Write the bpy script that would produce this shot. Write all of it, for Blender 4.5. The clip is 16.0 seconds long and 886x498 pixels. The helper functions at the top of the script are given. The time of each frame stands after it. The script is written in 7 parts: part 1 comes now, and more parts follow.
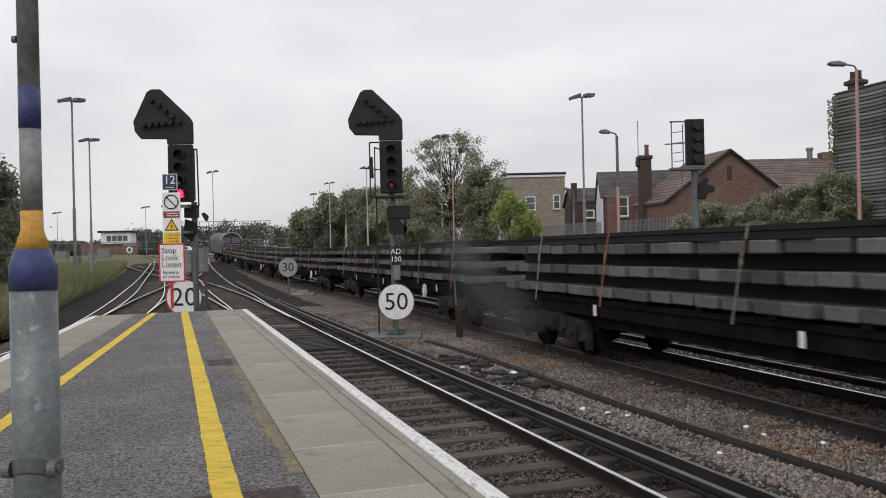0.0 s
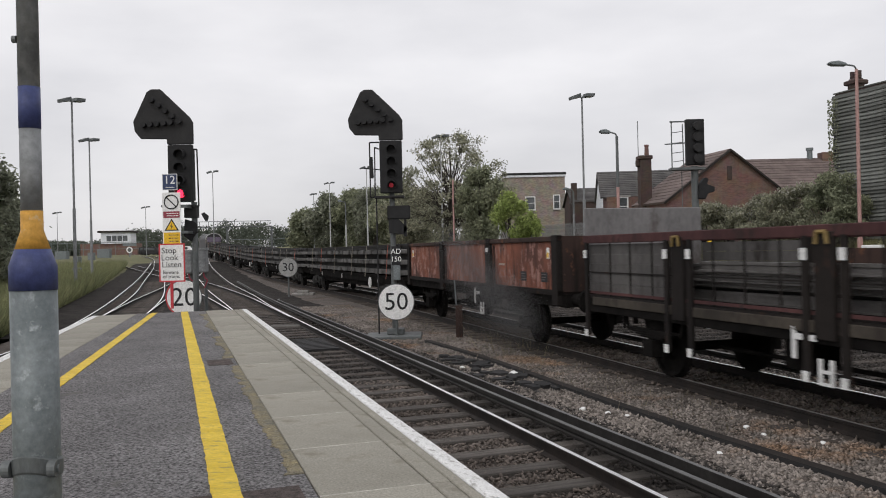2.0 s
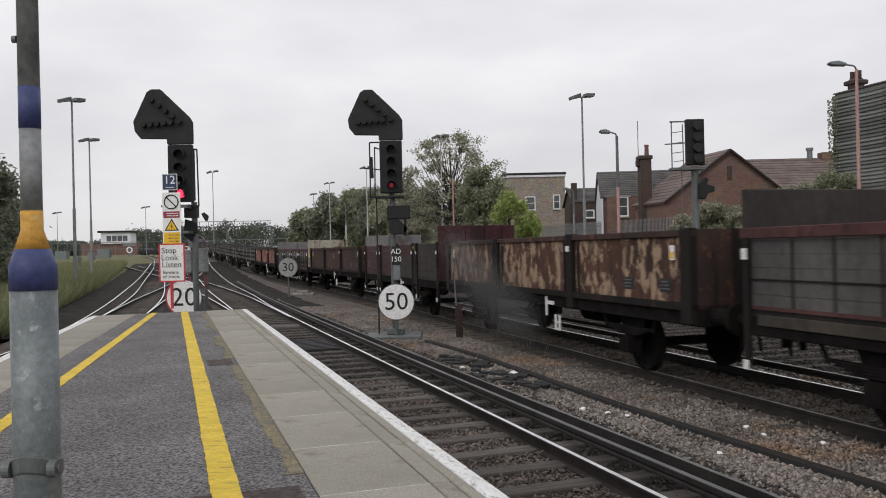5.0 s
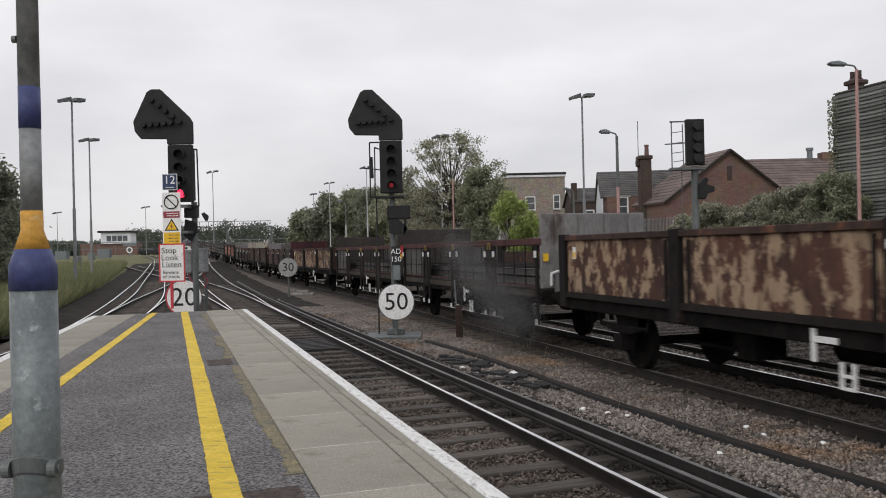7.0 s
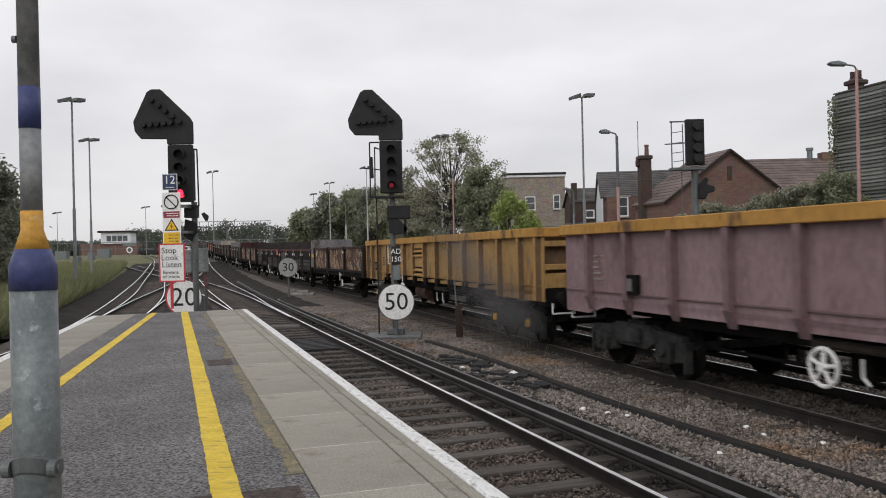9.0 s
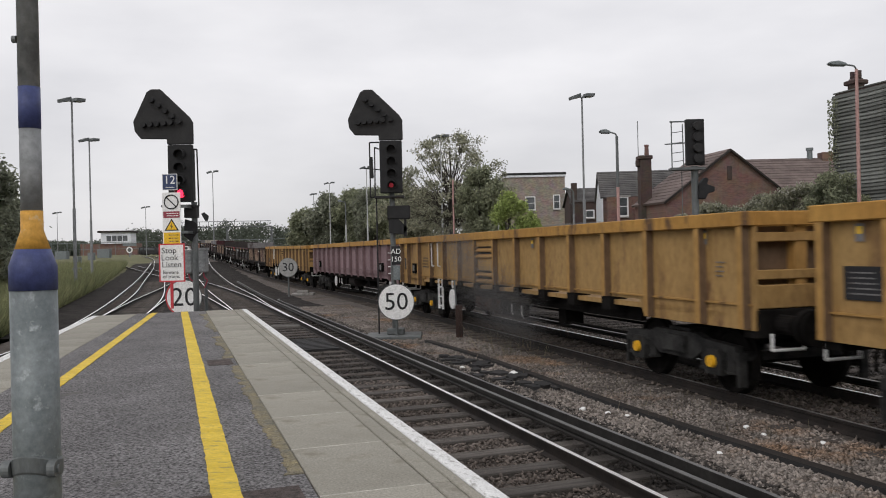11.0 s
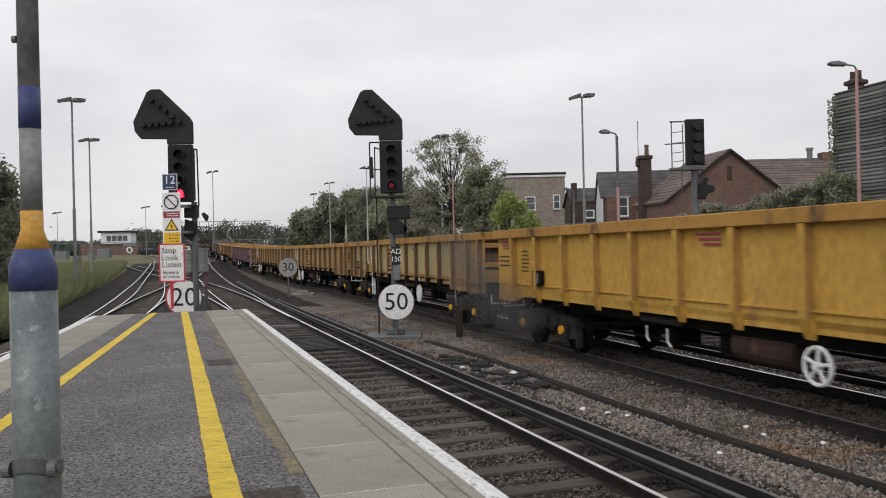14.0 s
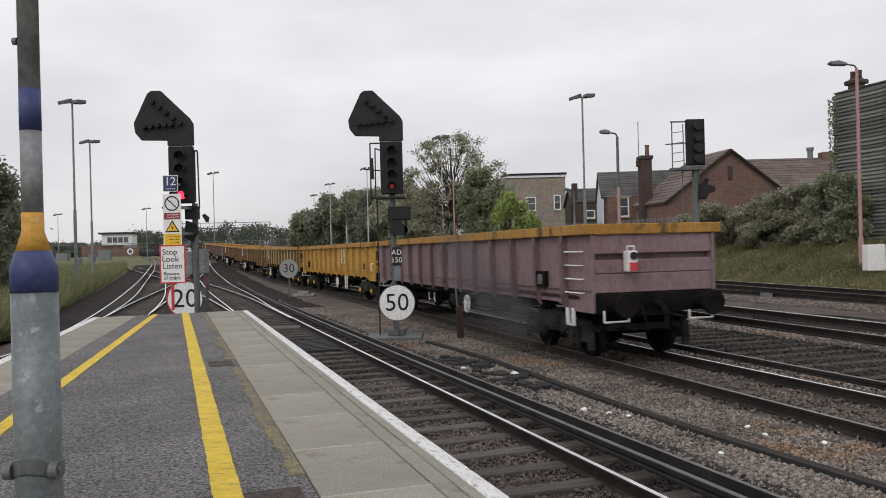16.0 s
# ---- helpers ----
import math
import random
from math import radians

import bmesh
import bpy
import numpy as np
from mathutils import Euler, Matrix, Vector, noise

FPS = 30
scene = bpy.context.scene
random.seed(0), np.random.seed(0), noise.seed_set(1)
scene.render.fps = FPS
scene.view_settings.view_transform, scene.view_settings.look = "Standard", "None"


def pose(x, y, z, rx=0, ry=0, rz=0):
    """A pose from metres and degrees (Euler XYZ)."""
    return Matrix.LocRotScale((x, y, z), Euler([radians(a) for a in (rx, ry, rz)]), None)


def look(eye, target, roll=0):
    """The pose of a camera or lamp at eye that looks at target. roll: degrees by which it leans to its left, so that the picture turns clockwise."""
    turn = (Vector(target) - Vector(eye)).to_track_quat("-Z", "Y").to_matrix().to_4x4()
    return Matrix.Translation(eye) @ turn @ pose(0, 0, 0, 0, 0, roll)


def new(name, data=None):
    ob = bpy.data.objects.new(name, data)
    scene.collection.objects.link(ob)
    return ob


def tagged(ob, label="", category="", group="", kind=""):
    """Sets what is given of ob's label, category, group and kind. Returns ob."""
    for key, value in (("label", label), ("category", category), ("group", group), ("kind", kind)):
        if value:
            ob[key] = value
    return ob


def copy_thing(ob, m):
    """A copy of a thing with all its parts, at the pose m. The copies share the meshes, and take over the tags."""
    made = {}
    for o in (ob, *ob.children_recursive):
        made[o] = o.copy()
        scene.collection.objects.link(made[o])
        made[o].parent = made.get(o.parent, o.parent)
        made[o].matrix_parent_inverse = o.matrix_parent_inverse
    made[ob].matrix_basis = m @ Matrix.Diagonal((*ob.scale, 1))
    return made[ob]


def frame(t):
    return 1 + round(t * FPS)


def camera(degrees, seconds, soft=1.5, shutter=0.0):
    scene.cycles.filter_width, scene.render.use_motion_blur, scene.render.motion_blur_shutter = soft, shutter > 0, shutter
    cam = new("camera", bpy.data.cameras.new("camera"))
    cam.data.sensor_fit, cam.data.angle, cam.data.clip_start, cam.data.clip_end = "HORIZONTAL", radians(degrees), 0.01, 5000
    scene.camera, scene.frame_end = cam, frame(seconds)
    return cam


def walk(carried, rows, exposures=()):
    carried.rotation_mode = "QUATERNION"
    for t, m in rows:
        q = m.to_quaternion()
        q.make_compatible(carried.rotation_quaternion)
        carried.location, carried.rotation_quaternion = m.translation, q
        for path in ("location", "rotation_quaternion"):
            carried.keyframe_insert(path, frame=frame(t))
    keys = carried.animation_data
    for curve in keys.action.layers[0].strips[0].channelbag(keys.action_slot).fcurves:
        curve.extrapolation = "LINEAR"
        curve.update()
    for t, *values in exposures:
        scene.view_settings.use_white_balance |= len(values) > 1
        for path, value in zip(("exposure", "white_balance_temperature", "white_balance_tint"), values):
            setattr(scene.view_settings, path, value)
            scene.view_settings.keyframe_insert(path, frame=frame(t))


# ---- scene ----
# The rail top of all tracks is z = 0; the camera stands on the platform.
cam = camera(56.8, 16.0, soft=1.0, shutter=0.15)
EYE = (0.0, 0.0, 2.1)
walk(cam, [
    (0.0, look(EYE, (0.0, 100.0, 2.1), -1.3)),
    (15.8, look(EYE, (0.0, 100.0, 2.1), -1.3)),
    (16.0, look(EYE, (-0.08, 100.0, 2.19), -1.45)),
])

# ---- world and light: a bright overcast sky ----
scene.view_settings.exposure = 0.0
SUN_EL, SUN_AZ = 38.0, 205.0


def make_world():
    w = bpy.data.worlds.new("overcast_sky")
    scene.world = w
    w.use_nodes = True
    nt = w.node_tree
    nt.nodes.clear()
    out = nt.nodes.new("ShaderNodeOutputWorld")
    sky = nt.nodes.new("ShaderNodeTexSky")
    sky.sky_type, sky.sun_disc = "NISHITA", False
    sky.sun_elevation, sky.sun_rotation = radians(SUN_EL), radians(SUN_AZ)
    b1 = nt.nodes.new("ShaderNodeBackground")
    b1.inputs["Strength"].default_value = 0.06
    nt.links.new(sky.outputs[0], b1.inputs[0])
    # cloud layer: soft grey billows over the whole dome
    co = nt.nodes.new("ShaderNodeTexCoord")
    mp = nt.nodes.new("ShaderNodeMapping")
    mp.inputs["Scale"].default_value = (1.4, 1.4, 4.2)
    nz = nt.nodes.new("ShaderNodeTexNoise")
    nz.inputs["Scale"].default_value, nz.inputs["Detail"].default_value = 1.9, 5.0
    nz.inputs["Roughness"].default_value = 0.5
    rp = nt.nodes.new("ShaderNodeValToRGB")
    rp.color_ramp.elements[0].position, rp.color_ramp.elements[0].color = 0.3, (0.73, 0.725, 0.757, 1)
    rp.color_ramp.elements[1].position, rp.color_ramp.elements[1].color = 0.72, (0.985, 0.97, 0.99, 1)
    nt.links.new(co.outputs["Generated"], mp.inputs[0])
    nt.links.new(mp.outputs[0], nz.inputs["Vector"])
    nt.links.new(nz.outputs["Fac"], rp.inputs[0])
    b2 = nt.nodes.new("ShaderNodeBackground")
    b2.inputs["Strength"].default_value = 1.0
    # the cloud thickens towards the horizon
    sx = nt.nodes.new("ShaderNodeSeparateXYZ")
    nt.links.new(co.outputs["Generated"], sx.inputs[0])
    hz = nt.nodes.new("ShaderNodeMapRange")
    hz.inputs[1].default_value, hz.inputs[2].default_value = -0.02, 0.22
    hz.inputs[3].default_value, hz.inputs[4].default_value = 0.8, 1.04
    nt.links.new(sx.outputs["Z"], hz.inputs[0])
    sc = nt.nodes.new("ShaderNodeVectorMath")
    sc.operation = "SCALE"
    nt.links.new(rp.outputs[0], sc.inputs[0])
    nt.links.new(hz.outputs[0], sc.inputs["Scale"])
    nt.links.new(sc.outputs[0], b2.inputs[0])
    mx = nt.nodes.new("ShaderNodeMixShader")
    mx.inputs[0].default_value = 0.92
    nt.links.new(b1.outputs[0], mx.inputs[1])
    nt.links.new(b2.outputs[0], mx.inputs[2])
    nt.links.new(mx.outputs[0], out.inputs[0])


make_world()
sun_data = bpy.data.lights.new("sun", "SUN")
sun_data.energy, sun_data.angle, sun_data.color = 0.85, radians(40), (1.0, 0.965, 0.925)
sun = new("sun", sun_data)
sun.matrix_world = look((0, 0, 60), (0 - 60 * math.sin(radians(SUN_AZ)) / math.tan(radians(SUN_EL)),
                                   0 - 60 * math.cos(radians(SUN_AZ)) / math.tan(radians(SUN_EL)), 0))

# ---- directions of the place: the platform line runs 18.8 degrees left of the view ----
TURN = radians(18.8)
EL = Vector((math.cos(TURN), math.sin(TURN), 0))      # to the right of the platform line
EA = Vector((-math.sin(TURN), math.cos(TURN), 0))     # along the platform line


def rise(along):
    """The lines climb gently beyond the station."""
    d = max(0.0, along - 45.0)
    return 2.6 * (1 - math.exp(-(d / 95.0) ** 2))


def W(lat, along, z=0.0):
    """World place from metres right of and along the platform line."""
    return EL * lat + EA * along + Vector((0, 0, z + rise(along)))


def PLACE(lat, along, z=0.0, turn=0.0):
    """Pose whose local y runs along the platform line."""
    p = W(lat, along, z)
    return pose(p.x, p.y, p.z, 0, 0, math.degrees(TURN) + turn)


# ---- materials ----
def nodes(name):
    m = bpy.data.materials.new(name)
    m.use_nodes = True
    nt = m.node_tree
    bs = nt.nodes["Principled BSDF"]
    return m, nt, bs


def rgba(c):
    return (c[0], c[1], c[2], 1.0)


def surface(name, a, b, scale=3.0, rough=0.8, metal=0.0, fine=40.0, bump=0.25, third=None, third_amt=0.5, third_scale=1.2,
            vary=0.0, stretch=(1, 1, 1), spec=0.35, depth=0.01, grain=0.28):
    """Two colours in patches, a fine grain, a third colour in stains, bump; vary: brightness from object to object."""
    m, nt, bs = nodes(name)
    L, N = nt.links.new, nt.nodes.new
    co = N("ShaderNodeTexCoord")
    mp = N("ShaderNodeMapping")
    mp.inputs["Scale"].default_value = stretch
    L(co.outputs["Object"], mp.inputs[0])
    n1 = N("ShaderNodeTexNoise")
    n1.inputs["Scale"].default_value, n1.inputs["Detail"].default_value, n1.inputs["Roughness"].default_value = scale, 6, 0.62
    L(mp.outputs[0], n1.inputs["Vector"])
    r1 = N("ShaderNodeValToRGB")
    r1.color_ramp.elements[0].position, r1.color_ramp.elements[0].color = 0.33, rgba(a)
    r1.color_ramp.elements[1].position, r1.color_ramp.elements[1].color = 0.68, rgba(b)
    L(n1.outputs["Fac"], r1.inputs[0])
    n2 = N("ShaderNodeTexNoise")
    n2.inputs["Scale"].default_value, n2.inputs["Detail"].default_value, n2.inputs["Roughness"].default_value = fine, 4, 0.7
    L(mp.outputs[0], n2.inputs["Vector"])
    r2 = N("ShaderNodeMapRange")
    r2.inputs[1].default_value, r2.inputs[2].default_value = 0.25, 0.75
    r2.inputs[3].default_value, r2.inputs[4].default_value = 1 - grain, 1 + grain
    L(n2.outputs["Fac"], r2.inputs[0])
    mu = N("ShaderNodeVectorMath")
    mu.operation = "SCALE"
    L(r1.outputs[0], mu.inputs[0])
    L(r2.outputs[0], mu.inputs["Scale"])
    col = mu.outputs[0]
    if third:
        n3 = N("ShaderNodeTexNoise")
        n3.inputs["Scale"].default_value, n3.inputs["Detail"].default_value, n3.inputs["Roughness"].default_value = third_scale, 8, 0.68
        L(mp.outputs[0], n3.inputs["Vector"])
        r3 = N("ShaderNodeValToRGB")
        r3.color_ramp.elements[0].position, r3.color_ramp.elements[0].color = 0.62 - 0.2 * third_amt, (0, 0, 0, 1)
        r3.color_ramp.elements[1].position, r3.color_ramp.elements[1].color = 0.72 - 0.2 * third_amt, (1, 1, 1, 1)
        L(n3.outputs["Fac"], r3.inputs[0])
        mx = N("ShaderNodeMix")
        mx.data_type = "RGBA"
        L(r3.outputs[0], mx.inputs["Factor"])
        L(col, mx.inputs[6])
        mx.inputs[7].default_value = rgba(third)
        col = mx.outputs[2]
    if vary:
        oi = N("ShaderNodeObjectInfo")
        r4 = N("ShaderNodeMapRange")
        r4.inputs[3].default_value, r4.inputs[4].default_value = 1 - vary, 1 + vary
        L(oi.outputs["Random"], r4.inputs[0])
        m4 = N("ShaderNodeVectorMath")
        m4.operation = "SCALE"
        L(col, m4.inputs[0])
        L(r4.outputs[0], m4.inputs["Scale"])
        col = m4.outputs[0]
    L(col, bs.inputs["Base Color"])
    bs.inputs["Roughness"].default_value = rough
    bs.inputs["Metallic"].default_value = metal
    bs.inputs["Specular IOR Level"].default_value = spec
    if bump:
        bp = N("ShaderNodeBump")
        bp.inputs["Strength"].default_value, bp.inputs["Distance"].default_value = bump, depth
        L(n2.outputs["Fac"], bp.inputs["Height"])
        L(bp.outputs[0], bs.inputs["Normal"])
    return m


def island_vary(mat, amount=0.35):
    """Lets the joined pieces of one mesh differ in brightness."""
    nt = mat.node_tree
    bs = nt.nodes["Principled BSDF"]
    src = bs.inputs["Base Color"].links[0].from_socket
    g = nt.nodes.new("ShaderNodeNewGeometry")
    r = nt.nodes.new("ShaderNodeMapRange")
    r.inputs[3].default_value, r.inputs[4].default_value = 1 - amount, 1 + amount
    nt.links.new(g.outputs["Random Per Island"], r.inputs[0])
    m = nt.nodes.new("ShaderNodeVectorMath")
    m.operation = "SCALE"
    nt.links.new(src, m.inputs[0])
    nt.links.new(r.outputs[0], m.inputs["Scale"])
    nt.links.new(m.outputs[0], bs.inputs["Base Color"])
    return mat


def glow(name, c, strength):
    m, nt, bs = nodes(name)
    bs.inputs["Base Color"].default_value = rgba(c)
    bs.inputs["Emission Color"].default_value = rgba(c)
    bs.inputs["Emission Strength"].default_value = strength
    return m


def leafy(name, a, b, vary=0.45):
    """Leaves: two-tone, each a little different, letting some light through."""
    m = island_vary(surface(name, a, b, scale=0.5, rough=0.6, fine=9.0, bump=0.0), vary)
    nt = m.node_tree
    bs, out = nt.nodes["Principled BSDF"], nt.nodes["Material Output"]
    tr = nt.nodes.new("ShaderNodeBsdfTranslucent")
    nt.links.new(bs.inputs["Base Color"].links[0].from_socket, tr.inputs["Color"])
    mx = nt.nodes.new("ShaderNodeMixShader")
    mx.inputs[0].default_value = 0.5
    nt.links.new(bs.outputs[0], mx.inputs[1])
    nt.links.new(tr.outputs[0], mx.inputs[2])
    nt.links.new(mx.outputs[0], out.inputs["Surface"])
    return m


M = dict(
    asphalt=surface("asphalt", (0.125, 0.12, 0.121), (0.19, 0.183, 0.184), 1.1, 0.92, fine=55, bump=1.0, third=(0.13, 0.122, 0.115), third_amt=0.1, third_scale=3.0, depth=0.02, grain=1.5),
    slab=surface("paving_concrete", (0.225, 0.213, 0.178), (0.355, 0.336, 0.288), 0.9, 0.9, fine=75, bump=0.4, third=(0.205, 0.188, 0.15), third_amt=0.5, third_scale=1.7, vary=0.1, grain=0.4),
    white_line=surface("worn_white_paint", (0.62, 0.62, 0.61), (0.8, 0.8, 0.79), 5, 0.7, fine=60, third=(0.33, 0.32, 0.3), third_amt=0.5, third_scale=11, stretch=(2.2, 0.8, 1)),
    yellow_line=surface("worn_yellow_paint", (0.62, 0.43, 0.03), (0.78, 0.57, 0.07), 4, 0.7, fine=70, third=(0.33, 0.26, 0.09), third_amt=0.34, third_scale=13, bump=0.9, stretch=(0.6, 1.5, 1)),
    moss=surface("yellow_lichen", (0.135, 0.128, 0.11), (0.25, 0.21, 0.12), 7, 0.95, fine=70, bump=0.8, grain=0.8),
    tactile=surface("tarry_patch", (0.06, 0.048, 0.044), (0.105, 0.08, 0.072), 6, 0.9, fine=32, bump=1.0, grain=0.8, depth=0.03),
    mortar=surface("pale_mortar", (0.25, 0.24, 0.2), (0.58, 0.56, 0.5), 6, 0.95),
    joint=surface("dark_joint", (0.035, 0.033, 0.03), (0.06, 0.055, 0.05), 6, 0.95),
    platform_wall=surface("platform_wall", (0.13, 0.11, 0.1), (0.2, 0.17, 0.15), 2, 0.9, fine=30),
    ballast=surface("ballast_bed", (0.1, 0.086, 0.077), (0.18, 0.152, 0.135), 0.9, 0.95, fine=26, bump=1.0, third=(0.1, 0.075, 0.06), third_amt=0.35, third_scale=0.25, depth=0.05, grain=0.7),
    stones=surface("ballast_stone", (0.14, 0.122, 0.108), (0.28, 0.246, 0.22), 0.5, 0.93, fine=30, bump=0.4, third=(0.25, 0.165, 0.11), third_amt=0.4, third_scale=0.35),
    oily=surface("oily_ballast", (0.022, 0.02, 0.019), (0.055, 0.049, 0.045), 1.5, 0.95, fine=30, bump=0.9, depth=0.04, spec=0.08),
    sleeper=surface("old_sleeper_wood", (0.045, 0.038, 0.033), (0.11, 0.092, 0.08), 3, 0.85, fine=30, bump=0.7, stretch=(1, 6, 6), vary=0.25),
    sleeper_weathered=surface("weathered_sleeper_wood", (0.06, 0.053, 0.047), (0.135, 0.12, 0.108), 2, 0.85, fine=22, bump=0.9, stretch=(0.5, 7, 7), vary=0.25, grain=0.45, third=(0.045, 0.038, 0.034), third_amt=0.3, third_scale=1.5),
    rail_side=surface("rusty_rail", (0.012, 0.0105, 0.0095), (0.03, 0.023, 0.02), 3, 0.8, fine=40),
    rail_top=surface("polished_rail_head", (0.85, 0.85, 0.85), (0.95, 0.95, 0.95), 3, 0.42, 1.0, fine=8, bump=0.02, stretch=(1, 0.1, 1)),
    rail_dull=surface("dull_rail_head", (0.2, 0.19, 0.18), (0.3, 0.29, 0.28), 3, 0.45, 0.6, fine=10, bump=0.05),
    conductor=surface("conductor_rail", (0.022, 0.02, 0.019), (0.05, 0.047, 0.044), 2, 0.55, 0.3, fine=20, bump=0.1),
    grey_board=surface("grey_guard_board", (0.1, 0.1, 0.098), (0.16, 0.16, 0.158), 2, 0.7, fine=30, bump=0.2),
    galv=surface("galvanised_steel", (0.13, 0.15, 0.155), (0.205, 0.228, 0.232), 7, 0.5, 0.2, fine=35, bump=0.08, third=(0.33, 0.36, 0.36), third_amt=0.25, third_scale=16),
    galv_dark=surface("weathered_galvanised_steel", (0.1, 0.11, 0.11), (0.17, 0.18, 0.18), 4, 0.6, 0.3, fine=40, bump=0.1, stretch=(1, 1, 0.3)),
    lamp_grey=surface("lamp_post_grey", (0.17, 0.178, 0.182), (0.27, 0.278, 0.282), 5, 0.6, 0.15, fine=20, bump=0.05),
    # Paler copy of the post grey, with light on farther masts painted in.
    mast_lit=surface("lit_mast_grey", (0.36, 0.37, 0.37), (0.5, 0.51, 0.51), 1.5, 0.6, 0.0, fine=20, bump=0.05, stretch=(1, 1, 0.3)),
    post_pink=surface("faded_red_post", (0.37, 0.21, 0.19), (0.47, 0.3, 0.275), 1.5, 0.7, fine=20, bump=0.05, stretch=(1, 1, 0.3)),
    blue=surface("navy_band", (0.035, 0.045, 0.13), (0.055, 0.07, 0.18), 5, 0.5, fine=40, bump=0.05),
    amber=surface("amber_band", (0.5, 0.26, 0.04), (0.62, 0.34, 0.07), 5, 0.6, fine=40, bump=0.05, third=(0.5, 0.42, 0.3), third_amt=0.2, third_scale=12),
    black=surface("matt_black", (0.012, 0.012, 0.013), (0.022, 0.022, 0.023), 4, 0.75, fine=40, bump=0.05),
    black_soft=surface("sooty_black", (0.02, 0.02, 0.021), (0.035, 0.034, 0.034), 4, 0.8, fine=40, bump=0.08),
    # Near-black tone holds grime and the shade beneath the wagons.
    under=surface("grimy_shaded_underframe", (0.006, 0.0056, 0.0053), (0.017, 0.0155, 0.0145), 3, 0.9, fine=30, bump=0.3, spec=0.06),
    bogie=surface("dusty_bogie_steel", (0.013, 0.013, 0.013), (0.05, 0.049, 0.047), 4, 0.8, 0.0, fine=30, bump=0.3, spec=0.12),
    sign_white=surface("sign_white", (0.76, 0.76, 0.75), (0.82, 0.82, 0.81), 4, 0.5, fine=30, bump=0.02, third=(0.6, 0.6, 0.57), third_amt=0.15, third_scale=6),
    sign_red=surface("sign_red", (0.5, 0.04, 0.05), (0.58, 0.06, 0.07), 4, 0.5, fine=30, bump=0.02),
    sign_maroon=surface("sign_maroon", (0.25, 0.04, 0.06), (0.3, 0.05, 0.07), 4, 0.5, fine=30, bump=0.02),
    sign_yellow=surface("sign_yellow", (0.75, 0.45, 0.02), (0.82, 0.52, 0.04), 4, 0.5, fine=30, bump=0.02),
    sign_navy=surface("sign_navy", (0.03, 0.045, 0.1), (0.04, 0.06, 0.13), 4, 0.5, fine=30, bump=0.02),
    red_light=glow("red_signal_light", (1.0, 0.03, 0.08), 2.5),
    faint_light=glow("faint_red_signal_light", (0.5, 0.03, 0.05), 0.2),
    white=surface("white_paint", (0.7, 0.7, 0.69), (0.8, 0.8, 0.79), 4, 0.6, fine=30, bump=0.03, third=(0.5, 0.48, 0.44), third_amt=0.2, third_scale=6),
    hub=surface("yellow_axle_cover", (0.7, 0.36, 0.01), (0.78, 0.42, 0.02), 6, 0.55, fine=30, bump=0.05, third=(0.35, 0.2, 0.03), third_amt=0.15, third_scale=9),
    concrete=surface("grey_concrete", (0.26, 0.25, 0.235), (0.37, 0.36, 0.34), 2, 0.9, fine=30, bump=0.3, third=(0.18, 0.165, 0.15), third_amt=0.35, third_scale=1.5),
    sleeper_grey=surface("dirty_concrete_sleeper", (0.07, 0.066, 0.06), (0.14, 0.13, 0.12), 1.2, 0.9, fine=30, bump=0.3),
    grass=surface("rough_grass", (0.085, 0.09, 0.04), (0.17, 0.165, 0.085), 0.35, 0.95, fine=3.5, bump=0.8, third=(0.24, 0.2, 0.1), third_amt=0.3, third_scale=0.8, depth=0.1),
    earth=surface("yard_ground", (0.1, 0.09, 0.075), (0.17, 0.15, 0.13), 0.05, 0.95, fine=2, bump=0.4, third=(0.08, 0.1, 0.035), third_amt=0.35, third_scale=0.06),
    glass=surface("dark_window_glass", (0.05, 0.055, 0.06), (0.12, 0.13, 0.135), 1, 0.1, fine=3, bump=0, spec=0.6),
)


# ---- mesh helpers ----
def box(bm, x0, x1, y0, y1, z0, z1):
    v = [bm.verts.new((x, y, z)) for z in (z0, z1) for y in (y0, y1) for x in (x0, x1)]
    for f in ((0, 2, 3, 1), (4, 5, 7, 6), (0, 1, 5, 4), (2, 6, 7, 3), (0, 4, 6, 2), (1, 3, 7, 5)):
        bm.faces.new([v[i] for i in f])
    return v


def rod(bm, a, b, r, seg=8, r2=None):
    a, b = Vector(a), Vector(b)
    d = (b - a).normalized()
    u = d.orthogonal().normalized()
    w = d.cross(u)
    r2 = r if r2 is None else r2
    lo, hi = [], []
    for i in range(seg):
        t = 2 * math.pi * i / seg
        e = u * math.cos(t) + w * math.sin(t)
        lo.append(bm.verts.new(a + e * r))
        hi.append(bm.verts.new(b + e * r2))
    for i in range(seg):
        j = (i + 1) % seg
        bm.faces.new((lo[i], lo[j], hi[j], hi[i]))
    bm.faces.new(lo[::-1])
    bm.faces.new(hi)
    return lo + hi


def bent(bm, pts, r, seg=6):
    for a, b in zip(pts[:-1], pts[1:]):
        rod(bm, a, b, r, seg)


def slab(bm, outline, put, t0, t1):
    """Extrudes a 2D outline; put(u, v, t) gives the place."""
    lo = [bm.verts.new(put(u, v, t0)) for u, v in outline]
    hi = [bm.verts.new(put(u, v, t1)) for u, v in outline]
    n = len(lo)
    bm.faces.new(lo[::-1])
    bm.faces.new(hi)
    for i in range(n):
        j = (i + 1) % n
        bm.faces.new((lo[i], lo[j], hi[j], hi[i]))


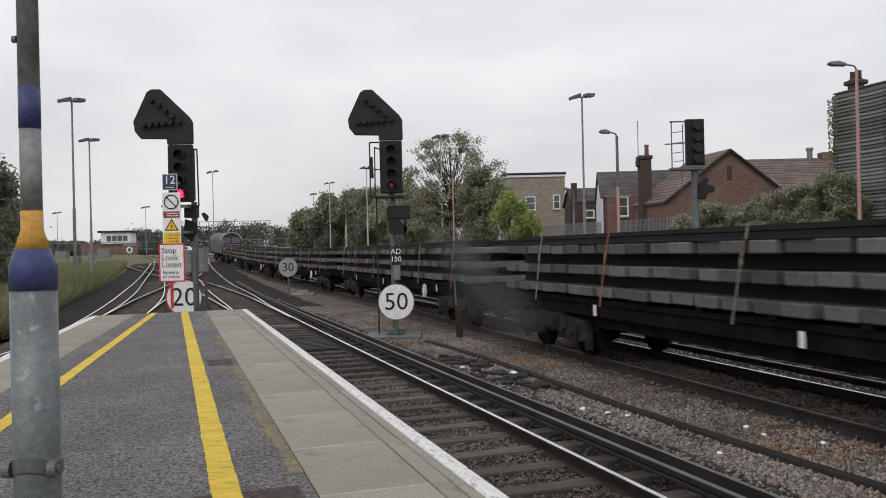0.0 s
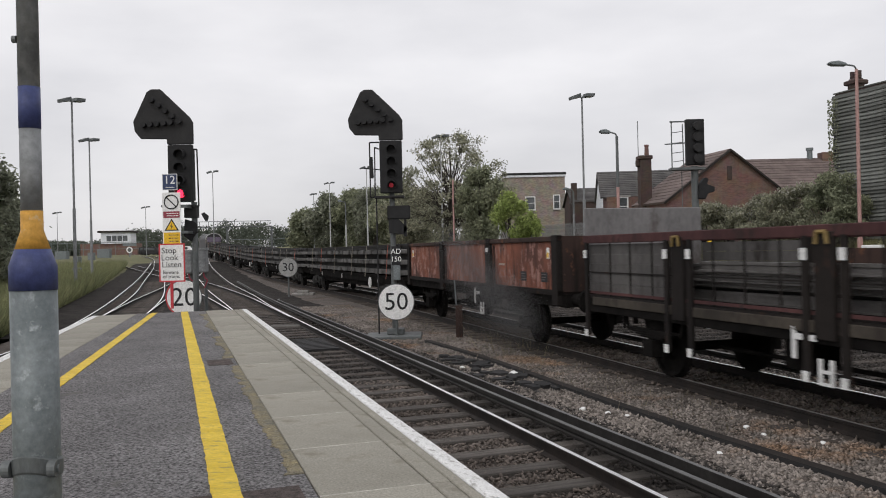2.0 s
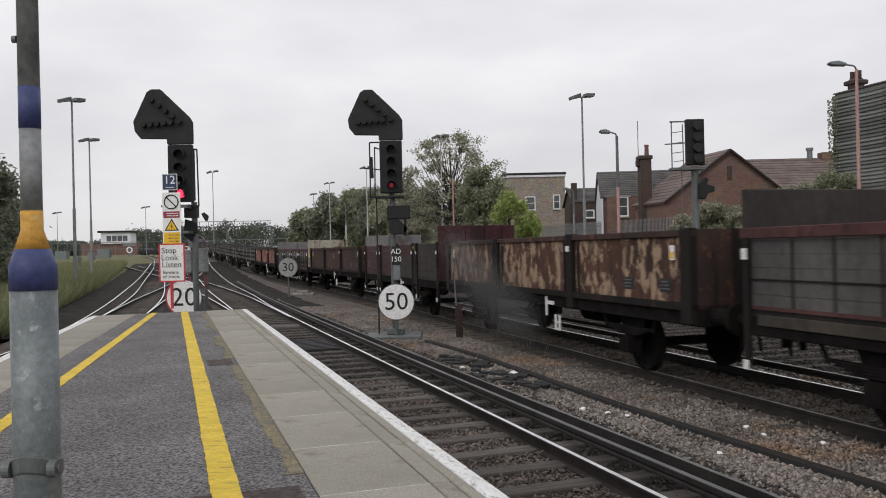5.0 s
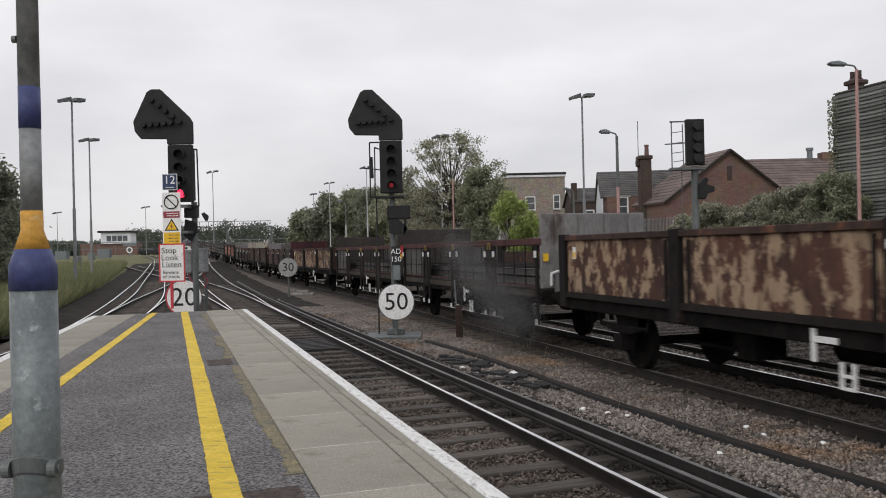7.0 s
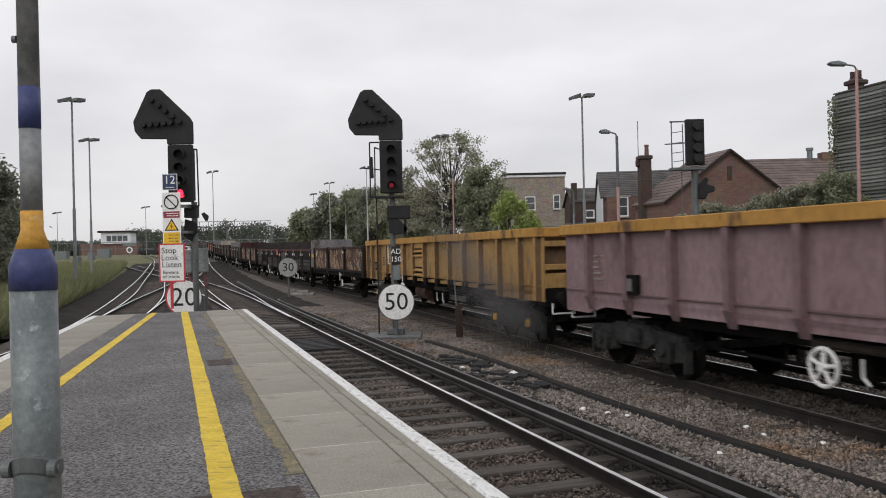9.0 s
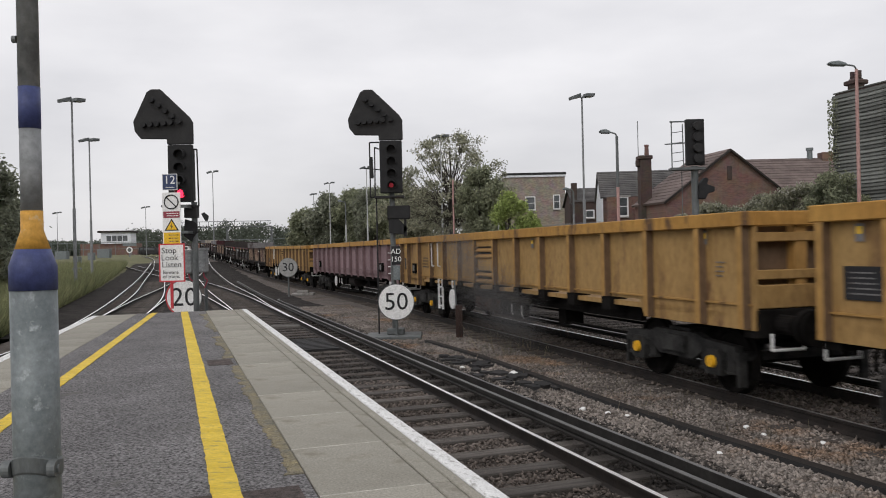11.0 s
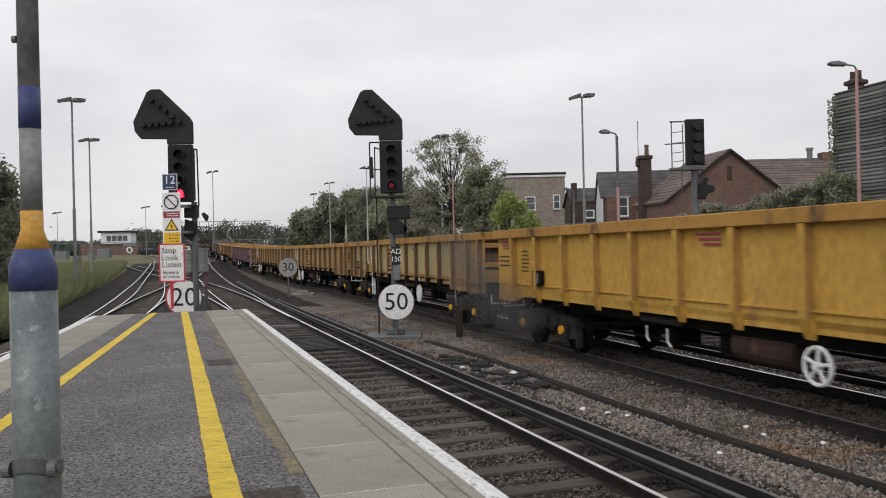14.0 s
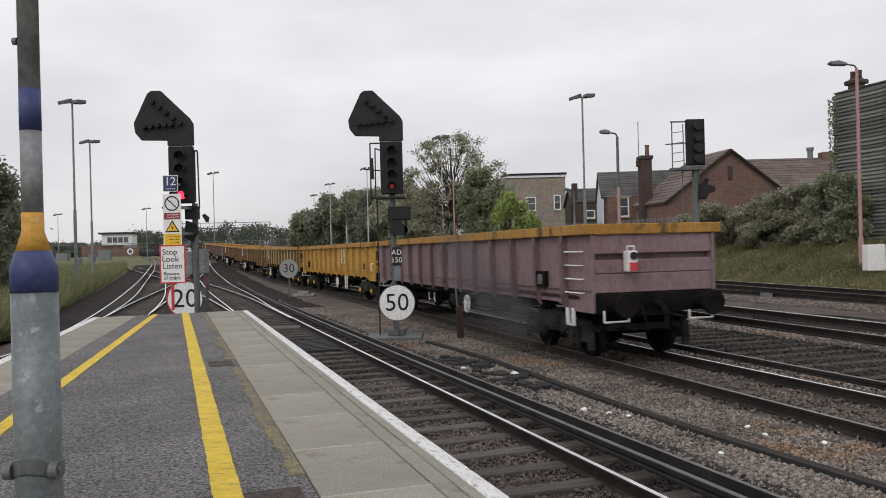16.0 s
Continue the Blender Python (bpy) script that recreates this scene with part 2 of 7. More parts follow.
def lathe(bm, profile, seg=24, centre=(0, 0)):
    rings = []
    for r, z in profile:
        rings.append([bm.verts.new((centre[0] + r * math.cos(2 * math.pi * i / seg), centre[1] + r * math.sin(2 * math.pi * i / seg), z)) for i in range(seg)])
    for a, b in zip(rings[:-1], rings[1:]):
        for i in range(seg):
            j = (i + 1) % seg
            bm.faces.new((a[i], a[j], b[j], b[i]))
    bm.faces.new(rings[0][::-1])
    bm.faces.new(rings[-1])


def mesh_of(name, bm, mats):
    bmesh.ops.recalc_face_normals(bm, faces=bm.faces)
    me = bpy.data.meshes.new(name)
    bm.to_mesh(me)
    bm.free()
    for m in (mats if isinstance(mats, (list, tuple)) else [mats]):
        me.materials.append(m)
    return me


def part(name, bm, material, parent, label="", bevel=0.0, smooth=False, m=None):
    ob = new(name, mesh_of(name, bm, material))
    ob.parent = parent
    if m is not None:
        ob.matrix_basis = m
    if label:
        ob["label"] = label
    if bevel:
        md = ob.modifiers.new("edge", "BEVEL")
        md.width, md.segments, md.limit_method = bevel, 1, "ANGLE"
    if smooth:
        for p in ob.data.polygons:
            p.use_smooth = True
    return ob


def thing(name, m, label, category, group="", kind=""):
    ob = new(name)
    ob.empty_display_size = 0.2
    ob.matrix_basis = m
    return tagged(ob, label, category, group, kind)


def solid(name, bm, material, m, label, category, group="", kind="", bevel=0.0):
    ob = part(name, bm, material, None, "", bevel, False, m)
    return tagged(ob, label, category, group, kind)


def B(*boxes):
    bm = bmesh.new()
    for b in boxes:
        box(bm, *b)
    return bm


def R(*rods, seg=8):
    bm = bmesh.new()
    for r in rods:
        rod(bm, *r, seg=seg)
    return bm


def letters(name, text, size, material, parent, m, thick=0.004):
    cu = bpy.data.curves.new(name, "FONT")
    cu.body, cu.size, cu.extrude, cu.align_x, cu.align_y = text, size, thick, "CENTER", "CENTER"
    cu.resolution_u = 3
    ob = new(name, cu)
    ob.parent = parent
    ob.matrix_basis = m
    cu.materials.append(material)
    return ob


FACE = Matrix.Rotation(radians(90), 4, "X")       # letters upright, read from -y

# ---- ground ----
TRAIN_TURN = 16.6
TT = radians(TRAIN_TURN)
TL = Vector((math.cos(TT), math.sin(TT), 0))
TA = Vector((-math.sin(TT), math.cos(TT), 0))


def W2(lat, along, z=0.0):
    """World place from metres right of and along the running lines."""
    return TL * lat + TA * along + Vector((0, 0, z + rise(along)))


def bank(lat):
    """Height of the ground by its distance right of the running lines."""
    if lat < 25.5:
        return -0.30
    if lat < 32:
        u = (lat - 25.5) / 6.5
        return -0.30 + 2.1 * (u * u * (3 - 2 * u))
    return 1.8


def make_ground():
    bm = bmesh.new()
    lats = [-1500, -600, -250, -120, -60, -35, -22, -16, -12, -9, -7, -3, 0, 5, 10, 16, 20, 23] + [25 + 0.5 * i for i in range(16)] + [34, 37, 42, 50, 65, 90, 140, 300, 700, 1500]
    alongs = [-400, -150, -60, -30, -15] + [-6 + 2.0 * i for i in range(43)] + [90, 100, 115, 135, 170, 220, 300, 450, 800, 2200]
    rows = []
    for a in alongs:
        row = []
        for l in lats:
            z = bank(l)
            if 26 < l < 60:
                z += 0.22 * noise.noise(Vector((l * 0.5, a * 0.35, 0)))
            if l < -8:
                z = -0.1 + 0.25 * noise.noise(Vector((l * 0.1, a * 0.08, 3)))
            row.append(bm.verts.new(W2(l, a, z)))
        rows.append(row)
    for r0, r1 in zip(rows[:-1], rows[1:]):
        for i in range(len(lats) - 1):
            f = bm.faces.new((r0[i], r0[i + 1], r1[i + 1], r1[i]))
            mid = (lats[i] + lats[i + 1]) / 2
            f.material_index = 1 if (25 < mid < 60 or -40 < mid < -6) else 0
            f.smooth = True
    ob = part("ground", bm, [M["earth"], M["grass"]], None)
    tagged(ob, "brown yard ground with rough grass banks", "ground", kind="structure")
    # ballast of all the lines
    bm = bmesh.new()
    n = 60
    lat_b = [-5.4, -5.0, 25.0, 25.6]
    zs = [-0.29, -0.185, -0.185, -0.29]
    rows = [[bm.verts.new(W2(l, -40 + 4.5 * i, z)) for l, z in zip(lat_b, zs)] for i in range(n)]
    for r0, r1 in zip(rows[:-1], rows[1:]):
        for i in range(3):
            bm.faces.new((r0[i], r0[i + 1], r1[i + 1], r1[i]))
    tagged(part("ballast", bm, M["ballast"], None), "brown-grey stone ballast under the railway lines", "ballast", kind="structure")


make_ground()


def oily_strips():
    """Oil-black ballast along the platform line and over the junction beyond it."""
    for edge0, edge1, a0, a1, z in ((lambda a: 3.86, lambda a: 5.35, 2, 26, -0.178), (lambda a: 1.7, lambda a: 3.86, 12, 26, -0.178),
                                    (lambda a: -5.0 + 0.01 * a, lambda a: 5.5 + 0.02 * a, 26, 120, -0.172),                                     (lambda a: 10.3 - 0.038 * a, lambda a: 13.0 - 0.038 * a, 0, 60, -0.176), (lambda a: 15.4 - 0.038 * a, lambda a: 19.8 - 0.038 * a, 0, 60, -0.176)):
        bm = bmesh.new()
        n = int((a1 - a0) / 0.5)
        rows = []
        for i in range(n + 1):
            a = a0 + (a1 - a0) * i / n
            w = 0.22 * noise.noise(Vector((a * 0.6, z * 50, 0))) + 0.1 * noise.noise(Vector((a * 2.3, 4, 0)))
            rows.append([bm.verts.new(W(edge0(a) + w, a, z)), bm.verts.new(W(edge1(a) + w * 1.3, a, z))])
        for r0, r1 in zip(rows[:-1], rows[1:]):
            bm.faces.new((r0[0], r0[1], r1[1], r1[0]))
        tagged(part("oily_ballast", bm, M["oily"], None), "oil-blackened ballast along the running line", "ballast", kind="structure")


oily_strips()


# ---- tracks ----
def smooth_line(pts, step=1.0):
    """Catmull-Rom through a few places, every step metres."""
    p = [Vector(q) for q in pts]
    p = [p[0] * 2 - p[1]] + p + [p[-1] * 2 - p[-2]]
    out = []
    for i in range(1, len(p) - 2):
        a, b, c, d = p[i - 1:i + 3]
        n = max(1, int((c - b).length / step))
        for k in range(n):
            t = k / n
            out.append(0.5 * ((2 * b) + (c - a) * t + (2 * a - 5 * b + 4 * c - d) * t * t + (3 * b - a - 3 * c + d) * t ** 3))
    out.append(p[-2])
    return out


RAIL = [(-0.07, -0.155), (-0.07, -0.14), (-0.012, -0.12), (-0.012, -0.04), (-0.035, -0.03), (-0.035, -0.004), (-0.026, 0.0),
        (0.026, 0.0), (0.035, -0.004), (0.035, -0.03), (0.012, -0.04), (0.012, -0.12), (0.07, -0.14), (0.07, -0.155)]
COND = [(-0.05, -0.02), (-0.05, 0.0), (-0.02, 0.01), (-0.035, 0.03), (-0.035, 0.075), (-0.03, 0.08),
        (0.03, 0.08), (0.035, 0.075), (0.035, 0.03), (0.02, 0.01), (0.05, 0.0), (0.05, -0.02)]


def sweep(name, line, profile, mats, parent, top=0.0, label=""):
    bm = bmesh.new()
    rings = []
    for i, p in enumerate(line):
        d = (line[min(i + 1, len(line) - 1)] - line[max(i - 1, 0)]).normalized()
        s = Vector((d.y, -d.x, 0))
        rings.append([bm.verts.new(p + s * u + Vector((0, 0, v))) for u, v in profile])
    n = len(profile)
    for a, b in zip(rings[:-1], rings[1:]):
        for i in range(n):
            j = (i + 1) % n
            f = bm.faces.new((a[i], a[j], b[j], b[i]))
            if min(profile[i][1], profile[j][1]) >= top - 0.003:
                f.material_index = 1
    bm.faces.new(rings[0][::-1])
    bm.faces.new(rings[-1])
    return part(name, bm, mats, parent, label)


def track(label):
    return thing("track", Matrix.Identity(4), label, "railway track", kind="structure")


BRIGHT, DULL = [M["rail_side"], M["rail_top"]], [M["rail_side"], M["rail_dull"]]
near = track("running line beside the platform on old wooden sleepers")
sweep("rail", smooth_line([W(2.39, -30), W(2.39, 30), W(2.5, 60), W(3.2, 110), W(7, 200)]), RAIL, BRIGHT, near)
sweep("rail", smooth_line([W(3.90, -30), W(3.90, 25), W(4.2, 42), W(4.5, 68), W(5.6, 112), W(10, 200)]), RAIL, BRIGHT, near)
sweep("conductor_rail", smooth_line([W(4.34, -30), W(4.34, 30), W(4.9, 60)]), COND, [M["conductor"], M["grey_board"]], near, 0.08)
sweep("guard_board", smooth_line([W(4.52, -30), W(4.52, 29), W(4.68, 36)]), [(-0.02, -0.05), (-0.02, 0.10), (0.03, 0.10), (0.03, -0.05)], [M["conductor"], M["grey_board"]], near, 0.10)
turnout = track("curved turnout rails beyond the platform end")
for pts in ([W(3.86, 27), W(3.84, 41), W(3.36, 54), W(2.56, 64.5), W(0.2, 84), W(-3.0, 105)],
            [W(2.36, 24), W(2.27, 32), W(1.74, 48), W(0.9, 64), W(-1.4, 84), W(-4.4, 105)]):
    sweep("rail", smooth_line(pts), RAIL, BRIGHT, turnout)
left = track("running line on the other platform face with turnouts")
for pts in ([W(-6.7, -30), W(-3.75, 10), W(-3.1, 18), W(-2.15, 31), W(-1.62, 47), W(-1.5, 68), W(-1.2, 107), W(-2.6, 150), W(-11, 260)],
            [W(-5.2, -30), W(-2.25, 10), W(-1.6, 18), W(-0.62, 32), W(-0.08, 46), W(0.02, 68), W(0.3, 107), W(-1.1, 150), W(-9.5, 260)],
            [W(-2.15, 31), W(-1.36, 42.4), W(0.31, 60.6), W(2.4, 84), W(4.4, 115)],
            [W(-0.55, 33), W(-0.06, 40), W(1.2, 56), W(3.6, 84), W(5.8, 115)]):
    sweep("rail", smooth_line(pts), RAIL, BRIGHT, left)
sweep("conductor_rail", smooth_line([W(-7.2, -30), W(-4.2, 10), W(-3.5, 18), W(-2.75, 24.7), W(-2.29, 43), W(-1.94, 76), W(-1.6, 113)]), COND, [M["conductor"], M["rail_top"]], left, 0.08)

main = track("line that the goods train runs on")
R_CURVE, S_CURVE, ARC, TRAIN_LAT = 300.0, 28.0, 16.0, 7.92


def on_path(s, off=0.0, z=0.0):
    """Place on the train's line, s metres along it; off to the right."""
    if s <= S_CURVE:
        return W2(TRAIN_LAT + off, s, z)
    a = min(s - S_CURVE, ARC) / R_CURVE
    c = W2(TRAIN_LAT - R_CURVE, S_CURVE)
    r = R_CURVE + off
    ahead = TA * math.cos(a) - TL * math.sin(a)
    return c + TL * (r * math.cos(a)) + TA * (r * math.sin(a)) + ahead * max(0.0, s - S_CURVE - ARC) + Vector((0, 0, z + rise(s)))


def lane(off, s0, s1, step=2.0):
    n = int((s1 - s0) / step)
    return [on_path(s0 + (s1 - s0) * i / n, off) for i in range(n + 1)]


sweep("rail", lane(-0.7525, -60, 330), RAIL, DULL, main)
sweep("rail", lane(0.7525, -60, 330), RAIL, BRIGHT, main)
sweep("conductor_rail", lane(1.28, -60, 120), COND, [M["conductor"], M["rail_dull"]], main, 0.08)
third = track("farther running line with its conductor rail")
sweep("rail", [W2(10.68, -40), W2(10.68, 160)], RAIL, DULL, third)
sweep("rail", [W2(12.19, -40), W2(12.19, 160)], RAIL, BRIGHT, third)
sweep("conductor_rail", [W2(12.66, -40), W2(12.66, 120)], COND, [M["conductor"], M["rail_dull"]], third, 0.08)
fourth = track("farthest running line below the grass bank")
for l in (17.4, 18.95):
    sweep("rail", [W2(l, -40), W2(l, 160)], RAIL, BRIGHT if l > 18 else DULL, fourth)
sweep("conductor_rail", [W2(19.42, -40), W2(19.42, 120)], COND, [M["conductor"], M["rail_dull"]], fourth, 0.08)
fifth = track("disused siding under the grass bank")
for l in (22.4, 23.9):
    sweep("rail", [W2(l, -40), W2(l, 46)], RAIL, DULL, fifth)


# sleepers: separate ones where the line passes nearest
def sleeper_mesh(mat="sleeper"):
    bm = B((-1.3, 1.3, -0.125, 0.125, -0.27, -0.152))
    bmesh.ops.bevel(bm, geom=bm.edges[:], offset=0.012, segments=1, affect="EDGES")
    return mesh_of("sleeper", bm, M[mat])


SLEEPER = sleeper_mesh()
SLEEPER_GREY = sleeper_mesh("sleeper_weathered")


def sleepers(parent, place, s0, s1, turn_of, step=0.7, mesh=None):
    s = s0
    while s < s1:
        ob = new("sleeper", mesh or SLEEPER)
        ob.parent = parent
        p = place(s)
        ob.matrix_basis = pose(p.x, p.y, p.z + random.uniform(-0.006, 0.006), 0, 0, turn_of(s) + random.uniform(-0.8, 0.8))
        s += step + random.uniform(-0.03, 0.03)


sleepers(near, lambda s: W(3.145, s, 0.022), 2.0, 14, lambda s: 18.8, mesh=SLEEPER_GREY)
sleepers(near, lambda s: W(3.145, s, 0.01), 14.0, 60, lambda s: 18.8)
sleepers(main, lambda s: on_path(s), 2.0, 70, lambda s: TRAIN_TURN + math.degrees(min(max(0, s - S_CURVE), ARC) / R_CURVE))
sleepers(third, lambda s: W2(11.43, s), 6.0, 60, lambda s: TRAIN_TURN)
sleepers(left, lambda s: W(-2.35 + 0.06 * (s - 18) * (1 if s < 32 else 0) + (0.84 + 0.033 * min(s - 32, 15) if s >= 32 else 0), s), 8.0, 70, lambda s: 15.4 if s < 32 else 17.0)


# ---- platform ----
PH = 0.915
E_R = 1.53                                   # right edge at the near end


def e_left(a):
    return -1.376 - 0.0742 * (18.3 - a)


def splay(a):
    """The right-hand side swings out a little along its length."""
    return 0.0078 * (a - 4.2)


def make_platform():
    root = thing("platform", Matrix.Identity(4), "asphalt island platform with concrete edge slabs and painted lines", "platform", kind="structure")
    a0, a1 = -14.0, 17.9
    bm = bmesh.new()
    for z0, z1, inset in ((-0.3, PH - 0.09, 0.12),):
        lo = [W(e_left(a0) + inset, a0, z0), W(E_R + splay(a0) - inset, a0, z0), W(E_R + splay(a1) - inset, a1 - 0.05, z0), W(e_left(a1) + inset, a1 + 0.3, z0)]
        hi = [p + Vector((0, 0, z1 - z0)) for p in lo]
        v0, v1 = [bm.verts.new(p) for p in lo], [bm.verts.new(p) for p in hi]
        bm.faces.new(v0[::-1])
        bm.faces.new(v1)
        for i in range(4):
            bm.faces.new((v0[i], v0[(i + 1) % 4], v1[(i + 1) % 4], v1[i]))
    part("retaining_wall", bm, M["platform_wall"], root)

    def strip(name, lat0, lat1, za, zb, mat, s0=a0, s1=a1, label="", n=24):
        bm = bmesh.new()
        lo, hi = [], []
        for i in range(n + 1):
            a = s0 + (s1 - s0) * i / n
            lo.append([bm.verts.new(W(f(a), a, z)) for f, z in ((lat0, za), (lat1, za), (lat1, zb), (lat0, zb))])
        for r0, r1 in zip(lo[:-1], lo[1:]):
            for i in range(4):
                j = (i + 1) % 4
                bm.faces.new((r0[i], r0[j], r1[j], r1[i]))
        bm.faces.new(lo[0][::-1])
        bm.faces.new(lo[-1])
        return part(name, bm, mat, root, label)

    l_joint = lambda a: -0.521 - 0.0865 * (18.19 - a)
    strip("asphalt_surface", lambda a: l_joint(a), lambda a: 0.682 + splay(a), PH - 0.09, PH, M["asphalt"])
    strip("bedding", lambda a: e_left(a) + 0.05, lambda a: l_joint(a), PH - 0.09, PH - 0.02, M["joint"])
    strip("bedding", lambda a: 0.682 + splay(a), lambda a: E_R - 0.05 + splay(a), PH - 0.09, PH - 0.02, M["joint"])
    wob = lambda a: 0.008 * noise.noise(Vector((a * 1.7, 1, 0))) + 0.007 * noise.noise(Vector((a * 8, 2, 0))) + 0.006 * noise.noise(Vector((a * 27, 4, 0)))
    strip("yellow_line", lambda a: 0.195 + splay(a) + wob(a), lambda a: 0.335 + splay(a) + wob(a + 3), PH, PH + 0.006, M["yellow_line"], n=500, label="worn yellow painted line")
    yl = lambda a: -0.208 - 0.0798 * (17.97 - a)
    strip("yellow_line", lambda a: yl(a) - 0.06 + wob(a + 9), lambda a: yl(a) + 0.06 + wob(a + 5), PH, PH + 0.006, M["yellow_line"], n=300, label="worn yellow painted line")
    wm = lambda a: min(0.07, 0.12 * noise.noise(Vector((a * 1.1, 0, 0))) + 0.05 * noise.noise(Vector((a * 5, 3, 0))) + 0.03 * noise.noise(Vector((a * 37, 5, 0))) - 0.01)
    for s0, s1 in ((4.4, 8.9), (9.6, 12.2), (13.0, 17.0)):
        strip("lichen_strip", lambda a: 0.607 + splay(a) + wm(a), lambda a: 0.683 + splay(a), PH, PH + 0.005, M["moss"], s0, s1, "yellowish lichen along the slab edge", 240)
    strip("tar_patch", lambda a: 0.07, lambda a: 0.62, PH, PH + 0.004, M["tactile"], 3.55, 4.18, "dark brown textured patch in the asphalt")
    strip("tar_patch", lambda a: 0.42, lambda a: 0.68, PH, PH + 0.004, M["tactile"], 9.05, 9.5, "dark brown textured patch in the asphalt")
    # edge slabs: 0.9 m long pieces, with a painted nosing piece
    def piece(w, l):
        bm = B((0, w, 0.004, l - 0.004, -0.07, 0.0))
        bmesh.ops.bevel(bm, geom=bm.edges[:], offset=0.006, segments=1, affect="EDGES")
        return bm
    start = math.floor(a1) - 0.04

    def kit(l):
        return [mesh_of(nm, piece(w, l), M[mat]) for nm, w, mat in
                (("slab", 0.562, "slab"), ("slab", 0.098, "slab"), ("slab", 0.06, "slab"), ("coping", 0.1, "white_line"), ("coping", 0.13, "white_line"))]
    whole, cut = kit(1.0), kit(a1 - start)
    seam = mesh_of("mortar", B((0.0, 0.56, -0.008, 0.008, -0.02, 0.001)), M["mortar"])
    for i in range(int(start - a0) + 2):
        a = start - i
        wide, thin, lip, nose, nl = whole if i else cut
        ob = new("mortar", seam)
        ob.parent = root
        ob.matrix_basis = PLACE(0.692 + splay(a), a, PH, -0.45)
        for me, lat, nm in ((wide, 0.692, "slab"), (thin, 1.262, "slab"), (lip, 1.368, "slab"), (nose, 1.433, "coping")):
            ob = new(nm, me)
            ob.parent = root
            ob.matrix_basis = PLACE(lat + splay(a), a, PH + random.uniform(-0.002, 0.003), -0.45)
        length = 1.0 if i else a1 - start
        wl = mesh_of("slab", piece(l_joint(a + length / 2) - e_left(a + length / 2) - 0.15, length), M["slab"])
        for me, lat, nm in ((wl, e_left(a) + 0.14, "slab"), (nl, e_left(a), "coping")):
            ob = new(nm, me)
            ob.parent = root
            ob.matrix_basis = PLACE(lat, a, PH + random.uniform(-0.002, 0.003), -4.25)


make_platform()


# ---- the goods train ----
def flaked(name, base, rust, flake, amount, dark=(0.016, 0.012, 0.011)):
    """Old paint on rust: patches that change from door to door, ragged flakes, dark runs down the sheet."""
    m, nt, bs = nodes(name)
    L, N = nt.links.new, nt.nodes.new
    co = N("ShaderNodeTexCoord")

    def layer(scale, stretch, lo, hi, rough=0.7, detail=8):
        mp = N("ShaderNodeMapping")
        mp.inputs["Scale"].default_value = stretch
        L(co.outputs["Object"], mp.inputs[0])
        n = N("ShaderNodeTexNoise")
        n.inputs["Scale"].default_value, n.inputs["Detail"].default_value, n.inputs["Roughness"].default_value = scale, detail, rough
        L(mp.outputs[0], n.inputs["Vector"])
        r = N("ShaderNodeMapRange")
        r.inputs[1].default_value, r.inputs[2].default_value = lo, hi
        L(n.outputs["Fac"], r.inputs[0])
        return r.outputs[0], n.outputs["Fac"]

    def mix(fac, x, y):
        mx = N("ShaderNodeMix")
        mx.data_type = "RGBA"
        L(fac, mx.inputs["Factor"])
        for k, v in ((6, x), (7, y)):
            if isinstance(v, tuple):
                mx.inputs[k].default_value = rgba(v)
            else:
                L(v, mx.inputs[k])
        return mx.outputs[2]
    patch, _ = layer(0.9, (1, 1, 0.7), 0.4, 0.6, 0.6)
    col = mix(patch, base, rust)
    fl, raw = layer(3.4, (1, 1, 0.55), 0.585 - 0.16 * amount, 0.625 - 0.16 * amount, 0.72, 10)
    col = mix(fl, col, flake)
    pale, _ = layer(7.0, (1, 1, 0.8), 0.66, 0.69, 0.75)
    col = mix(pale, col, tuple(min(0.6, v * 1.5 + 0.08) for v in flake))
    runs, _ = layer(2.6, (1.6, 1.6, 0.22), 0.52, 0.66, 0.7)
    col = mix(runs, col, dark)
    L(col, bs.inputs["Base Color"])
    bs.inputs["Roughness"].default_value = 0.86
    bs.inputs["Specular IOR Level"].default_value = 0.3
    bp = N("ShaderNodeBump")
    bp.inputs["Strength"].default_value, bp.inputs["Distance"].default_value = 0.5, 0.012
    L(raw, bp.inputs["Height"])
    L(bp.outputs[0], bs.inputs["Normal"])
    return m


def paint(name, a, b, rust, amt, rscale=1.5, rough=0.62):
    return surface(name, a, b, 0.7, rough, spec=0.18, fine=14, bump=0.12, third=rust, third_amt=amt, third_scale=rscale, stretch=(1, 1, 0.45), vary=0.06)


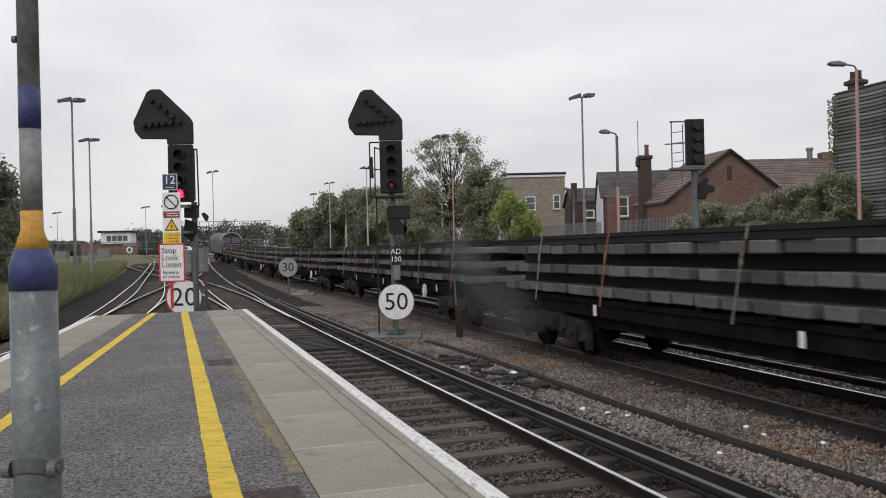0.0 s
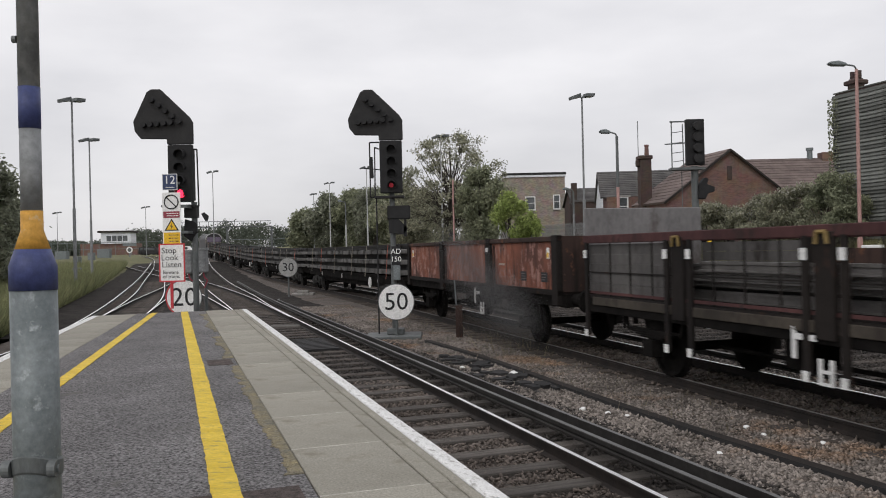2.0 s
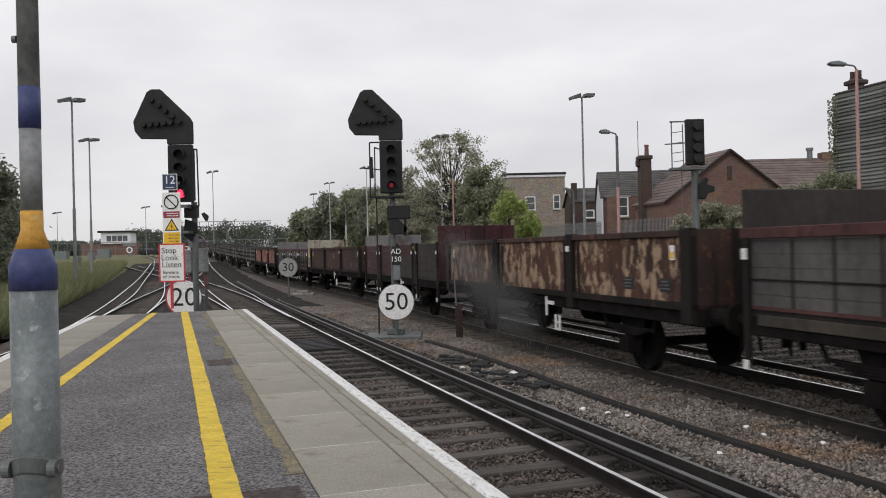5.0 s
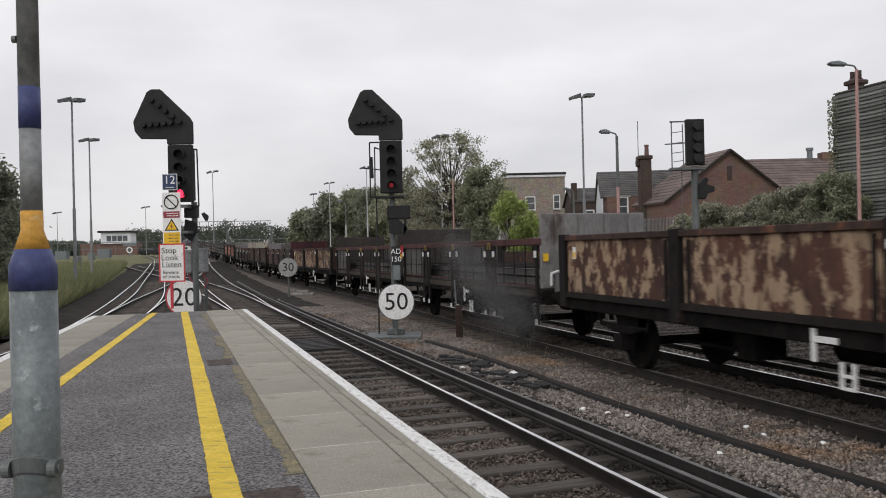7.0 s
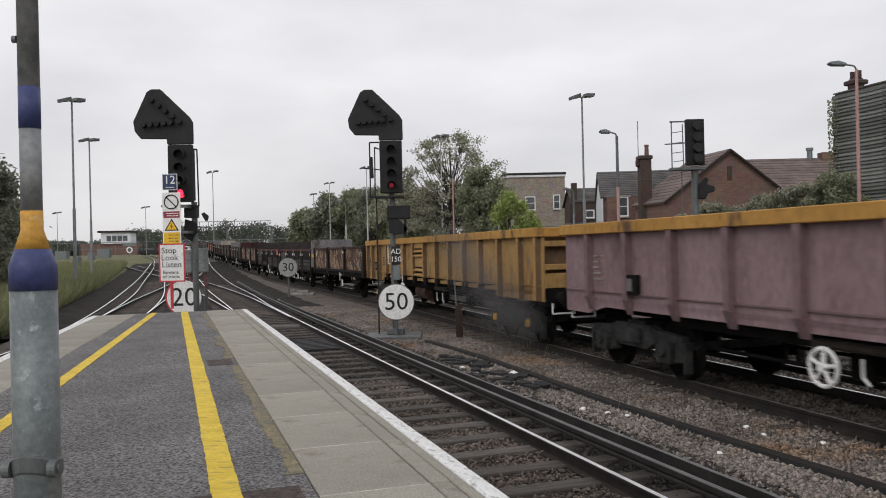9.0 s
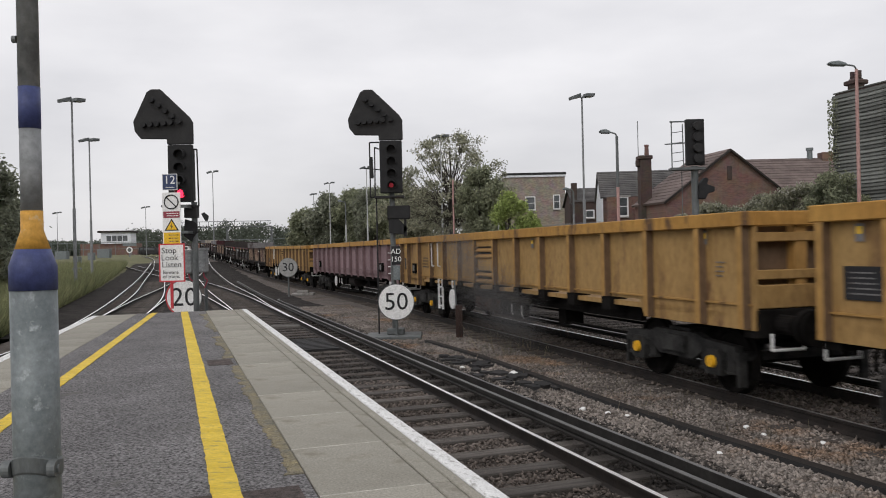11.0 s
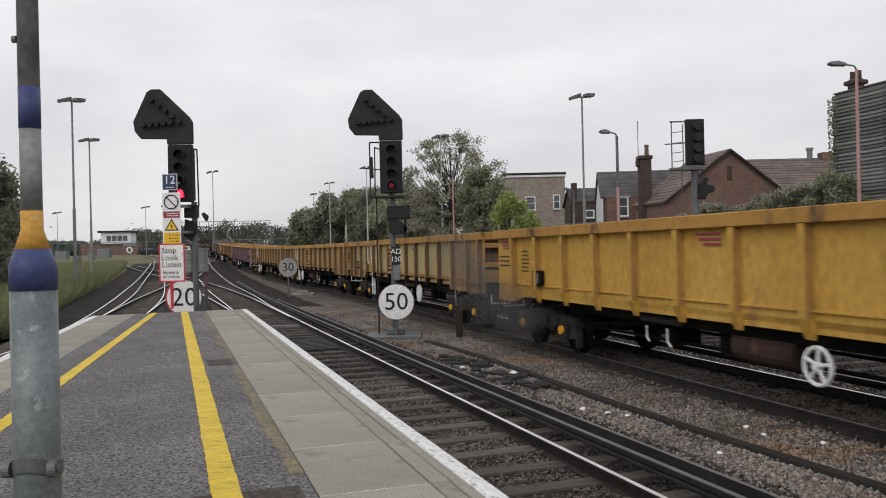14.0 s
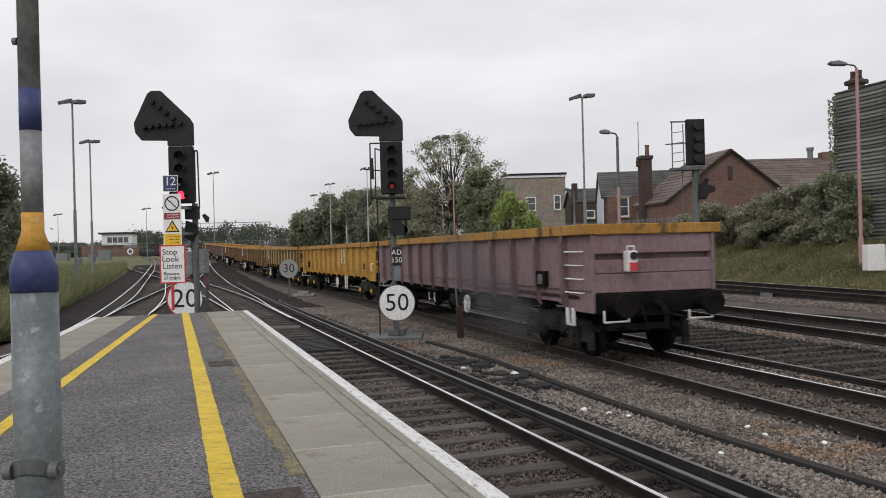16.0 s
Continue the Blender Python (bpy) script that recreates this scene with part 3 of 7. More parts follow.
M.update(
    y_side=paint("weathered_ochre_paint", (0.3, 0.178, 0.066), (0.42, 0.272, 0.11), (0.17, 0.095, 0.05), 0.36),
    y_pale=paint("pale_repainted_ochre", (0.36, 0.3, 0.14), (0.45, 0.38, 0.19), (0.28, 0.19, 0.08), 0.25),
    y_rib=paint("ochre_rib_paint", (0.33, 0.185, 0.06), (0.45, 0.268, 0.088), (0.12, 0.07, 0.04), 0.46),
    rib_shade_grime=paint("grimy_shaded_rib_edge", (0.115, 0.077, 0.052), (0.21, 0.135, 0.076), (0.06, 0.043, 0.033), 0.35),
    y_cap=paint("orange_ochre_capping", (0.35, 0.18, 0.045), (0.45, 0.25, 0.065), (0.11, 0.065, 0.038), 0.42, 2.6),
    v_side=paint("bright_yellow_paint", (0.47, 0.265, 0.048), (0.57, 0.345, 0.08), (0.3, 0.17, 0.06), 0.22),
    p_side=paint("faded_mauve_paint", (0.195, 0.128, 0.136), (0.285, 0.202, 0.214), (0.12, 0.072, 0.07), 0.28, 0.9),
    p_rib=paint("mauve_rib_paint", (0.148, 0.095, 0.1), (0.21, 0.144, 0.151), (0.1, 0.055, 0.055), 0.25),
    rust_a=flaked("orange_rust", (0.1, 0.045, 0.035), (0.27, 0.1, 0.062), (0.33, 0.18, 0.15), 0.42),
    rust_b=flaked("brown_rust", (0.034, 0.022, 0.019), (0.062, 0.036, 0.029), (0.14, 0.062, 0.036), 0.12),
    rust_c=flaked("tan_rust", (0.04, 0.022, 0.018), (0.1, 0.046, 0.031), (0.33, 0.235, 0.155), 0.56),
    rust_post=paint("dark_rusty_post", (0.01, 0.009, 0.009), (0.022, 0.018, 0.016), (0.075, 0.038, 0.025), 0.16, 2, 0.85),
    maroon=paint("dull_maroon_plank", (0.042, 0.015, 0.018), (0.068, 0.025, 0.029), (0.03, 0.017, 0.018), 0.4, 1.6),
    plank=paint("grey_brown_plank", (0.032, 0.028, 0.027), (0.065, 0.056, 0.052), (0.03, 0.025, 0.023), 0.4, 1.2, 0.85),
    grey_plank=paint("grey_plank", (0.06, 0.057, 0.056), (0.11, 0.104, 0.1), (0.035, 0.03, 0.028), 0.4, 1.6),
    grey_side=paint("weathered_grey_panel", (0.15, 0.145, 0.145), (0.22, 0.21, 0.21), (0.09, 0.075, 0.07), 0.4, 1.6),
    stained=flaked("rust_stained_pale_steel", (0.24, 0.215, 0.18), (0.4, 0.37, 0.31), (0.16, 0.09, 0.055), 0.2),
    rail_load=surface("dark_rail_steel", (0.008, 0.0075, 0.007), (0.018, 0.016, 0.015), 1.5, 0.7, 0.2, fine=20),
    # Paler rail steel: light on the upper rails put into the colour.
    rail_load_lit=surface("lit_rail_steel", (0.1, 0.095, 0.09), (0.17, 0.16, 0.155), 1.5, 0.5, 0.4, fine=20),
    strap=surface("pinkish_strap", (0.36, 0.12, 0.085), (0.45, 0.17, 0.13), 3, 0.7, fine=30),
    top_red=paint("dark_maroon_rail", (0.05, 0.024, 0.025), (0.1, 0.045, 0.044), (0.03, 0.022, 0.02), 0.4, 2.5, 0.8),
    sole=paint("weathered_sole_plank", (0.032, 0.028, 0.024), (0.075, 0.064, 0.052), (0.03, 0.025, 0.022), 0.45, 2.2, 0.9),
    hook=paint("dirty_ochre_hook", (0.2, 0.14, 0.05), (0.28, 0.2, 0.08), (0.08, 0.06, 0.04), 0.4, 6),
    load_sleeper=surface("sooty_concrete_sleeper", (0.075, 0.073, 0.071), (0.15, 0.146, 0.14), 1.6, 0.9, fine=14, bump=0.4, vary=0.4, third=(0.03, 0.028, 0.027), third_amt=0.3, third_scale=2.5),
    plate_black=surface("black_data_panel", (0.012, 0.012, 0.014), (0.02, 0.02, 0.022), 3, 0.6),
    loco_side=surface("black_locomotive_paint", (0.025, 0.024, 0.028), (0.05, 0.046, 0.05), 1, 0.5, fine=10, bump=0.05),
    loco_glass=surface("tinted_windscreen", (0.12, 0.1, 0.14), (0.18, 0.15, 0.2), 1, 0.2, bump=0),
    loco_roof=surface("pale_locomotive_roof", (0.3, 0.3, 0.29), (0.4, 0.4, 0.39), 1, 0.6, fine=10, bump=0.05),
)


def ring(bm, centre, r, tube, normal_y=True, seg=20, spokes=5):
    c = Vector(centre)
    pts = [c + Vector((r * math.cos(2 * math.pi * i / seg), 0, r * math.sin(2 * math.pi * i / seg))) for i in range(seg + 1)]
    bent(bm, pts, tube, 6)
    for k in range(spokes):
        t = 2 * math.pi * k / spokes + 0.4
        rod(bm, c, c + Vector((r * math.cos(t), 0, r * math.sin(t))), tube * 0.9, 6)
    rod(bm, c - Vector((0, 0.04, 0)), c + Vector((0, 0.05, 0)), tube * 2, 8)


def wheel_bm(r=0.46):
    bm = bmesh.new()
    for y in (-0.75, 0.75):
        s = 1 if y > 0 else -1
        prof = [(0.09, y + 0.09 * s), (0.13, y + 0.075 * s), (0.2, y + 0.03 * s), (r - 0.07, y + 0.03 * s), (r - 0.05, y + 0.07 * s), (r - 0.005, y + 0.07 * s), (r, y + 0.01 * s), (r + 0.028, y - 0.03 * s), (r + 0.028, y - 0.06 * s), (r - 0.05, y - 0.06 * s), (0.1, y - 0.05 * s)]
        seg = 28
        rings = [[bm.verts.new((rr * math.cos(2 * math.pi * i / seg), yy, rr * math.sin(2 * math.pi * i / seg))) for i in range(seg)] for rr, yy in prof]
        for a, b in zip(rings[:-1], rings[1:]):
            for i in range(seg):
                bm.faces.new((a[i], a[(i + 1) % seg], b[(i + 1) % seg], b[i]))
        bm.faces.new(rings[0])
        bm.faces.new(rings[-1][::-1])
    rod(bm, (0, -1.0, 0), (0, 1.0, 0), 0.075, 12)
    return bm


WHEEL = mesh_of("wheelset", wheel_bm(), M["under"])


def bogie_bm(wb):
    bm = bmesh.new()
    h = wb / 2
    for y in (0.93, -1.07):
        top = [(-h - 0.45, 0.50), (-h - 0.42, 0.70), (-h + 0.28, 0.74), (-0.55, 0.80), (0.55, 0.80), (h - 0.28, 0.74), (h + 0.42, 0.70), (h + 0.45, 0.50),
               (h + 0.22, 0.60), (h - 0.30, 0.58), (0.45, 0.42), (-0.45, 0.42), (-h + 0.30, 0.58), (-h - 0.22, 0.60)]
        slab(bm, top, lambda u, v, t: (u, t, v), y, y + 0.14)
        for sx in (-1, 1):
            x = sx * h
            slab(bm, [(x - 0.17, 0.28), (x - 0.2, 0.5), (x - 0.13, 0.64), (x + 0.13, 0.64), (x + 0.2, 0.5), (x + 0.17, 0.28)], lambda u, v, t: (u, t, v), y - 0.02, y + 0.2)
            for dx in (-0.3, 0.3):
                rod(bm, (x + dx, y + 0.07, 0.34), (x + dx, y + 0.07, 0.62), 0.085, 10)
                rod(bm, (x + dx, y + 0.07, 0.32), (x + dx, y + 0.07, 0.36), 0.11, 10)
        box(bm, -0.3, 0.3, y + 0.1, y + 0.2, 0.5, 0.74)
        for sx in (-1, 1):
            box(bm, sx * (h + 0.47) - 0.03, sx * (h + 0.47) + 0.03, y + 0.0, y + 0.13, 0.16, 0.62)
    box(bm, -0.28, 0.28, -1.0, 1.0, 0.55, 0.85)
    box(bm, -h - 0.45, -h - 0.36, -1.0, 1.0, 0.5, 0.62)
    box(bm, h + 0.36, h + 0.45, -1.0, 1.0, 0.5, 0.62)
    return bm


BOGIE = mesh_of("bogie", bogie_bm(1.8), M["bogie"])
BOGIE_LONG = mesh_of("bogie", bogie_bm(2.0), M["bogie"])


def add_bogie(root, x, hubs=True, wb=1.8):
    b = new("bogie", BOGIE if wb < 1.9 else BOGIE_LONG)
    b.parent = root
    b.matrix_basis = pose(x, 0, 0)
    for s in (-1, 1):
        w = new("wheelset", WHEEL)
        w.parent = b
        w.matrix_basis = pose(s * wb / 2, 0, 0.46)
        for y in (1, -1):
            bm = bmesh.new()
            rod(bm, (s * wb / 2, y * 1.12, 0.46), (s * wb / 2, y * 1.18, 0.46), 0.092, 16, 0.08)
            part("axle_cover", bm, M["hub"] if hubs else M["bogie"], b, "yellow round axle cover" if hubs else "")
    return b


def buffers(root, lx, z=1.05):
    for s in (-1, 1):
        for y in (-0.87, 0.87):
            bm = bmesh.new()
            rod(bm, (s * (lx - 0.02), y, z), (s * (lx + 0.3), y, z), 0.125, 14)
            rod(bm, (s * (lx + 0.3), y, z), (s * (lx + 0.48), y, z), 0.085, 12)
            rod(bm, (s * (lx + 0.48), y, z), (s * (lx + 0.54), y, z), 0.23, 20, 0.21)
            part("buffer", bm, M["under"], root)
        bm = bmesh.new()
        bent(bm, [(s * lx, 0, z), (s * (lx + 0.25), 0, z - 0.03), (s * (lx + 0.36), 0, z - 0.2), (s * (lx + 0.34), 0, z - 0.45)], 0.05)
        part("coupling", bm, M["under"], root)
        bm = bmesh.new()
        bent(bm, [(s * lx, 0.3, z - 0.05), (s * (lx + 0.2), 0.32, z - 0.3), (s * (lx + 0.22), 0.3, z - 0.5)], 0.025)
        part("brake_hose", bm, M["under"], root)


def bars(name, root, x, z, w, h, y, rows, mat, widths=None):
    """Unreadable lettering as plain bars on a side."""
    bm = bmesh.new()
    hh = h / (rows * 3.4)
    for i in range(rows):
        ww = w * random.uniform(0.65, 1.0)
        zz = z + h / 2 - (i + 0.5) * h / rows
        u = 0.0
        while u < ww:
            word = min(w * random.uniform(0.06, 0.2), ww - u)
            box(bm, x + w / 2 - u - word, x + w / 2 - u, y, y + 0.003, zz - hh / 2, zz + hh / 2)
            u += word + hh * 0.7
    return part(name, bm, mat, root)


def box_wagon(length, kind, wheel=0.0):
    """High-sided bogie ballast wagon. kind: 'ochre', 'pale', 'bright' or 'mauve'."""
    text = dict(ochre="weathered ochre-yellow high-sided bogie ballast wagon", pale="ochre bogie ballast wagon with pale repainted side panels",
                bright="bright yellow high-sided bogie ballast wagon", mauve="faded mauve bogie ballast wagon with a yellow top rail")[kind]
    root = thing("ballast_wagon", Matrix.Identity(4), text, "goods wagon", "wagons of the train")
    side = dict(ochre=M["y_side"], pale=M["y_side"], bright=M["v_side"], mauve=M["p_side"])[kind]
    rib = dict(ochre=M["y_rib"], pale=M["y_rib"], bright=M["v_side"], mauve=M["p_rib"])[kind]
    h = (length - 1.15) / 2
    z0, z1, hw = 1.09, 2.30, 1.26
    part("tub", B((-h + 0.5, h - 0.5, -hw, hw, z0 + 0.02, z0 + 0.1), (-h + 0.45, -h + 0.5, -hw + 0.06, hw - 0.06, z0, z1), (h - 0.5, h - 0.45, -hw + 0.06, hw - 0.06, z0, z1)), side, root)
    for s in (1, -1):
        bm = bmesh.new()
        if kind in ("ochre", "pale"):
            out = [(-h, 0.98), (-h, z1), (h, z1), (h, 0.98), (h - 2.65, 0.98), (h - 2.8, 1.24), (-h + 2.8, 1.24), (-h + 2.65, 0.98)]
        else:
            out = [(-h, 0.9), (-h, z1), (h, z1), (h, 0.9), (h - 0.9, 0.9), (h - 1.5, z0 - 0.05), (-h + 1.5, z0 - 0.05), (-h + 0.9, 0.9)]
        y = s * (hw - 0.06)
        slab(bm, out, lambda u, v, t: (u, t, v), y, y + s * 0.06)
        part("side_panel", bm, side, root)
        # sill fold
        part("sill", B((-h + 0.03, h - 0.03, min(s * hw, s * (hw + 0.035)), max(s * hw, s * (hw + 0.035)), z0 + 0.2, z0 + 0.225)), rib, root)
    n = 13
    jna = kind in ("ochre", "pale")
    cap_z = z1 + 0.19
    rib_x = [-h + 1.05 + (2 * h - 2.1) * i / (n - 1) for i in range(n)]
    if kind in ("ochre", "pale"):
        rib_x = [-h + 0.12] + rib_x + [h - 0.12]
    # Rib flanks get a darker colour: dirt and shade put into it.
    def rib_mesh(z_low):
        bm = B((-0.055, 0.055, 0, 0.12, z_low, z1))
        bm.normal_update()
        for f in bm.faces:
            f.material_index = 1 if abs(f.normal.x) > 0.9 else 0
        return mesh_of("rib", bm, [rib, dict(bright=M["y_rib"], mauve=M["p_rib"]).get(kind, M["rib_shade_grime"])])
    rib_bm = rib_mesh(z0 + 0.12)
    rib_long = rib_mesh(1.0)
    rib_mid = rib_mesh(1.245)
    block_me = mesh_of("bracket", B((-0.15, 0.15, -0.25, 0.08, 1.02, 1.238)), M["under"])
    gus = bmesh.new()
    slab(gus, [(0.0, z0 + 0.12), (0.12, z0 + 0.12), (0.02, z0 - 0.12), (0.0, z0 - 0.12)], lambda u, v, t: (t, u, v), -0.075, 0.075)
    gus_me = mesh_of("gusset", gus, rib)
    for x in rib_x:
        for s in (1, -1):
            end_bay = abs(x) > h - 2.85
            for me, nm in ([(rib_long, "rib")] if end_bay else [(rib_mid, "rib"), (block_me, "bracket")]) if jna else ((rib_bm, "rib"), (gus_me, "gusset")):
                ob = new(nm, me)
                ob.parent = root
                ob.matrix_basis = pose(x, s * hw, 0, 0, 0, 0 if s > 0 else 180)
    c = hw + 0.13
    part("top_rail", B((-h - 0.03, h + 0.03, c - 0.16, c, z1, cap_z), (-h - 0.03, h + 0.03, -c, -c + 0.16, z1, cap_z),
                       (-h - 0.03, -h + 0.13, -c + 0.16, c - 0.16, z1 + 0.002, cap_z - 0.002), (h - 0.13, h + 0.03, -c + 0.16, c - 0.16, z1 + 0.002, cap_z - 0.002)),
         M["y_cap"], root, "ochre top rail", bevel=0.012)
    # ends: recessed sheet with two cross beams, corner posts and headstock
    for s in (-1, 1):
        x = s * h
        a, b = sorted((x - s * 0.28, x - s * 0.2))
        part("end_panel", B((a, b, -hw + 0.06, hw - 0.06, 1.2, z1)), side if kind == "mauve" else M["rib_shade_grime"], root)
        a, b = sorted((x - s * 0.2, x - s * 0.03))
        for zz, ht in (((1.25, 0.34), (1.6, 0.24), (1.95, 0.345)) if kind == "mauve" else ((1.25, 0.3), (1.62, 0.12), (2.1, 0.12))):
            part("end_beam", B((a, b, -hw + 0.06, hw - 0.06, zz, zz + ht)), side, root, bevel=0.01)
        for y in (-0.5, 0.5) if kind not in ("mauve",) else ():
            part("end_post", B((a + 0.02, b + 0.03, y - 0.09, y + 0.09, 1.25, z1)), rib, root)
        a, b = sorted((x - s * 0.25, x - s * 0.0))
        part("headstock", B((a, b, -hw + 0.02, hw - 0.02, 0.88, 1.24)), M["under"], root, bevel=0.01)
        for y in (-1, 1):
            bm = bmesh.new()
            xx = x + s * 0.12
            bent(bm, [(xx, y * 1.1, 0.95), (xx, y * 1.1, 0.74), (xx, y * 0.62, 0.74), (xx, y * 0.62, 0.9)], 0.02)
            part("shunter_handle", bm, M["white"], root, "white bent handle")
    buffers(root, h)
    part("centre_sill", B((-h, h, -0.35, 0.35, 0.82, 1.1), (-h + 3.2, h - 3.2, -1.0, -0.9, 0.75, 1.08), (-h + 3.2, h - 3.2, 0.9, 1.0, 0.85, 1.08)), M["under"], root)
    bx = h - 2.1
    for s in (-1, 1):
        add_bogie(root, s * bx, hubs=kind != "mauve", wb=2.0)
    # underframe gear
    bm = bmesh.new()
    tank, gear = (1.7, 0.0) if jna else (-0.1, 3.0)
    rod(bm, (tank - 0.6, 0.8, 0.72), (tank + 0.6, 0.8, 0.72), 0.24, 16)
    part("air_tank", bm, M["rust_b"] if kind != "mauve" else M["rust_post"], root, "cylindrical air tank")
    part("valve_cover", B((gear - 1.4, gear - 0.2, 0.75, 1.1, 0.86, 0.97)), M["sole"], root, "grimy valve cover", bevel=0.03)
    part("valve_bracket", B((gear - 0.9, gear - 0.8, 0.85, 0.95, 0.5, 0.86)), M["under"], root)
    bm = bmesh.new()
    rod(bm, (-h + 3.5, 0.7, 0.55), (h - 3.5, 0.7, 0.55), 0.028)
    rod(bm, (-h + 3.5, -0.7, 0.5), (h - 3.5, -0.7, 0.5), 0.028)
    for x in (-2.6, 0.8, 2.2):
        box(bm, x, x + 0.35, 0.35, 0.75, 0.5, 0.85)
    part("brake_gear", bm, M["under"], root)
    bm = bmesh.new()
    bent(bm, [(gear - 0.35, 1.05, 0.8), (gear - 0.35, 1.05, 0.62), (gear - 0.42, 1.05, 0.55)], 0.018)
    part("lever", bm, M["white"], root, "white brake lever")
    bm = bmesh.new()
    bent(bm, [(gear - 0.95, 1.05, 0.8), (gear - 0.95, 1.05, 0.6), (gear - 1.05, 1.05, 0.52)], 0.018)
    part("lever", bm, M["white"], root, "white brake lever")
    y = hw + 0.015
    if kind in ("ochre", "pale"):
        lad, disc = h - 4.55, h - (5.65 if kind == "ochre" else 11.4)
        bm = bmesh.new()
        for dx in (-0.19, 0.19):
            box(bm, lad + dx - 0.025, lad + dx + 0.025, hw - 0.02, hw + 0.03, 0.38, 1.24)
        for zz in (0.45, 0.72, 0.99):
            box(bm, lad - 0.17, lad + 0.17, hw - 0.01, hw + 0.02, zz, zz + 0.04)
        part("ladder", bm, M["white"], root, "white steel ladder")
        bm = bmesh.new()
        rod(bm, (disc, hw - 0.03, 0.72), (disc, hw + 0.015, 0.72), 0.27, 28)
        rod(bm, (disc, hw + 0.015, 0.72), (disc, hw + 0.03, 0.72), 0.035, 12)
        rod(bm, (disc + 0.02, hw - 0.02, 1.02), (disc - 0.06, hw + 0.01, 1.22), 0.028, 8)
        part("handbrake_disc", bm, M["white"], root, "white handbrake disc")
        # louvred access panel; a dark plate paints the shade behind its slats
        lx = min(((p + q) / 2 for p, q in zip(rib_x[:-1], rib_x[1:])), key=lambda v: abs(v - (h - 8.3)))
        fr = part("access_panel", B((lx - 0.56, lx + 0.56, y, y + 0.012, 1.27, 2.14)), M["rust_post"], root, "dark plate painted as the shade behind louvres")
        part("header", B((lx - 0.57, lx + 0.57, y, y + 0.05, 2.14, 2.29)), M["y_rib"], fr)
        part("plate", B((lx - 0.56, lx + 0.56, y + 0.012, y + 0.03, 1.56, 1.85)), M["y_side"], fr, "grimy ochre plate")
        for zz in (1.3, 1.45, 1.9, 2.04):
            bm = bmesh.new()
            slab(bm, [(0.0, zz), (0.09, zz - 0.03), (0.1, zz), (0.0, zz + 0.06)], lambda u, v, t: (t, y + u, v), lx - 0.56, lx + 0.56)
            part("slat", bm, M["y_rib"], fr)
        if kind == "pale":
            for x0, x1 in zip(rib_x[2:-2], rib_x[3:-1]):
                if abs((x0 + x1) / 2 - lx) > 1.2 and abs((x0 + x1) / 2 - lad) > 0.5:
                    part("pale_panel", B((x0 + 0.08, x1 - 0.08, hw, hw + 0.006, z0 + 0.24, z1 - 0.02)), M["y_pale"], root, "pale yellow repainted panel")
        part("data_panel", B((h - 0.97, h - 0.37, y, y + 0.006, 1.46, 1.82)), M["plate_black"], root, "black data panel")
        bars("lettering", root, h - 0.67, 1.64, 0.46, 0.28, y + 0.006, 5, M["grey_side"])
        bars("lettering", root, h - 3.1, 1.7, 0.85, 0.36, y, 4, M["plate_black"])
        bars("lettering", root, -h + 0.65, 1.75, 0.22, 0.24, y, 4, M["grey_side"])
        for dx in (-0.32, 0.32):
            bm = bmesh.new()
            bent(bm, [(h - 4.25 + dx, y, 1.6), (h - 4.25 + dx, y + 0.07, 1.62), (h - 4.25 + dx, y + 0.07, 2.28), (h - 4.25 + dx, y, 2.3)], 0.022)
            part("handrail", bm, M["white"], root, "white grab rail")
        wx = h - 1.75
        part("inspection_frame", B((wx - 0.17, wx + 0.17, y, y + 0.06, 1.34, 1.66)), M["under"], root)
        part("inspection_plate", B((wx - 0.1, wx + 0.12, y + 0.06, y + 0.065, 1.43, 1.6)), M["grey_side"], root, "grey plate")
        for x in (h - 0.6, -h + 1.0, -h + 0.9 + 2 * h / 3):
            part("warning_label", B((x - 0.06, x + 0.06, y, y + 0.005, 2.08, 2.27)), M["grey_side"], root, "small faded warning label")
            part("warning_mark", B((x - 0.04, x + 0.04, y + 0.005, y + 0.009, 2.16, 2.24)), M["sign_yellow"], root)
    else:
        wx = wheel
        bm = bmesh.new()
        ring(bm, (wx, hw + 0.0, 0.68), 0.215, 0.025)
        part("handwheel", bm, M["white"], root, "white spoked handwheel")
        if kind == "bright":
            bm = bmesh.new()
            for dx in (-0.19, 0.19):
                box(bm, -3.4 + dx - 0.025, -3.4 + dx + 0.025, hw - 0.02, hw + 0.03, 0.42, 1.03)
            for zz in (0.48, 0.68, 0.88):
                box(bm, -3.57, -3.23, hw - 0.01, hw + 0.02, zz, zz + 0.04)
            part("ladder", bm, M["white"], root, "white steel ladder")
            for dx in (-0.3, 0.3):
                bm = bmesh.new()
                bent(bm, [(-3.2 + dx, y, 1.6), (-3.2 + dx, y + 0.08, 1.62), (-3.2 + dx, y + 0.08, 2.28), (-3.2 + dx, y, 2.3)], 0.02)
                part("handrail", bm, M["white"], root, "white grab rail")
            for x in (-h + 1.72, 0.62, h - 0.5):
                for k in range(3):
                    bm = bmesh.new()
                    slab(bm, [(x + 0.3 - 0.08 * k, 2.24 - 0.07 * k), (x - 0.28, 2.24 - 0.07 * k), (x - 0.28, 2.205 - 0.07 * k), (x + 0.3 - 0.1 * k, 2.205 - 0.07 * k)],
                         lambda u, v, t: (u, t, v), y, y + 0.005)
                    part("emblem", bm, M["sign_maroon"], root, "red striped emblem")
            bars("lettering", root, h - 0.5, 1.8, 0.7, 0.3, y, 3, M["plank"])
            bars("lettering", root, h - 1.7, 1.8, 0.5, 0.5, y, 6, M["plank"])
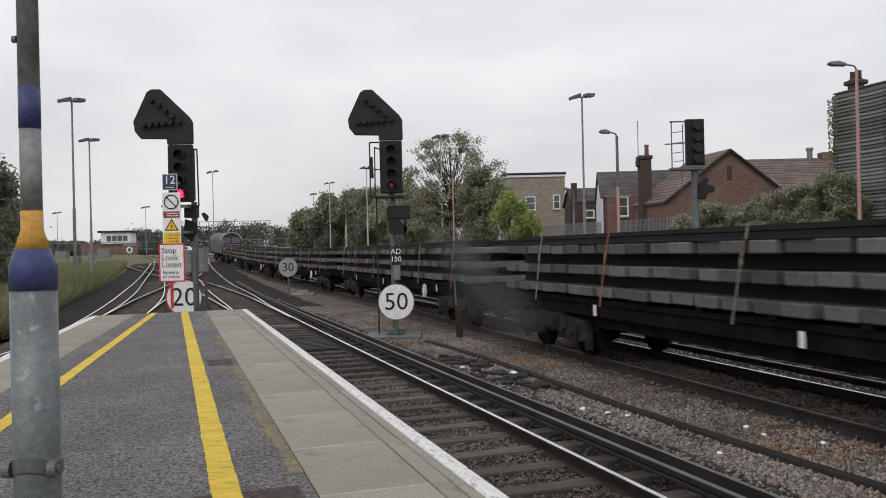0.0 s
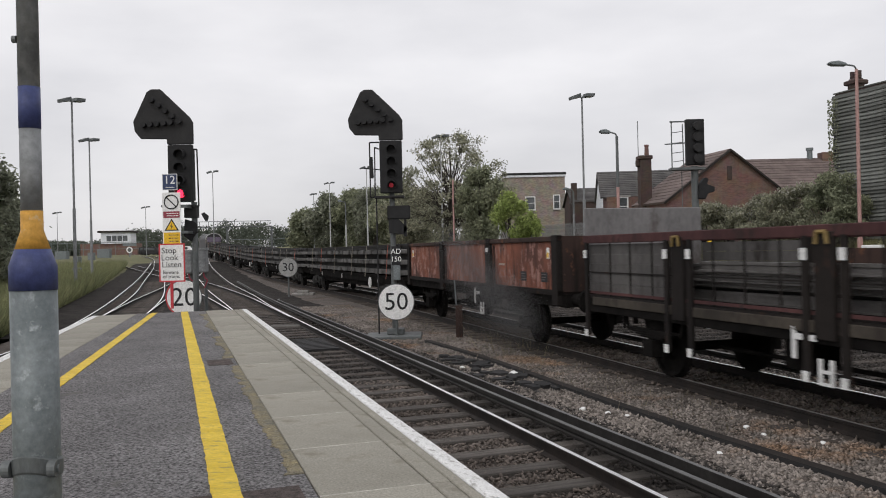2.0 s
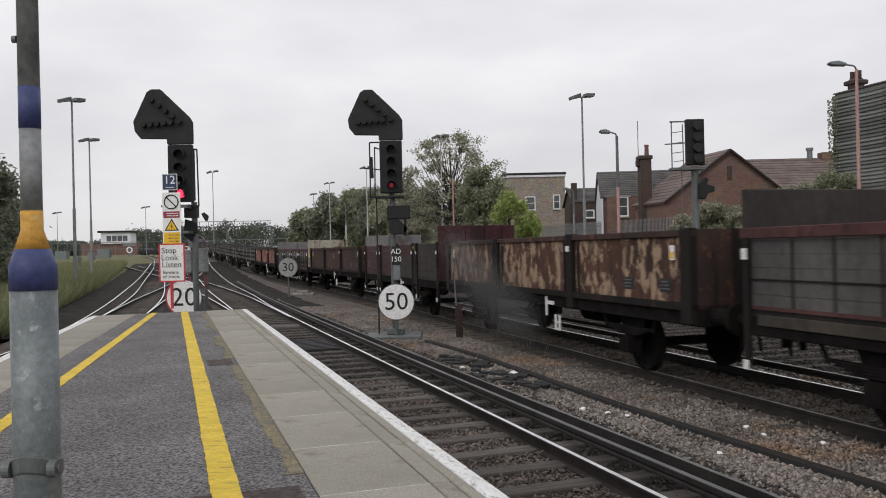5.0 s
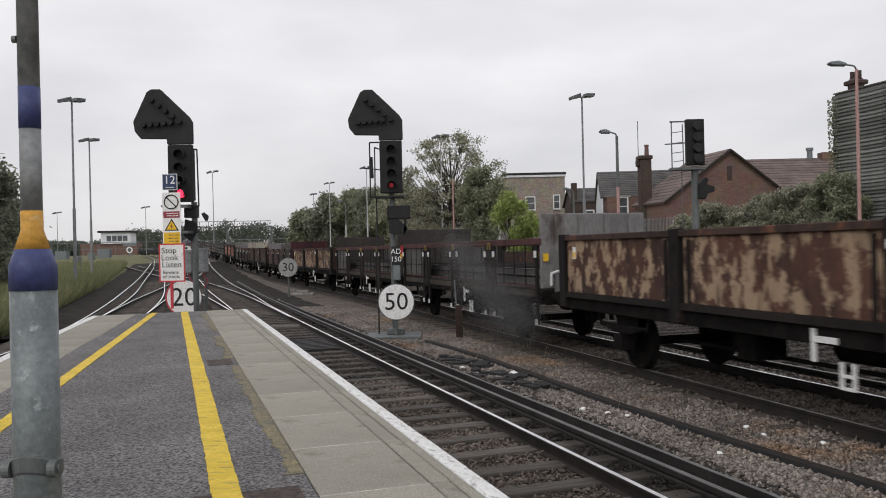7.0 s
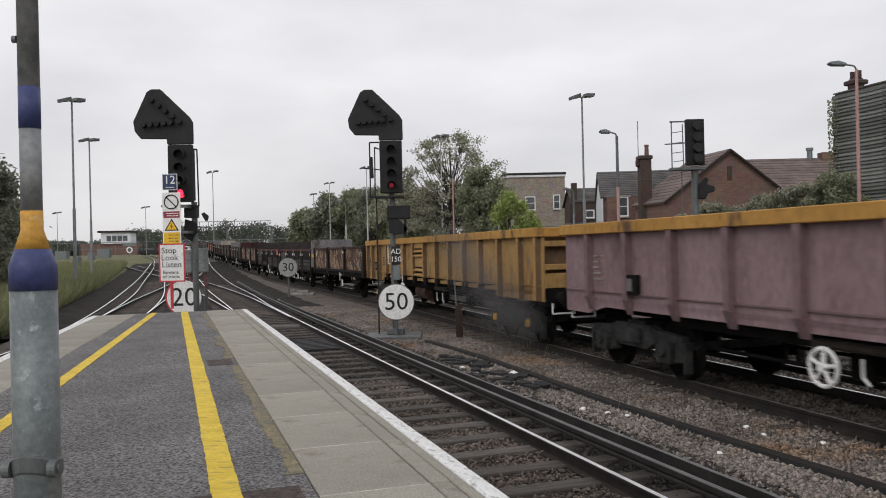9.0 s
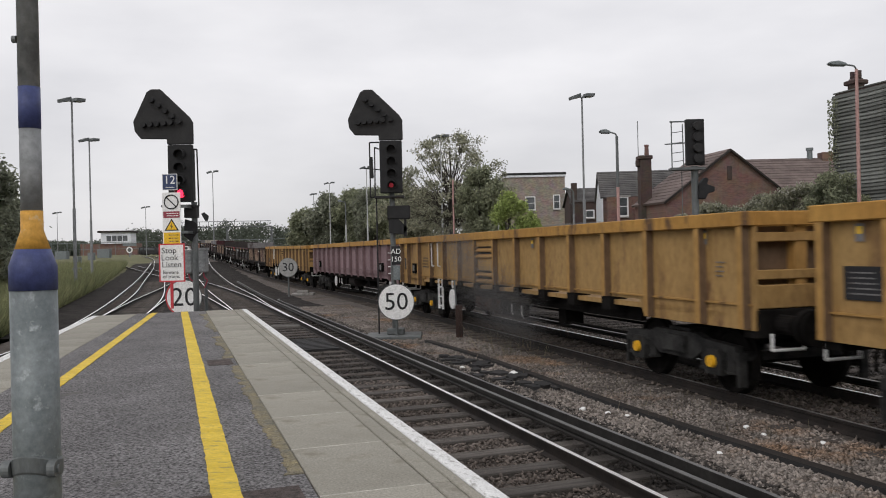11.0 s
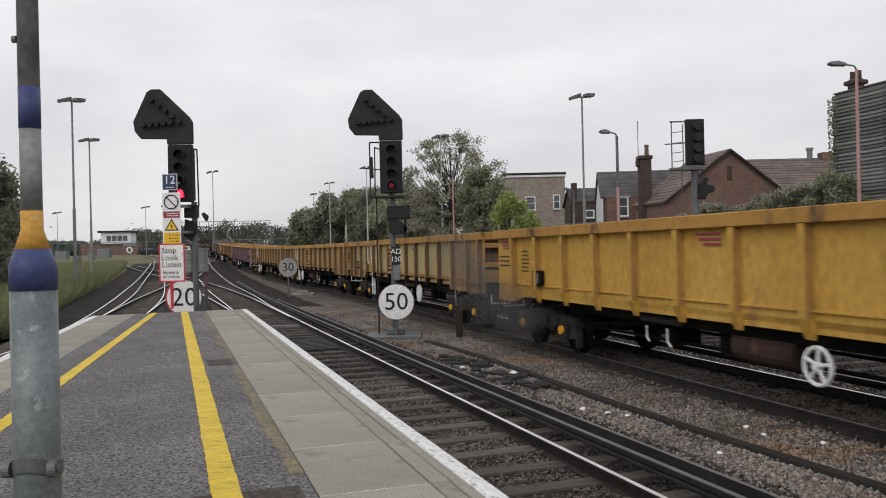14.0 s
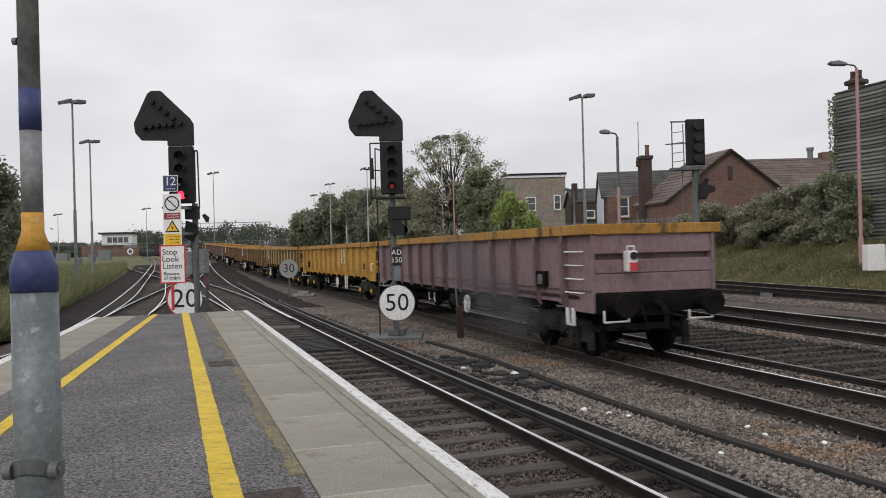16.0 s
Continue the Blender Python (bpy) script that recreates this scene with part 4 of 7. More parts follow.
            part("vent", B((-h + 1.25, -h + 1.6, y, y + 0.02, 1.36, 1.62)), M["black"], root, "dark vent")
            for k in range(4):
                part("slat", B((-h + 1.6, -h + 1.85, y, y + 0.03, 1.37 + 0.065 * k, 1.4 + 0.065 * k)), M["under"], root)
            bm = bmesh.new()
            bent(bm, [(-h + 0.2, y, 1.3), (-h + 0.2, y + 0.08, 1.32), (-h + 0.2, y + 0.08, 1.6), (-h + 0.2, y, 1.62)], 0.022)
            part("handrail", bm, M["white"], root, "white grab rail")
        else:
            bars("lettering", root, h - 1.35, 1.72, 0.42, 0.5, y, 5, M["stained"])
        for x in (h - 2.5, -h + 2.1) if kind == "mauve" else (h - 2.4,):
            part("inspection_frame", B((x - 0.22, x + 0.22, y, y + 0.08, 1.3, 1.62)), M["under"], root)
            part("inspection_plate", B((x - 0.1, x + 0.12, y + 0.08, y + 0.085, 1.36, 1.56)), M["grey_side"], root)
        if kind == "mauve":
            bm = bmesh.new()
            for zz in (1.25, 1.5, 1.75, 2.0):
                bent(bm, [(-h + 0.95, y, zz), (-h + 0.95, y + 0.07, zz), (-h + 0.3, y + 0.07, zz), (-h + 0.3, y, zz)], 0.014)
            part("climbing_rung", bm, M["white"], root, "row of pale climbing rungs")
            bm = bmesh.new()
            for dx in (0.0, 0.24):
                box(bm, -h + 0.75 + dx, -h + 0.85 + dx, hw - 0.02, hw + 0.02, 0.62, 0.95)
            box(bm, -h + 0.75, -h + 1.09, hw - 0.02, hw + 0.02, 0.62, 0.66)
            part("step", bm, M["white"], root, "white footstep")
    return root


def four_wheeler(length, name, label, o=-1.0):
    """Underframe, wheels and buffers of a short wagon. Returns the root and half the body length."""
    root = thing(name, Matrix.Identity(4), label, "goods wagon", "wagons of the train")
    h = (length - 1.05) / 2
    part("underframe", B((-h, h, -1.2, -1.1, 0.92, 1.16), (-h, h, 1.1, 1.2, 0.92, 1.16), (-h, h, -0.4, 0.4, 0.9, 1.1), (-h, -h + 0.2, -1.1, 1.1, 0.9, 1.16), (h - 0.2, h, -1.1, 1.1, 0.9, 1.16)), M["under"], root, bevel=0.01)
    buffers(root, h)
    for s in (-1, 1):
        x = s * (h - 2.1)
        w = new("wheelset", WHEEL)
        w.parent = root
        w.matrix_basis = pose(x, 0, 0.46)
        for y in (1, -1):
            bm = bmesh.new()
            slab(bm, [(x - 0.42, 0.95), (x - 0.16, 0.3), (x + 0.16, 0.3), (x + 0.42, 0.95)], lambda u, v, t: (u, t, v), y * 0.98, y * 1.02)
            box(bm, x - 0.14, x + 0.14, min(y * 0.98, y * 1.2), max(y * 0.98, y * 1.2), 0.34, 0.6)
            for k in range(4):
                ww = 0.75 - 0.14 * k
                box(bm, x - ww, x + ww, min(y * 1.04, y * 1.14), max(y * 1.04, y * 1.14), 0.62 + 0.035 * (3 - k), 0.65 + 0.035 * (3 - k))
            for d in (-0.75, 0.75):
                rod(bm, (x + d, y * 1.09, 0.7), (x + d * 1.15, y * 1.09, 0.95), 0.03)
            part("axle_guard", bm, M["under"], root)
    bm = bmesh.new()
    rod(bm, (-h + 3, 0.5, 0.55), (h - 3, 0.5, 0.55), 0.03)
    rod(bm, (-0.9, -0.3, 0.68), (0.4, -0.3, 0.68), 0.2, 14)
    box(bm, 0.8, 1.2, 0.3, 0.8, 0.5, 0.9)
    part("brake_gear", bm, M["under"], root)
    bm = bmesh.new()
    box(bm, o + 0.2, o + 0.26, 1.2, 1.23, 0.72, 1.1)
    box(bm, o - 0.14, o + 0.2, 1.21, 1.24, 0.95, 1.02)
    part("brake_lever", bm, M["white"], root, "white brake lever")
    bm = bmesh.new()
    for dx in (o - 0.36, o - 0.18):
        box(bm, dx - 0.022, dx + 0.022, 1.19, 1.22, 0.46, 0.76)
    for zz in (0.46, 0.6):
        box(bm, o - 0.34, o - 0.2, 1.2, 1.22, zz, zz + 0.035)
    part("lever_guard", bm, M["white"], root, "white lever guard")
    return root, h


def rust_wagon(length, tone, label):
    root, h = four_wheeler(length, "open_wagon", label, -0.55 if tone == "rust_b" else -1.0)
    z0, z1, hw = 1.16, 2.30, 1.22
    mat = M[tone]
    part("floor", B((-h, h, -hw, hw, z0 - 0.02, z0 + 0.05)), M["rust_post"], root)
    n = 3
    w = 2 * h / n
    for s in (1, -1):
        for k in range(n):
            for q in range(2):
                x0 = -h + k * w + 0.16 + q * (w - 0.32) / 2
                y0, y1 = sorted((s * (hw - 0.05), s * hw))
                p = part("door", B((x0 + 0.01, x0 + (w - 0.32) / 2 - 0.01, y0, y1, z0 + 0.08, z1 - 0.1)), mat, root, bevel=0.006)
        for k in range(n + 1):
            x = min(max(-h + k * w, -h + 0.13), h - 0.13)
            y0, y1 = sorted((s * (hw - 0.06), s * (hw + 0.07)))
            part("post", B((x - 0.13, x + 0.13, y0, y1, 0.95, z1 + 0.02)), M["rust_post"], root, bevel=0.01)
            if 0 < k < n:
                y0, y1 = sorted((s * (hw + 0.07), s * (hw + 0.1)))
                part("latch", B((x - 0.05, x + 0.05, y0, y1, z1 - 0.3, z1 - 0.2)), M["white"] if k == 1 else M["rust_post"], root)
        y0, y1 = sorted((s * (hw - 0.07), s * (hw + 0.05)))
        part("top_rail", B((-h, h, y0, y1, z1 - 0.1, z1)), M["rust_b"], root, bevel=0.01)
        part("bottom_rail", B((-h, h, y0, y1, z0 - 0.02, z0 + 0.08)), M["rust_post"], root)
    for s in (-1, 1):
        a, b = sorted((s * (h - 0.06), s * h))
        part("end_panel", B((a, b, -hw + 0.06, hw - 0.06, z0, z1)), M["rust_b"], root)
        for y in (-0.5, 0.5):
            a, b = sorted((s * h, s * (h + 0.1)))
            part("end_post", B((a, b, y - 0.07, y + 0.07, 0.9, z1)), M["rust_post"], root)
    for x in (h - 0.55, -h + 0.55):
        lp = part("label_plate", B((x - 0.065, x + 0.065, hw, hw + 0.005, 1.86, 2.08)), M["sign_white"], root, "small white label")
        part("label_mark", B((x - 0.045, x + 0.045, hw + 0.005, hw + 0.009, 1.88, 1.98)), M["sign_yellow"], lp, "yellow mark")
    for x in (-h + 0.75, -h + 1.85):
        part("data_panel", B((x - 0.16, x + 0.16, hw, hw + 0.005, 1.38, 1.58)), M["plate_black"], root, "small black data panel")
        bars("lettering", root, x, 1.48, 0.24, 0.16, hw + 0.005, 3, M["grey_side"])
    if tone == "rust_a":
        bars("lettering", root, -h + 3.1, 1.72, 0.5, 0.16, hw, 1, M["stained"])
    for x in (-h + w * k + dx for k in (1, 2) for dx in (-0.3, 0.3)):
        part("hinge_strap", B((x - 0.03, x + 0.03, hw, hw + 0.02, z0 + 0.08, z1 - 0.14)), M["rust_post"], root)
    if tone == "rust_b":
        letters("chalked_number", "70", 0.42, M["stained"], root, pose(-0.25, hw + 0.004, 1.82) @ Matrix.Rotation(math.pi, 4, "Z") @ FACE, 0.001)
    return root


def end_board(root, s, h, hw, z0, z1, mat):
    """Tall ribbed end wall."""
    a, b = sorted((s * (h - 0.07), s * h))
    wall = part("bulkhead", B((a, b, -hw, hw, z0, z1)), mat, root, "tall end bulkhead", bevel=0.015)
    a, b = sorted((s * h, s * (h + 0.06)))
    for y in (-0.85, -0.3, 0.3, 0.85):
        part("rib", B((a, b, y - 0.06, y + 0.06, z0 - 0.2, z1 - 0.04)), mat, wall)


def stake_wagon(length, load):
    root, h = four_wheeler(length, "stake_wagon", "dark open-barred stanchion wagon carrying old rails", 0.3 if load == "grey" else -1.0)
    hw = 1.2
    part("deck", B((-h, h, -hw, hw, 1.16, 1.22)), M["rust_post"], root)
    n = 4
    w = (2 * h - 0.24) / n
    for s in (1, -1):
        def strip(x0, x1, z0, z1, d0, d1):
            y0, y1 = sorted((s * (hw + d0), s * (hw + d1)))
            return B((x0, x1, y0, y1, z0, z1))
        for k in range(n + 1):
            x = -h + 0.12 + w * k
            end = k in (0, n)
            if not end:
                plate = part("post_plate", strip(x - 0.15, x + 0.15, 0.98, 2.2, -0.03, 0.05), M["rust_post"], root, bevel=0.008)
                bm = bmesh.new()
                y = s * (hw + 0.07)
                bent(bm, [(x - 0.09, y, 2.06), (x - 0.07, y, 2.2), (x + 0.07, y, 2.2), (x + 0.09, y, 2.06)], 0.022, 6)
                part("hook", bm, M["hook"], plate, "ochre hook")
            for dx in ((-0.3, 0.3) if not end else ((0.0,) if k else (0.05,))):
                st = part("stanchion", strip(x + dx - 0.05, x + dx + 0.05, 0.5, 2.16, 0.0, 0.05), M["rust_post"], root)
                part("tip", strip(x + dx - 0.045, x + dx + 0.045, 0.48, 0.6, 0.05, 0.075), M["white"], st, "white painted foot")
                part("tip", strip(x + dx - 0.045, x + dx + 0.045, 1.88, 2.02, 0.05, 0.075), M["white"], st, "white painted latch")
        part("top_rail", strip(-h, h, 2.14, 2.28, -0.03, 0.04), M["top_red"], root, bevel=0.01)
        for zz in (1.25, 1.62):
            part("side_bar", strip(-h + 0.1, h - 0.1, zz, zz + (0.045 if zz < 1.3 else 0.018), -0.02, 0.0), M["rust_post"] if zz > 1.3 else M["top_red"], root)
        for k in range(n):
            x0 = -h + 0.12 + w * k
            part("sole_plank", strip(x0 + 0.2, x0 + w - 0.2, 1.05, 1.19, 0.0, 0.03), M["sole"], root, "weathered pale brown plank", bevel=0.008)
            for q in (0.27, 0.5, 0.73):
                part("wire_post", strip(x0 + w * q - 0.012, x0 + w * q + 0.012, 1.22, 2.14, -0.03, -0.01), M["rust_post"], root)
        for q in range(5):
            part("front_plank", strip(h - w + 0.1, h - 0.15, 1.27 + 0.17 * q, 1.435 + 0.17 * q, -0.05, -0.025), M["grey_plank"], root, "grey planked bay")
    for k in (1, 2):
        part("far_panel", B((-h + 0.3 + w * k, -h - 0.05 + w * (k + 1), -hw + 0.0, -hw + 0.02, 1.27, 1.98)), M["rust_b"], root)
    ends = dict(grey=("grey_side", "stained"), pale=("plank", "grey_side"), red=("plank", "plank"))[load]
    for s, tone in zip((1, -1), ends):
        end_board(root, s, h, hw, 1.24, 2.78, M[tone])
    for k in range(18):
        y = -1.02 + 0.23 * (k % 9)
        z = 1.22 + 0.05 * ((k * 5) % 3) + 0.2 * (k // 9)
        bm = bmesh.new()
        box(bm, -h + 0.4, h - 0.6 - 0.3 * (k % 3), y - 0.06, y + 0.06, z, z + 0.02)
        box(bm, -h + 0.4, h - 0.6 - 0.3 * (k % 3), y - 0.012, y + 0.012, z + 0.02, z + 0.11)
        box(bm, -h + 0.4, h - 0.6 - 0.3 * (k % 3), y - 0.035, y + 0.035, z + 0.11, z + 0.15)
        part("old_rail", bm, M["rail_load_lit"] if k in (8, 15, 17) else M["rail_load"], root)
    if load == "grey":
        for y, z, x1 in ((0.98, 1.56, h - 2.6), (1.06, 1.7, h - 3.4), (0.8, 1.66, h - 2.2)):
            bm = bmesh.new()
            slab(bm, [(-0.06, 0), (-0.06, 0.02), (-0.012, 0.03), (-0.012, 0.09), (-0.035, 0.1), (-0.035, 0.14), (0.035, 0.14), (0.035, 0.1), (0.012, 0.09), (0.012, 0.03), (0.06, 0.02), (0.06, 0)],
                 lambda u, v, t: (t, y + u, z + v), -h + 0.2, x1)
            part("old_rail", bm, M["rail_load_lit"], root, "old rail in the paler, lit tone")
    if load == "red":
        part("red_panel", B((-h - 0.02, -h, -1.0, 1.1, 1.9, 2.26), (-h, -h + 0.6, 1.25, 1.26, 1.9, 2.26)), M["sign_red"], root, "bright red end panel")
    part("label_plate", B((-h - 0.07, -h - 0.065, 1.06, 1.18, 1.8, 1.96)), M["sign_yellow"], root, "small yellow label")
    bm = bmesh.new()
    bent(bm, [(-h - 0.05, 1.0, 1.3), (-h - 0.05, 1.0, 1.55), (-h - 0.05, 0.8, 1.6)], 0.03)
    part("handle", bm, M["white"], root, "white end handle")
    return root


def plank_wagon(length):
    root, h = four_wheeler(length, "dropside_wagon", "dull maroon plank-sided dropside wagon")
    hw, z0, z1 = 1.2, 1.16, 2.28
    part("deck", B((-h, h, -hw, hw, z0, z0 + 0.06)), M["plank"], root)
    n = 4
    w = 2 * h / n
    for s in (1, -1):
        y0, y1 = sorted((s * (hw - 0.05), s * hw))
        for k in range(n):
            for q in range(5):
                zz = z0 + 0.07 + q * 0.21
                tone = "maroon" if k > 1 or q > 2 else "plank"
                if k == 0:
                    tone = "plank"
                part("plank", B((-h + k * w + 0.08, -h + (k + 1) * w - 0.08, y0, y1, zz, zz + 0.203)), M[tone], root, bevel=0.006)
        for k in range(n + 1):
            x = min(max(-h + k * w, -h + 0.08), h - 0.08)
            c, d = sorted((s * (hw - 0.03), s * (hw + 0.03)))
            if 0 < k < n:
                pl = part("post_plate", B((x - 0.2, x + 0.2, c, d, 0.98, z1 - 0.04)), M["rust_post"], root, bevel=0.008)
                yy = s * (hw + 0.06)
                bm = bmesh.new()
                bent(bm, [(x - 0.16, yy, z1 - 0.2), (x - 0.05, yy, z1 - 0.08), (x + 0.05, yy, z1 - 0.1), (x + 0.16, yy, z1 - 0.2)], 0.018)
                part("catch", bm, M["hook"], pl, "ochre catch")
            for dx in (-0.27, 0.27) if 0 < k < n else (0.0,):
                a, b = sorted((s * (hw - 0.04), s * (hw + 0.05)))
                st = part("stanchion", B((x + dx - 0.05, x + dx + 0.05, a, b, 0.55, z1 + 0.03)), M["rust_post"], root)
                a, b = sorted((s * (hw + 0.05), s * (hw + 0.07)))
                part("tip", B((x + dx - 0.045, x + dx + 0.045, a, b, 0.55, 0.67)), M["white"], st, "white painted foot")
                part("tip", B((x + dx - 0.04, x + dx + 0.04, a, b, z1 - 0.33, z1 - 0.23)), M["white"], st, "white painted latch")
    end_board(root, 1, h, hw, z0, 2.72, M["grey_side"])
    end_board(root, -1, h, hw, z0, 2.78, M["maroon"])
    bars("lettering", root, h - 0.7, 1.6, 0.4, 0.3, hw, 4, M["grey_side"])
    return root


def panel_wagon(length):
    """Long bogie flat with three stacked lengths of track under loose rails."""
    root = thing("track_panel_wagon", Matrix.Identity(4), "black bogie flat wagon stacked with lengths of old track", "goods wagon", "wagons of the train")
    h = (length - 1.2) / 2
    part("deck", B((-h, h, -1.15, 1.15, 1.05, 1.14)), M["under"], root)
    part("timber", B(*[(-h + 0.6 + 1.5 * i, -h + 0.75 + 1.5 * i, -1.2, 1.2, 1.14, 1.198) for i in range(int((2 * h - 1) / 1.5))]), M["under"], root)
    for y in (-1.1, 1.02):
        part("side_sill", B((-h, h, y, y + 0.08, 0.82, 1.05)), M["under"], root)
    part("centre_sill", B((-h + 3, h - 3, -0.9, 0.9, 0.6, 1.05)), M["under"], root)
    buffers(root, h)
    for s in (-1, 1):
        add_bogie(root, s * (h - 2.3), hubs=False, wb=2.0)
    sl = B((-0.25, 0.25, -1.27, 1.27, 0, 0.17))
    bmesh.ops.bevel(sl, geom=sl.edges[:], offset=0.018, segments=1, affect="EDGES")
    sl_me = mesh_of("sleeper", sl, M["load_sleeper"])
    for layer in range(3):
        z = 1.2 + layer * 0.375
        base = part("track_panel", B((-h + 0.3, h - 0.3, 0.68, 0.82, z + 0.17, z + 0.372), (-h + 0.3, h - 0.3, -0.82, -0.68, z + 0.17, z + 0.372)), M["rail_load"], root, "stacked length of rusty track")
        k = int((2 * h - 0.8) / 0.6)
        for i in range(k + 1):
            ob = new("sleeper", sl_me)
            ob.parent = base
            ob.matrix_basis = pose(-h + 0.45 + i * 0.6 + random.uniform(-0.04, 0.04), random.uniform(-0.07, 0.05), z + random.uniform(-0.008, 0.008), 0, 0, random.uniform(-1.2, 1.2))
    tee = [(-0.07, 0.0), (-0.07, 0.02), (-0.012, 0.03), (-0.012, 0.1), (-0.035, 0.11), (-0.035, 0.15), (0.035, 0.15), (0.035, 0.11), (0.012, 0.1), (0.012, 0.03), (0.07, 0.02), (0.07, 0.0)]
    for y in (-1.1, -0.35, 0.3, 1.02, 1.18):
        bm = bmesh.new()
        slab(bm, tee, lambda u, v, t: (t, y + u, 2.132 + v), -h + 0.3 + 0.2 * abs(y), h - 0.3)
        part("loose_rail", bm, M["rail_load"], root, "loose rail lying on the load")
    for i, x in enumerate((-h + 1.6, -h + 5.0, -h + 7.7, 1.5, h - 5.0, h - 2.2)):
        bm = bmesh.new()
        bent(bm, [(x - 0.2, 1.3, 2.3), (x - 0.02, 1.31, 1.7), (x + 0.14, 1.32, 1.04)], 0.012, 6)
        rod(bm, (x - 0.06, 1.315, 1.82), (x - 0.1, 1.315, 1.96), 0.022, 6)
        part("binding_strap", bm, M["strap"] if i in (0, 4) else M["stained"], root, "leaning ratchet strap over the load")
    bm = bmesh.new()
    ring(bm, (-h + 4.8, 1.2, 0.82), 0.19, 0.026)
    part("handwheel", bm, M["white"], root, "white spoked handwheel")
    for x in (h - 4.4, -h + 3.6, 0.5):
        part("label_plate", B((x, x + 0.1, 1.15, 1.16, 0.84, 1.04)), M["sign_white"], root, "small white plate")
    return root


def locomotive(length=21.3):
    """Six-axle locomotive: dark body, light arched roof, cab with two windows at each end."""
    root = thing("diesel_locomotive", Matrix.Identity(4), "black six-axle diesel locomotive with a pale arched roof edge", "locomotive")
    h = length / 2 - 0.6
    arch = [(1.32 * math.cos(t), 2.9 + 1.0 * math.sin(t)) for t in [math.pi * i / 12 for i in range(13)]]
    bm = bmesh.new()
    slab(bm, [(1.28, 1.2)] + [(u * 0.95, v - 0.06) for u, v in arch] + [(-1.28, 1.2)], lambda u, v, t: (t, u, v), -h + 0.25, h - 0.25)
    part("body", bm, M["loco_side"], root, bevel=0.02)
    for s in (-1, 1):
        bm = bmesh.new()
        hoop = [(u * 1.02, v + 0.03) for u, v in arch]
        inner = [(u * 0.93, v - 0.08) for u, v in arch]
        a, b = sorted((s * (h - 0.7), s * (h - 0.1)))
        for p, q, p2, q2 in zip(hoop[:-1], hoop[1:], inner[:-1], inner[1:]):
            slab(bm, [p, q, q2, p2], lambda u, v, t: (t, u, v), a, b)
        part("roof_edge", bm, M["loco_roof"], root, "pale arched cab roof edge")
        cab = part("cab_end", B((min(s * (h - 0.25), s * h), max(s * (h - 0.25), s * h), -1.28, 1.28, 1.15, 2.25)), M["loco_side"], root, "black cab end", bevel=0.04)
        x0, x1 = sorted((s * (h - 0.25), s * (h - 0.18)))
        for y in (-0.6, 0.6):
            part("windscreen", B((x0, x1, y - 0.48, y + 0.48, 2.5, 3.25)), M["loco_glass"], root, "tinted windscreen")
            part("window_frame", B((x0, x1 + 0.01, y + 0.48, y + 0.54, 2.44, 3.31)), M["stained"], root)
        part("waist_band", B((x0, x1 + 0.02, -1.25, 1.25, 2.28, 2.36)), M["stained"], root, "pale band")
        for y in (-0.95, 0.95):
            part("marker_light", R(((s * h, y, 1.9), (s * (h + 0.04), y, 1.9), 0.09)), M["sign_white"], cab)
        xa, xb = sorted((s * (h - 1.5), s * (h - 0.8)))
        for y in (-1.285, 1.285):
            part("cab_side_window", B((xa, xb, y - 0.02, y + 0.02, 2.3, 2.9)), M["stained"], root, "pale cab side window")
        bg = new("bogie", BOGIE_LONG)
        bg.parent = root
        bg.matrix_basis = pose(s * (h - 4.2), 0, 0)
        for x in (-2, 0, 2):
            w = new("wheelset", WHEEL)
            w.parent = bg
            w.matrix_basis = pose(x, 0, 0.46)
    part("fuel_tank", B((-3, 3, -1.2, 1.2, 0.4, 1.2)), M["under"], root, bevel=0.05)
    buffers(root, h)
    return root


# metres run, every half second
RUN = [0.0, 7.71, 15.38, 22.95, 30.71, 38.56, 46.40, 54.02, 61.69, 69.39, 77.11, 84.85, 92.62, 100.41, 108.23, 115.87, 123.73,
       131.62, 139.67, 147.72, 155.76, 163.81, 171.86, 179.91, 187.96, 195.61, 203.56, 211.44, 219.51, 227.36, 235.40, 243.50, 251.50]


def travelled(t):
    """Metres that the train has run at t seconds."""
    return RUN[round(t * 2)]


# joints between the wagons, as metres along the line at 0 s, from the front of the train
JOINTS = [129.2, 107.7, 86.2, 63.7, 41.2, 18.7, -3.75, -16.66, -29.65, -42.83, -54.6, -67.55, -80.5, -93.23, -106.17, -124.9, -144.1, -163.7, -182.5, -201.1, -219.85, -238.9]
TRAIN = []
first_panel = None
